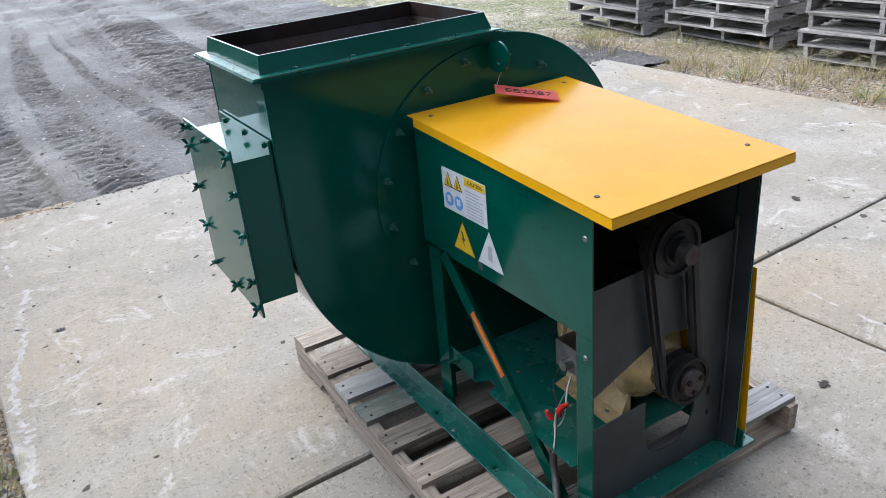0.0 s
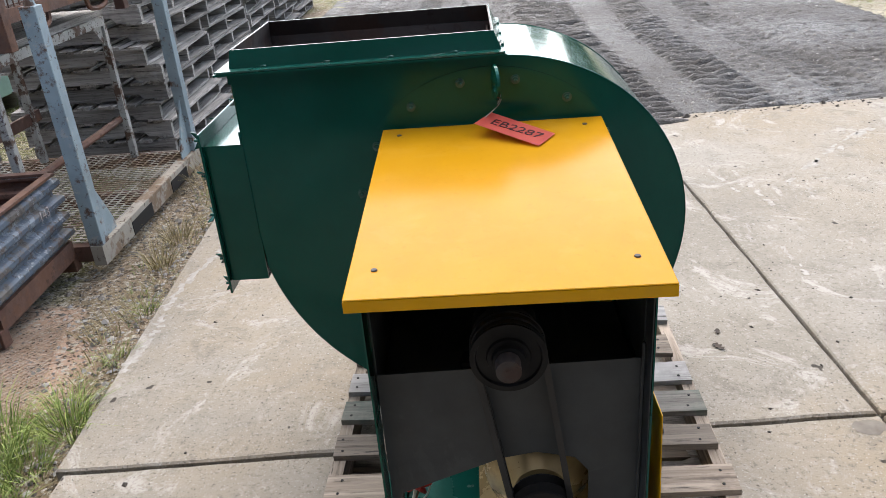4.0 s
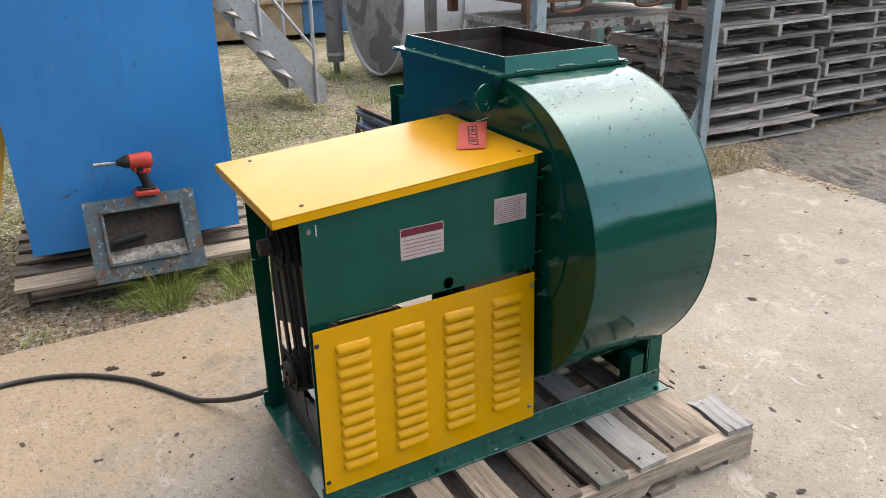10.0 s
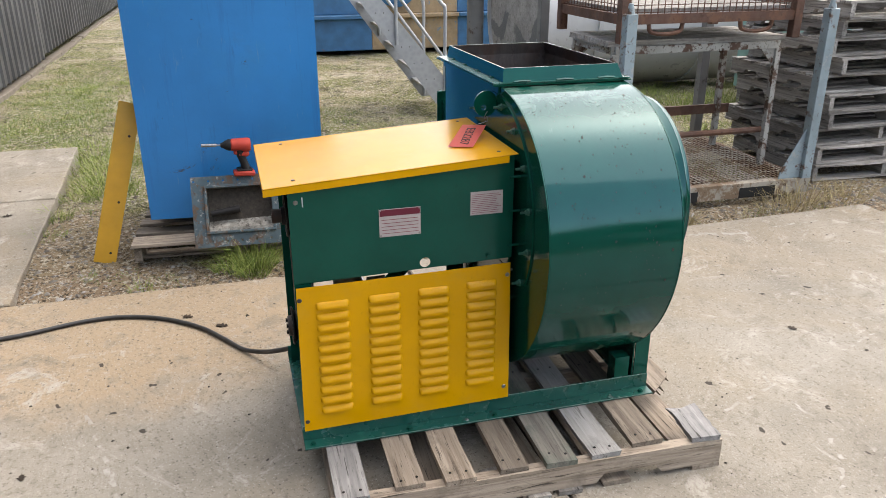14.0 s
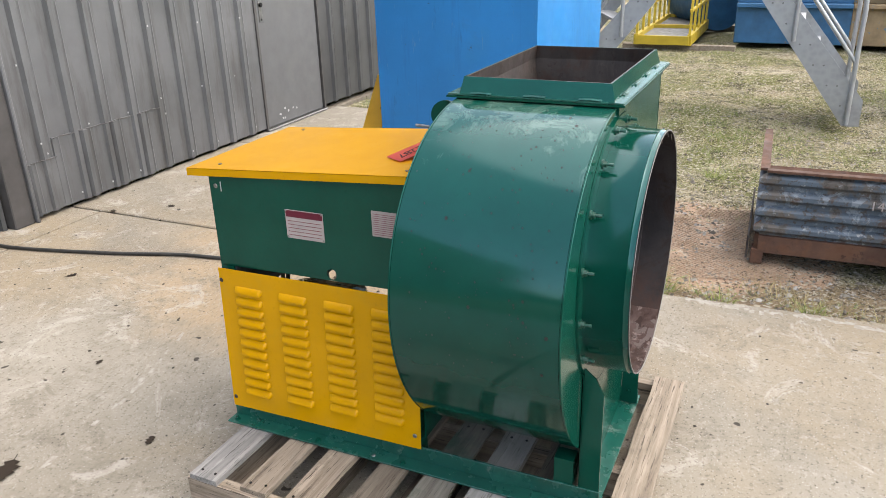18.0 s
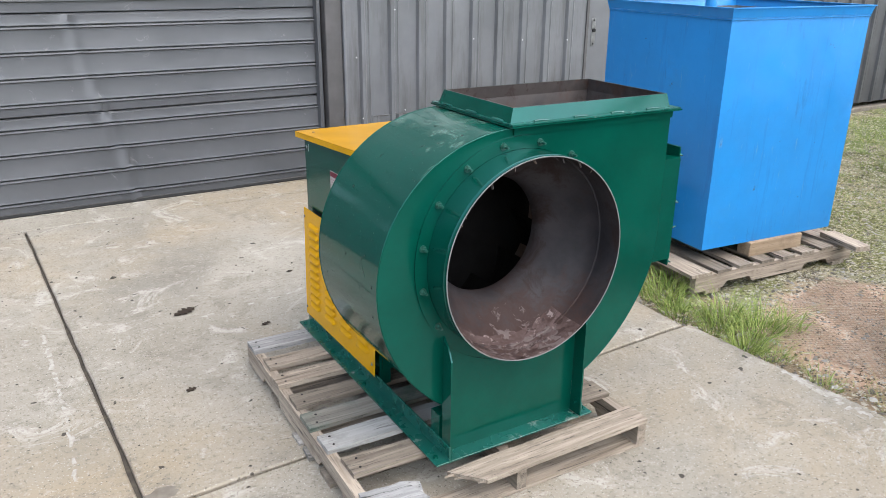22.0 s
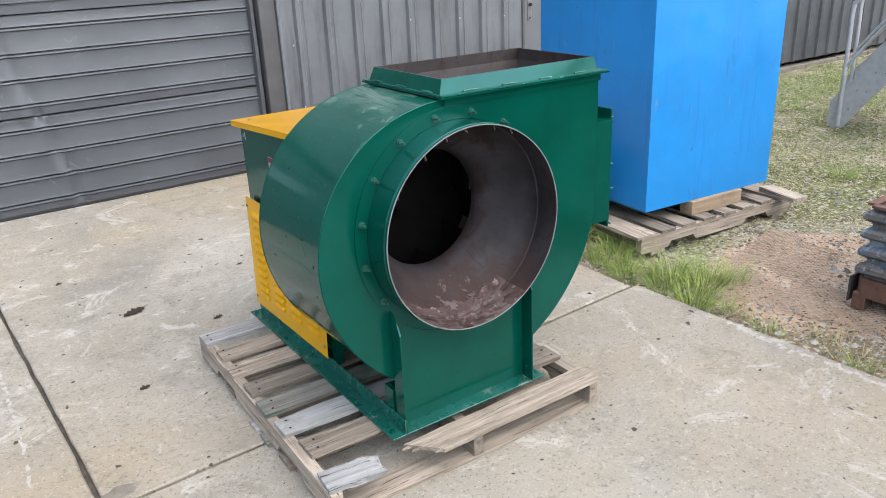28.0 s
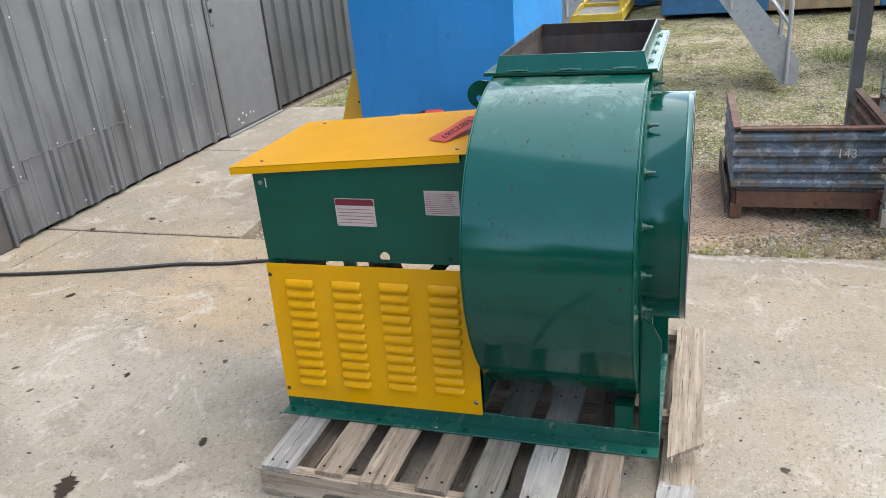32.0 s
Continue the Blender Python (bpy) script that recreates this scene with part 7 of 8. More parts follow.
for i in range(5):
    part("top_plank", plank(B(), 1.34, 0.115, 0.035), "old_pallet_wood", table, m=Matrix.Translation((tx0 + 0.06 + i * 0.122, ty0 - 0.05, tz + 0.002)) @ Matrix.Rotation(radians(90), 4, "Z"))

# rusty wire-mesh basket on the table
cage = thing("mesh_basket", "rust-brown wire-mesh pallet cage on the steel table", "cage", (-1.35, 3.85, 1.04))
kx0, kx1, ky0, ky1, kz0, kz1 = -1.78, -0.86, 3.24, 4.5, 1.14, 1.85
for x in (kx0, kx1):
    for y in (ky0, ky1):
        bm = B()
        box(bm, x - 0.03, x + 0.03, y - 0.03, y + 0.03, tz + 0.04, kz1, 0.003)
        part("corner_post", bm, "rust_red", cage)
for z in (kz0 + 0.03, kz1 - 0.02):
    for a, b in (((kx0, ky0), (kx1, ky0)), ((kx0, ky1), (kx1, ky1)), ((kx0, ky0), (kx0, ky1)), ((kx1, ky0), (kx1, ky1))):
        part("rail", bar(B(), (*a, z), (*b, z), 0.04, 0.06), "rust_red", cage)
for y in (ky0 + 0.3, ky1 - 0.3):
    bm = B()
    tube(bm, smooth_path([(kx1, y - 0.12, kz0), (kx1, y - 0.1, kz0 - 0.05), (kx1, y, kz0 - 0.065), (kx1, y + 0.1, kz0 - 0.05), (kx1, y + 0.12, kz0)], 4), 0.014, 6)
    part("foot_loop", bm, "rust_red", cage)
bm = B()
nz = 14
for i in range(nz):
    z = kz0 + 0.07 + (kz1 - kz0 - 0.1) * i / nz
    for a, b in (((kx0, ky0), (kx1, ky0)), ((kx0, ky1), (kx1, ky1)), ((kx0, ky0), (kx0, ky1)), ((kx1, ky0), (kx1, ky1))):
        bar(bm, (*a, z), (*b, z), 0.005, 0.005)
for i in range(27):
    y = ky0 + (ky1 - ky0) * i / 27
    for x in (kx0, kx1):
        bar(bm, (x + 0.004, y, kz0 + 0.06), (x + 0.004, y, kz1 - 0.04), 0.005, 0.005, (0, 1, 0))
for i in range(20):
    x = kx0 + (kx1 - kx0) * i / 20
    for y in (ky0, ky1):
        bar(bm, (x, y + 0.004, kz0 + 0.06), (x, y + 0.004, kz1 - 0.04), 0.005, 0.005, (0, 1, 0))
tagged(part("wire_mesh", bm, "rust_red", cage, "crimped wire mesh"), kind="stuff")
bm = B()
box(bm, kx0 + 0.03, kx1 - 0.03, ky0 + 0.03, ky1 - 0.03, kz0 + 0.062, kz0 + 0.09)
part("cage_floor", bm, "old_pallet_wood", cage)

# ---- crossover stair ----
stair = thing("crossover_stair", "galvanised steel crossover stair with tube handrails", "stair", (-4.2, 1.77, 0))
sx0, sx1, top_z = -4.85, -3.98, 1.22
SKEW = 0.0
for yf, yt in ((0.5, 1.42), (2.99, 2.12)):
    d = 1 if yt > yf else -1
    SKEW = 0.4 if d > 0 else 0.0
    for x, y_foot, y_top in ((sx0, yf - SKEW, yt - SKEW), (sx1, yf, yt)):
        bm = B()
        sheet(bm, [[(y_foot - d * 0.07, 0.0), (y_foot + d * 0.06, 0.0), (y_top + d * 0.09, top_z), (y_top + d * 0.12, top_z + 0.05), (y_top - d * 0.08, top_z + 0.05), (y_foot - d * 0.07, 0.22)]], lambda u, v: Vector((x, u, v)), (0.008, 0, 0))
        st = part("stringer", bm, "galvanised", stair)
        for i in range(7):
            f = (i + 0.6) / 7
            for o in (-0.06, 0.02):
                yy = y_foot + (y_top - y_foot) * f + d * o
                zz = 0.05 + (top_z - 0.08) * f + 0.02
                fix(ZSCREW, "bolt", st, (x + 0.008 if x == sx1 else x, yy, zz), (1 if x == sx1 else -1, 0, 0))
        bm = B()
        p0, p1 = Vector((x + 0.02, y_foot + d * 0.03, 0.02)), Vector((x + 0.02, y_top + d * 0.05, top_z))
        tube(bm, smooth_path([p0, p0 + Vector((0, 0, 0.62)), p0 + Vector((0, 0, 0.98)), p0 + Vector((0, d * 0.06, 1.07)), p0 + (p1 - p0) * 0.5 + Vector((0, 0, 0.98)), p1 + Vector((0, 0, 0.95))], 5), 0.019, 8)
        part("handrail", bm, "galvanised", stair, smooth=50)
        bm = B()
        tube(bm, [p0 + Vector((0, 0, 0.5)), p1 + Vector((0, 0, 0.48))], 0.016, 8)
        part("mid_rail", bm, "galvanised", stair, smooth=50)
        bm = B()
        pm = p0 + (p1 - p0) * 0.55
        tube(bm, [pm, pm + Vector((0, 0, 0.98))], 0.017, 8)
        part("baluster", bm, "galvanised", stair, smooth=50)
    for i in range(1, 6):
        f = i / 6
        bm = B()
        yy = yf + (yt - yf) * f - d * 0.05
        q = [(sx0 + 0.009, yy - SKEW - 0.08), (sx1 - 0.001, yy - 0.08), (sx1 - 0.001, yy + 0.08), (sx0 + 0.009, yy - SKEW + 0.08)]
        hexa(bm, [(u, v, top_z * f - 0.012) for u, v in q] + [(u, v, top_z * f + 0.012) for u, v in q])
        part("tread", bm, "galvanised", stair)
bm = B()
q = [(sx0 + 0.009, 1.05), (sx1 - 0.001, 1.45), (sx1 - 0.001, 2.09), (sx0 + 0.009, 2.09)]
hexa(bm, [(u, v, top_z) for u, v in q] + [(u, v, top_z + 0.03) for u, v in q])
part("platform", bm, "galvanised", stair)

# ---- horizontal storage tank ----
tank = thing("storage_tank", "large silver-grey horizontal steel tank with peeling paint", "tank", (-5.05, 6.4, 0))
bm = B()
lathe(bm, (-5.05, 4.05, 0.84), (0, 1, 0), ((0.05, 0.822), (0.0, 0.822), (0.0, 0.842), (0.06, 0.842), (0.064, 0.84), (4.5, 0.84), (4.52, 0.001)), 72)
part("shell", bm, "tank_silver", tank, smooth=40)
bm = B()
lathe(bm, (-5.05, 4.05, 0.84), (0, 1, 0), ((0.012, 0.001), (0.016, 0.4), (0.03, 0.72), (0.042, 0.821)), 72)
part("end_plate", bm, "tank_peeling", tank, "grey end plate with blistered peeling paint", smooth=40)
for y in (4.75, 6.1, 7.5):
    bm = B()
    lathe(bm, (-5.05, y, 0.84), (0, 1, 0), ((0, 0.842), (0.0, 0.862), (0.05, 0.862), (0.05, 0.842)), 56)
    part("band", bm, "tank_silver", tank, smooth=40)
for y in (5.3, 7.9):
    bm = B()
    box(bm, -5.4, -4.7, y, y + 0.12, -0.05, 0.25)
    part("cradle", bm, "grey_post", tank)
# upright cylinder before the tank's end
ram = thing("hydraulic_cylinder", "dark grey upright hydraulic cylinder with clamp bands", "cylinder", (-5.45, 3.75, 0))
bm = B()
cyl(bm, (-5.45, 3.75, 0.13), (-5.45, 3.75, 1.35), 0.1, seg=20)
part("barrel", bm, "grey_post", ram, smooth=40)
for z in (0.2, 1.0):
    bm = B()
    cyl(bm, (-5.45, 3.75, z), (-5.45, 3.75, z + 0.03), 0.112, seg=20)
    part("band", bm, "galvanised", ram, smooth=40)
bm = B()
cyl(bm, (-5.45, 3.75, -0.05), (-5.45, 3.75, 0.13), 0.035, seg=12)
part("rod", bm, "zinc_bolt", ram, smooth=40)

# ---- far things ----
far = thing("blue_skip", "long weathered blue and tan steel tank across the yard", "tank", (-9.6, 3.0, 0))
for y0, y1, mat in ((1.65, 3.1, "far_blue"), (3.1, 4.5, "far_tan"), (4.5, 5.3, "far_blue")):
    bm = B()
    box(bm, -10.4, -8.7, y0, y1, 0.02, 0.5, 0.01)
    part("lower_wall", bm, mat, far)
    bm = B()
    box(bm, -10.5, -8.62, y0, y1, 0.5, 0.56, 0.01)
    part("ledge", bm, mat, far)
    bm = B()
    box(bm, -10.35, -8.75, y0, y1, 0.56, 1.7, 0.01)
    part("upper_wall", bm, mat, far)
bm = B()
lathe(bm, (-8.68, 3.5, 1.0), (1, 0, 0), ((-0.06, 0.34), (0.02, 0.34), (0.03, 0.32), (0.03, 0.001)), 30)
part("round_hatch", bm, "far_blue", far, smooth=40)
drum = thing("blue_drum", "dark blue drum lying behind", "drum", (-10.8, 1.0, 0))
bm = B()
cyl(bm, (-11.2, 0.7, 0.42), (-10.2, 1.3, 0.42), 0.42, seg=28)
part("shell", bm, "far_blue", drum, smooth=40)

lift = thing("yellow_gangway", "yellow steel walkway frame lying on timber bearers", "walkway", (-9.2, 0.75, 0))
gx0, gx1, gy0, gy1 = -10.9, -8.1, 0.4, 1.12
bm = B()
box(bm, gx0, gx1, gy0, gy1, 0.1, 0.12)
part("deck", bm, "grey_post", lift)
for y in (gy0, gy1):
    bm = B()
    bar(bm, (gx0, y, 0.11), (gx1, y, 0.11), 0.06, 0.14)
    part("side_beam", bm, "gangway_yellow", lift)
    for z in (0.5, 0.92):
        bm = B()
        bar(bm, (gx0, y, z), (gx1 - (0.0 if z < 0.6 else 0.3), y, z), 0.038, 0.038)
        part("rail", bm, "gangway_yellow", lift)
    for i in range(7):
        x = gx1 - 0.05 - i * (gx1 - gx0 - 0.1) / 6
        bm = B()
        bar(bm, (x, y, 0.18), (x - 0.06, y, 0.92), 0.036, 0.032, (0, 1, 0))
        part("upright", bm, "gangway_yellow", lift)
for x in (gx1 + 0.02, gx0, -9.4):
    bm = B()
    bar(bm, (x, gy0, 0.11), (x, gy1, 0.11), 0.05, 0.12)
    part("end_beam", bm, "gangway_yellow", lift)
for x in (gx1 - 0.15, gx0 + 0.3):
    bm = B()
    box(bm, x - 0.06, x + 0.06, gy0 - 0.2, gy1 + 0.6, -0.06, 0.035)
    part("bearer", bm, "pallet_wood", lift)

crate = thing("mint_panel", "pale mint-green cabinet on bearers beyond the rack", "cabinet", (-3.5, 6.5, 0))
bm = B()
box(bm, -3.85, -2.95, 6.25, 6.9, 0.12, 0.9, 0.01)
part("body", bm, "mint_panel", crate)
bm = B()
for y in (6.28, 6.75):
    box(bm, -3.8, -3.0, y, y + 0.1, -0.06, 0.12)
part("bearer", bm, "old_pallet_wood", crate)

# far tree line round the yard, with an uneven top
bm = B()
far_rnd = random.Random(5)
for i in range(150):
    a = 2 * math.pi * i / 150
    if -2.3 < math.atan2(math.sin(a), math.cos(a)) < -0.9:
        continue
    d = 46 + far_rnd.uniform(-3, 3)
    h = far_rnd.uniform(3.5, 7.0) * (0.45 if 2.6 < a < 3.7 else 1.0)
    c = Vector((d * math.cos(a), d * math.sin(a), 0))
    for j in range(3):
        p = c + Vector((far_rnd.uniform(-1, 1), far_rnd.uniform(-1, 1), h * (0.15 + 0.3 * j)))
        bmesh.ops.create_icosphere(bm, subdivisions=1, radius=far_rnd.uniform(1.2, 1.9), matrix=Matrix.Translation(p) @ Matrix.Rotation(far_rnd.uniform(0, 3), 4, "Z") @ Matrix.Diagonal((1.0, 1.0, h / 4, 1)))
tagged(link("backdrop", finish(bm, "backdrop", "far_trees", 60)), "dark line of trees far beyond the yard", "trees", kind="backdrop")

# ---- grass, weeds, stones and leaves ----
rs = np.random.RandomState(7)


def strips(name, base, height, lean, width, material, label, bend=0.6):
    """Grass blades as one object: base (n, 3), height (n), lean (n, 2), width (n)."""
    n = len(base)
    ang = rs.uniform(0, 2 * np.pi, n)
    side = np.stack([np.cos(ang), np.sin(ang), np.zeros(n)], -1) * (width / 2)[:, None]
    mid = base + np.stack([lean[:, 0] * 0.35, lean[:, 1] * 0.35, height * 0.6], -1)
    tip = base + np.stack([lean[:, 0], lean[:, 1], height * (1 - bend * 0.25 * np.clip(np.hypot(lean[:, 0], lean[:, 1]) / np.maximum(height, 1e-4), 0, 1.5))], -1)
    v = np.stack([base - side, base + side, mid + side * 0.7, mid - side * 0.7, tip], 1).reshape(-1, 3)
    o = np.arange(n)[:, None] * 5
    me = bpy.data.meshes.new(name)
    me.from_pydata(v.tolist(), [], (o + np.array([[0, 1, 2, 3]])).tolist() + (o + np.array([[3, 2, 4]])).tolist())
    me.materials.append(MATS[material])
    return tagged(new(name, me), label, "grass", kind="stuff")


def ground_z(p):
    return under_slab(p[:, 0], p[:, 1])


def tufts(spots, name, material, label):
    """Spots of x, y, blades, height, spread."""
    P, Hh, Ln, Wd = [], [], [], []
    for x, y, n, h, r in spots:
        rad, a = r * np.sqrt(rs.uniform(0, 1, n)), rs.uniform(0, 2 * np.pi, n)
        out = np.stack([np.cos(a), np.sin(a)], -1)
        p = np.stack([x + rad * out[:, 0], y + rad * out[:, 1], np.zeros(n)], -1)
        hh = h * rs.uniform(0.2, 1.0, n)
        lean = out * (hh * rs.uniform(0.2, 1.7, n))[:, None] + rs.normal(0, 0.15 * h, (n, 2))
        P.append(p), Hh.append(hh), Ln.append(lean), Wd.append(rs.uniform(0.0022, 0.0052, n) * (0.6 + h * 2.5))
    P, Hh, Ln, Wd = (np.concatenate(q) for q in (P, Hh, Ln, Wd))
    keep = (P[:, 0] < -0.2) | (P[:, 0] > 4.98) | (P[:, 1] > 5.1)
    P, Hh, Ln, Wd = P[keep], Hh[keep], Ln[keep], Wd[keep]
    P[:, 2] = np.maximum(ground_z(P), -0.1) - 0.005
    return strips(name, P, Hh, Ln, Wd, material, label)


green = [(-0.44, 0.9, 260, 0.24, 0.1), (-0.55, 0.84, 160, 0.17, 0.1), (-0.54, 1.24, 130, 0.19, 0.08), (-0.33, 0.86, 260, 0.16, 0.09), (-0.42, 0.76, 160, 0.14, 0.09), (-0.4, 1.28, 260, 0.18, 0.11), (-0.33, 1.5, 200, 0.13, 0.1), (-0.44, 1.68, 230, 0.2, 0.1), (-0.36, 1.42, 160, 0.13, 0.07),
         (-0.48, 1.86, 240, 0.21, 0.09), (-0.33, 1.72, 170, 0.14, 0.08), (-0.29, 1.93, 260, 0.15, 0.08), (-0.62, 1.9, 120, 0.16, 0.08), (-0.34, 2.05, 120, 0.1, 0.07), (-0.31, 2.75, 60, 0.08, 0.05), (-0.3, 1.15, 110, 0.1, 0.06),
         (-2.95, -0.15, 520, 0.13, 0.25), (-2.6, -0.2, 420, 0.12, 0.24), (-2.3, -0.1, 420, 0.13, 0.22), (-2.05, -0.05, 300, 0.11, 0.18), (-3.4, -0.3, 360, 0.12, 0.26), (-2.1, -0.25, 240, 0.1, 0.16), (-1.6, -0.32, 160, 0.11, 0.1), (-1.2, -0.3, 90, 0.08, 0.1), (-2.7, 1.3, 150, 0.12, 0.09), (-2.3, 2.1, 80, 0.1, 0.06), (-0.3, 0.3, 60, 0.07, 0.06), (-0.28, 2.35, 70, 0.08, 0.06),
         (-5.3, 3.6, 300, 0.17, 0.25), (-4.4, 4.3, 360, 0.17, 0.3), (-4.1, 5.0, 360, 0.2, 0.35), (-3.8, 5.6, 260, 0.18, 0.3), (-3.9, 6.2, 240, 0.16, 0.3), (5.3, 2.9, 120, 0.12, 0.12), (5.25, 4.0, 90, 0.11, 0.1), (5.6, 6.2, 120, 0.14, 0.12)]
green += [(rs.uniform(-5.2, -2.4), rs.uniform(3.3, 6.8), int(rs.uniform(30, 110)), rs.uniform(0.07, 0.16), rs.uniform(0.06, 0.2)) for _ in range(110)]
green += [(rs.uniform(-7.5, -3.5), rs.uniform(-1.4, 0.3), int(rs.uniform(30, 90)), rs.uniform(0.05, 0.1), rs.uniform(0.08, 0.22)) for _ in range(90)]
tufts(green, "green_grass", "grass_green", "green grass tufts along the slab edge")
dry = [(x + rs.uniform(-0.06, 0.06), y, int(rs.uniform(6, 30)), rs.uniform(0.05, 0.15), 0.07) for x, y in zip(np.interp(np.arange(2.1, 5.0, 0.085), (2.1, 3.0, 5.0), (-0.36, -0.37, -0.46)), np.arange(2.1, 5.0, 0.085))]
dry += [(-0.48, 4.3, 90, 0.2, 0.14), (-0.5, 4.5, 100, 0.22, 0.15), (-0.45, 4.8, 80, 0.16, 0.14), (-0.6, 4.95, 70, 0.16, 0.14), (-0.42, 3.2, 90, 0.2, 0.06), (-0.45, 3.55, 90, 0.17, 0.07)]
dry += [(5.12 + rs.uniform(0, 0.75), y, int(rs.uniform(25, 70)), rs.uniform(0.08, 0.26), 0.1) for y in np.arange(1.2, 6.6, 0.075)]
dry += [(rs.uniform(-9, -1.5), rs.uniform(-1.2, 7), int(rs.uniform(10, 40)), rs.uniform(0.04, 0.09), 0.12) for _ in range(120)]
tufts(dry, "dry_grass", "grass_dry", "dry straw-coloured grass and weed stalks")
weeds = [(rs.uniform(-8, -1.6), rs.uniform(-1.4, 7), int(rs.uniform(8, 50)), rs.uniform(0.03, 0.07), rs.uniform(0.05, 0.2)) for _ in range(260)]
weeds += [(rs.uniform(-9, -3.6), rs.uniform(-1.6, -0.2), int(rs.uniform(30, 90)), rs.uniform(0.04, 0.08), rs.uniform(0.1, 0.25)) for _ in range(130)]
weeds += [(-0.26 - rs.uniform(0, 0.25), y, int(rs.uniform(6, 30)), rs.uniform(0.02, 0.06), 0.06) for y in np.arange(0.0, 4.8, 0.06)]
weeds += [(rs.uniform(-4.4, -2.1), rs.uniform(0.6, 2.8), int(rs.uniform(20, 70)), rs.uniform(0.03, 0.06), rs.uniform(0.06, 0.18)) for _ in range(150)]
weeds += [(rs.uniform(-6.5, -1.6), rs.uniform(-0.3, 0.7), int(rs.uniform(20, 80)), rs.uniform(0.03, 0.07), rs.uniform(0.06, 0.18)) for _ in range(120)]
weeds += [(rs.uniform(-6.5, -1.4), rs.uniform(2.0, 7.0), int(rs.uniform(15, 60)), rs.uniform(0.02, 0.05), rs.uniform(0.05, 0.14)) for _ in range(220)]
tufts(weeds, "short_weeds", "weed", "short green weeds scattered in the yard")

# cut straw lying flat over the yard
n = 75000
x = -1.3 - 8.0 * rs.beta(1.1, 1.7, n)
y = rs.uniform(-1.6, 8.0, n)
ok = ~((x > -3.5) & (y < -0.38)) & (value_noise(x * 1.2, y * 1.2, 40) * 0.7 + value_noise(x * 4, y * 4, 41) * 0.5 > 0.42)
x, y = x[ok], y[ok]
m_ = len(x)
p = np.stack([x, y, np.zeros(m_)], -1)
p[:, 2] = under_slab(x, y) + 0.004
a = rs.uniform(0, 2 * np.pi, m_)
ln_ = rs.uniform(0.015, 0.07, m_)
strips("cut_straw", p, rs.uniform(0.002, 0.022, m_), np.stack([np.cos(a), np.sin(a)], -1) * ln_[:, None], rs.uniform(0.003, 0.007, m_), "straw", "cut straw and dry clippings lying on the yard")


def stones(name, pts, size, material, label):
    """Small angular stones as one object."""
    n = len(pts)
    octa = np.array([(1, 0, 0), (0, 1, 0), (-1, 0, 0), (0, -1, 0), (0, 0, 0.75), (0, 0, -0.5)], float)
    jit = 1 + rs.uniform(-0.35, 0.35, (n, 6, 1))
    ang = rs.uniform(0, 2 * np.pi, n)
    c, s = np.cos(ang), np.sin(ang)
    v = octa[None] * jit * size[:, None, None] * np.array([1, 0.75, 0.7])
    v = np.stack([v[..., 0] * c[:, None] - v[..., 1] * s[:, None], v[..., 0] * s[:, None] + v[..., 1] * c[:, None], v[..., 2]], -1) + pts[:, None, :]
    f = np.array([(0, 1, 4), (1, 2, 4), (2, 3, 4), (3, 0, 4), (1, 0, 5), (2, 1, 5), (3, 2, 5), (0, 3, 5)])
    me = bpy.data.meshes.new(name)
    me.from_pydata(v.reshape(-1, 3).tolist(), [], (np.arange(n)[:, None, None] * 6 + f[None]).reshape(-1, 3).tolist())
    me.materials.append(MATS[material])
    return tagged(new(name, me), label, "gravel", kind="stuff")


n = 26000
x = np.where(rs.uniform(0, 1, n) < 0.75, -0.22 - 6.5 * rs.beta(0.8, 2.2, n), 4.99 + 2.0 * rs.beta(1, 2, n))
y = rs.uniform(-1.5, 8.0, n)
ok = ~((x > -3.5) & (x < 0) & (y < -0.38))
pts = np.stack([x, y, under_slab(x, y) + 0.002], -1)[ok]
stones("yard_gravel", pts, rs.gamma(2.2, 0.0032, len(pts)) + 0.002, "pebble", "loose gravel over the yard")
n = 6000
pts = np.stack([rs.uniform(-0.8, 5.2, n), 5.05 + 7 * rs.beta(1, 1.8, n), np.zeros(n)], -1)
pts[:, 2] = road_height(pts[:, 0], pts[:, 1]) + 0.002
stones("road_gravel", pts, rs.gamma(2.0, 0.003, n) + 0.002, "pebble", "loose stones on the muddy road")
# dark grit on the slab
n = 2600
pts = np.stack([rs.uniform(-0.1, 4.9, n), rs.uniform(-1.6, 4.75, n), np.full(n, 0.001)], -1)
pts = pts[value_noise(pts[:, 0] * 1.3, pts[:, 1] * 1.3, 60) + 0.35 * rs.uniform(-1, 1, n) > 0.4]
stones("slab_grit", pts, rs.gamma(1.4, 0.0017, len(pts)) + 0.0012, "grit", "dark grit scattered on the slab")

# worn clods on the slab edge by the road
n = 500
pts = np.stack([rs.uniform(0.2, 4.9, n), np.zeros(n), np.full(n, 0.002)], -1)
pts[:, 1] = far_edge(pts[:, 0]) - np.abs(rs.normal(0, 0.07, n)) + 0.02
stones("mud_crumbs", pts, rs.gamma(1.8, 0.003, n) + 0.002, "grit", "crumbs of mud along the slab edge")


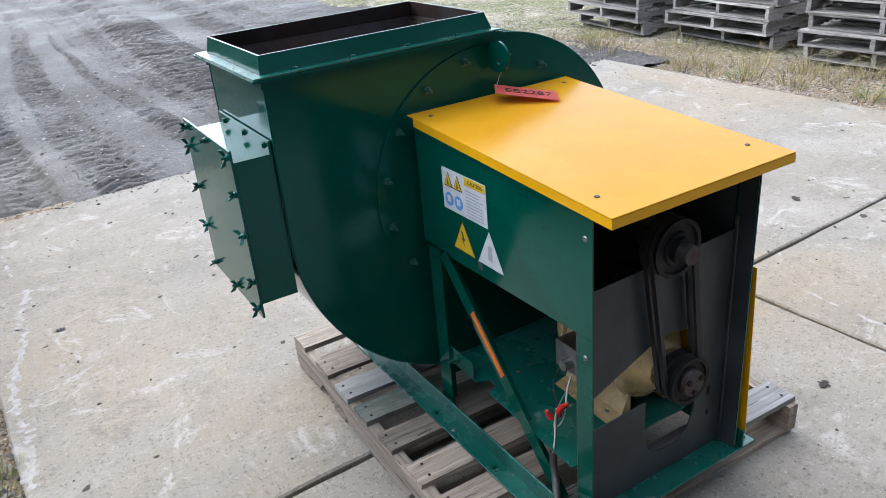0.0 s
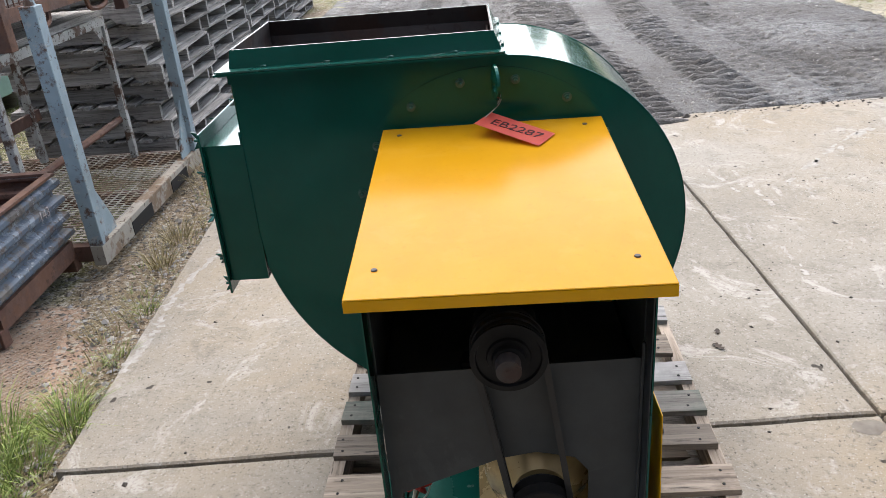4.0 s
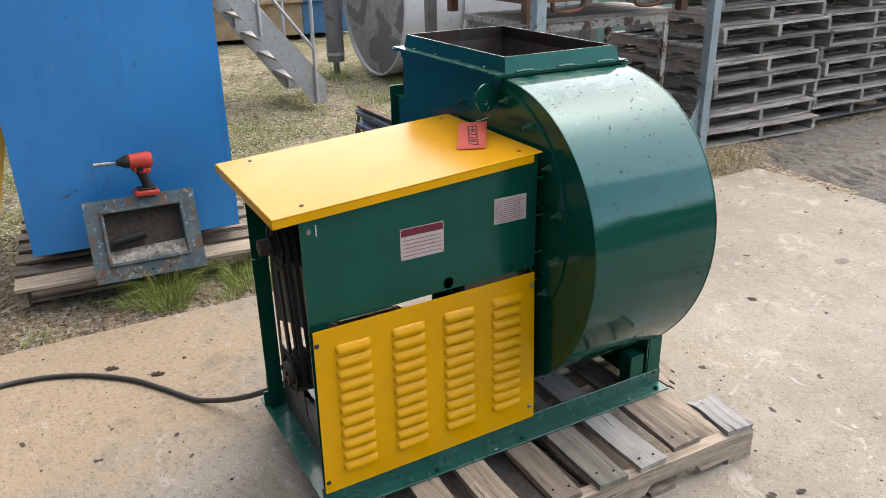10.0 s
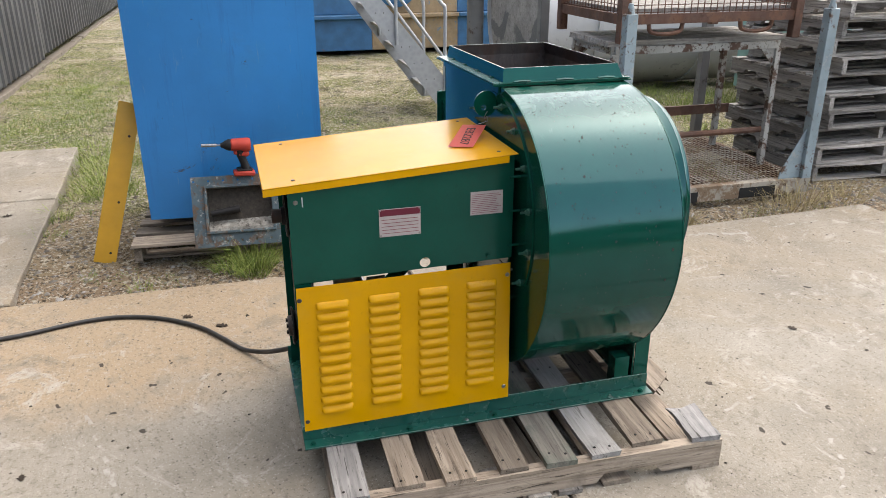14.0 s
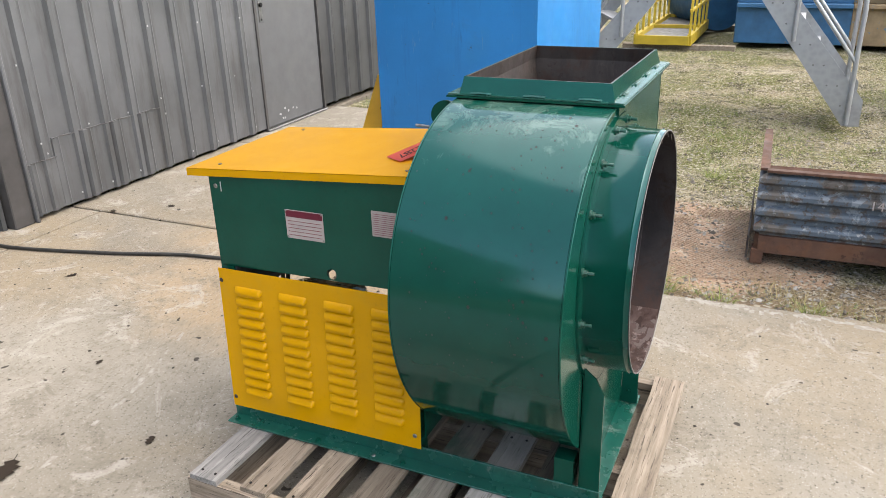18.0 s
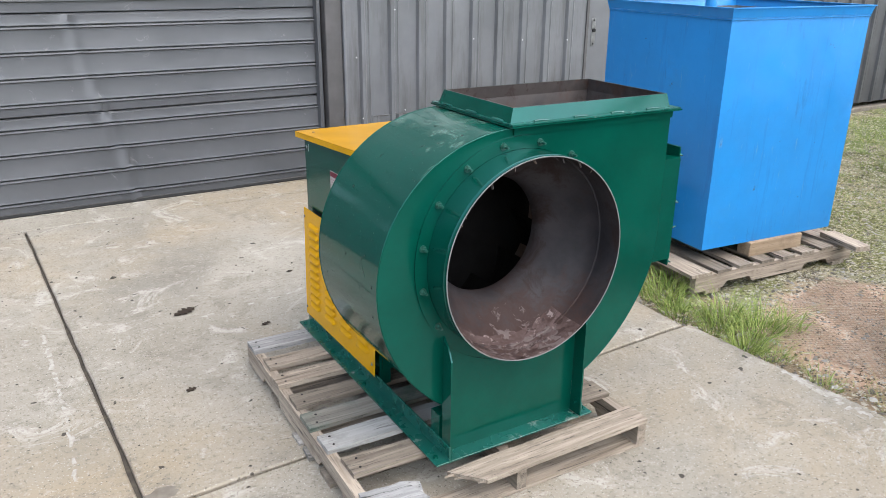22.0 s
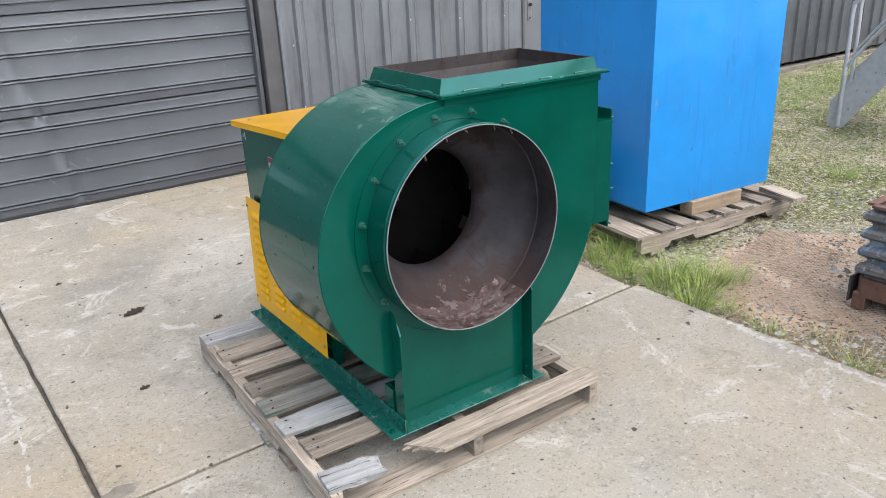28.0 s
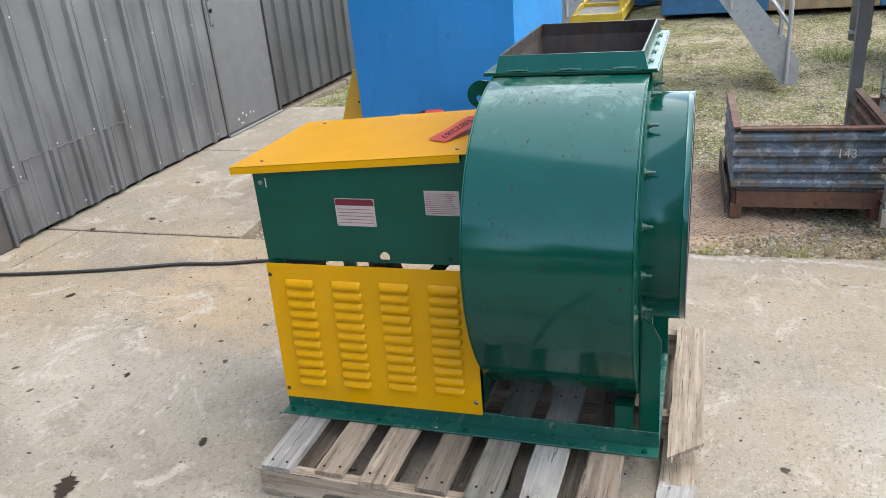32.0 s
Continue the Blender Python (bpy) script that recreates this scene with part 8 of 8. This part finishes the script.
# fallen leaves
def fallen_leaf(at, size, turn, lobes=4):
    bm = B()
    rnd = random.Random(int(turn * 10) + 3)
    rim = []
    for i in range(lobes * 2 + 1):
        s = i / (lobes * 2)
        w = (0.42 if i % 2 else 0.16) * math.sin(math.pi * (0.12 + 0.8 * s))
        rim.append((s - 0.5, w * rnd.uniform(0.8, 1.15)))
    loop = [(-0.5, 0.02)] + rim[1:-1] + [(0.52, 0.0)] + [(u, -v * rnd.uniform(0.8, 1.15)) for u, v in rim[-2:0:-1]] + [(-0.5, -0.02), (-0.75, -0.01), (-0.75, 0.01)]
    sheet(bm, [loop], lambda u, v: Vector((u * size, v * size, 0.003 + 0.012 * size / 0.1 * (abs(v) * 1.2 + u * u * 0.5))), (0, 0, 0.0008))
    leaf_thing = thing("fallen_leaf", "dark curled fallen leaf on the slab", "leaf", at, turn, group="fallen leaves")
    part("blade", bm, "dead_leaf", leaf_thing, m=WORLD[leaf_thing])


for x, y, sz, t in ((1.918, 0.318, 0.115, 25), (0.335, 0.7, 0.055, 70), (2.004, 2.18, 0.05, 120), (1.604, 0.646, 0.045, 200), (1.273, 0.056, 0.035, 10), (-0.183, -1.36, 0.05, 40), (-0.394, -1.067, 0.05, 90),
                    (0.661, -0.782, 0.05, 150), (3.322, 2.101, 0.06, 60), (2.07, 1.092, 0.045, 15), (0.029, 3.215, 0.04, 0), (2.232, 3.817, 0.055, 140), (1.062, 3.182, 0.04, 30), (2.03, 2.28, 0.035, 80),
                    (-2.3, -0.95, 0.07, 20), (-1.6, -0.6, 0.06, 110), (0.2, 0.55, 0.05, 60), (-1.1, -1.2, 0.05, 60)):
    fallen_leaf((x, y, 0.0), sz, t, 4 if sz > 0.1 else 3)

# chalky scrapes and oil stains on the slab, each a thin uneven skin
def smear(name, path, width, material, seed, gaps=0.0):
    rnd = random.Random(seed)
    bm = B()
    pts = smooth_path([(x, y, 0.0012) for x, y in path], 14)
    for i in range(len(pts) - 1):
        if rnd.random() < gaps:
            continue
        a, b = pts[i], pts[i + 1]
        d = (b - a)
        nrm = Vector((-d.y, d.x, 0)).normalized()
        w0, w1 = width * rnd.uniform(0.3, 1.2), width * rnd.uniform(0.3, 1.2)
        o0, o1 = rnd.uniform(-0.4, 0.4) * width, rnd.uniform(-0.4, 0.4) * width
        q = [bm.verts.new(a + nrm * (o0 - w0 / 2)), bm.verts.new(b + nrm * (o1 - w1 / 2)), bm.verts.new(b + nrm * (o1 + w1 / 2)), bm.verts.new(a + nrm * (o0 + w0 / 2))]
        bm.faces.new(q)
    bmesh.ops.recalc_face_normals(bm, faces=bm.faces[:])
    return part(name, bm, material, slab)


for n, (path, w, gp) in enumerate(((((-0.05, 3.75), (-0.13, 3.35), (-0.1, 3.3), (-0.19, 2.8), (-0.17, 2.5), (-0.19, 2.2)), 0.035, 0.12), (((2.62, 0.26), (2.63, 0.34)), 0.03, 0.3), (((2.55, 0.25), (2.545, 0.6), (2.535, 1.0), (2.55, 1.5)), 0.02, 0.45),
                                   (((2.44, 4.05), (2.52, 3.6)), 0.025, 0.35), (((2.58, 4.0), (2.63, 3.4)), 0.025, 0.35), (((2.5, 2.95), (2.515, 2.6)), 0.02, 0.4), (((1.55, 2.5), (1.35, 3.1), (1.2, 3.5)), 0.015, 0.5),
                                   (((2.9, 2.3), (3.4, 2.45), (3.9, 2.5)), 0.018, 0.5), (((0.9, 0.2), (1.4, 0.35), (1.9, 0.42)), 0.02, 0.6), (((2.1, 2.55), (1.8, 2.75), (1.2, 2.8)), 0.02, 0.6), (((-0.12, 4.3), (-0.1, 3.9)), 0.02, 0.4),
                                   (((3.0, 3.9), (3.6, 4.5)), 0.05, 0.4), (((2.8, 3.7), (3.5, 4.45)), 0.03, 0.4))):
    smear("chalk_mark", path, w, "chalk", n, gp)


def spot(at, rx, ry, material, seed):
    rnd = random.Random(seed)
    bm = B()
    loop = [(at[0] + rx * math.cos(2 * math.pi * i / 22) * rnd.uniform(0.75, 1.15), at[1] + ry * math.sin(2 * math.pi * i / 22) * rnd.uniform(0.75, 1.15)) for i in range(22)]
    bm.faces.new([bm.verts.new((u, v, 0.0011)) for u, v in loop])
    return part("oil_stain", bm, material, slab)


spot((2.32, 1.715), 0.055, 0.035, "oil_stain", 3)
spot((1.0, 3.9), 0.03, 0.05, "oil_stain", 4)
spot((3.15, 1.3), 0.03, 0.022, "oil_stain", 5)

# rusty mesh mat pressed into the dirt beside the bin
bm = B()
nu, nv = 34, 30
M0 = Matrix.Translation((-1.02, 2.12, -0.028)) @ Matrix.Rotation(radians(14), 4, "Z")
for i in range(nu):
    for s_ in (-1, 1):
        pts_ = []
        for j in range(nv + 1):
            u, v = -0.5 + i / (nu - 1), -0.42 + 0.84 * j / nv
            pts_.append(M0 @ Vector((u + s_ * 0.0145 * (1 if j % 2 else -1), v, 0.004 + 0.012 * noise.noise((u * 5, v * 5, 2)))))
        for p0, p1 in zip(pts_, pts_[1:]):
            bar(bm, p0, p1, 0.0032, 0.003)
tagged(solid("mesh_mat", bm, "mesh_mat", "rusty expanded-metal mat pressed into red dirt", "mat"), kind="stuff")

# dried mud specks on the scroll's skin
bm = B()
rnd = random.Random(21)
for i in range(210):
    a = rnd.uniform(12, 112)
    yy = rnd.uniform(Y0 + 0.02, Y1 - 0.02)
    r = smooth_radius(a) + 0.0006
    c0 = Vector((CX + r * math.sin(radians(a)), yy, CZ + r * math.cos(radians(a))))
    nrm = Vector((math.sin(radians(a)), 0, math.cos(radians(a))))
    sz = rnd.uniform(0.0011, 0.0025) * (1.9 if rnd.random() < 0.06 else 1)
    t1, t2 = frame_of(nrm)
    bm.faces.new([bm.verts.new(c0 + t1 * sz * math.cos(2 * math.pi * q / 6) + t2 * sz * 1.3 * math.sin(2 * math.pi * q / 6)) for q in range(6)])
bmesh.ops.recalc_face_normals(bm, faces=bm.faces[:])
tagged(part("mud_specks", bm, "rubber_belt", fan, "dark dried mud specks on the skin"), kind="stuff")
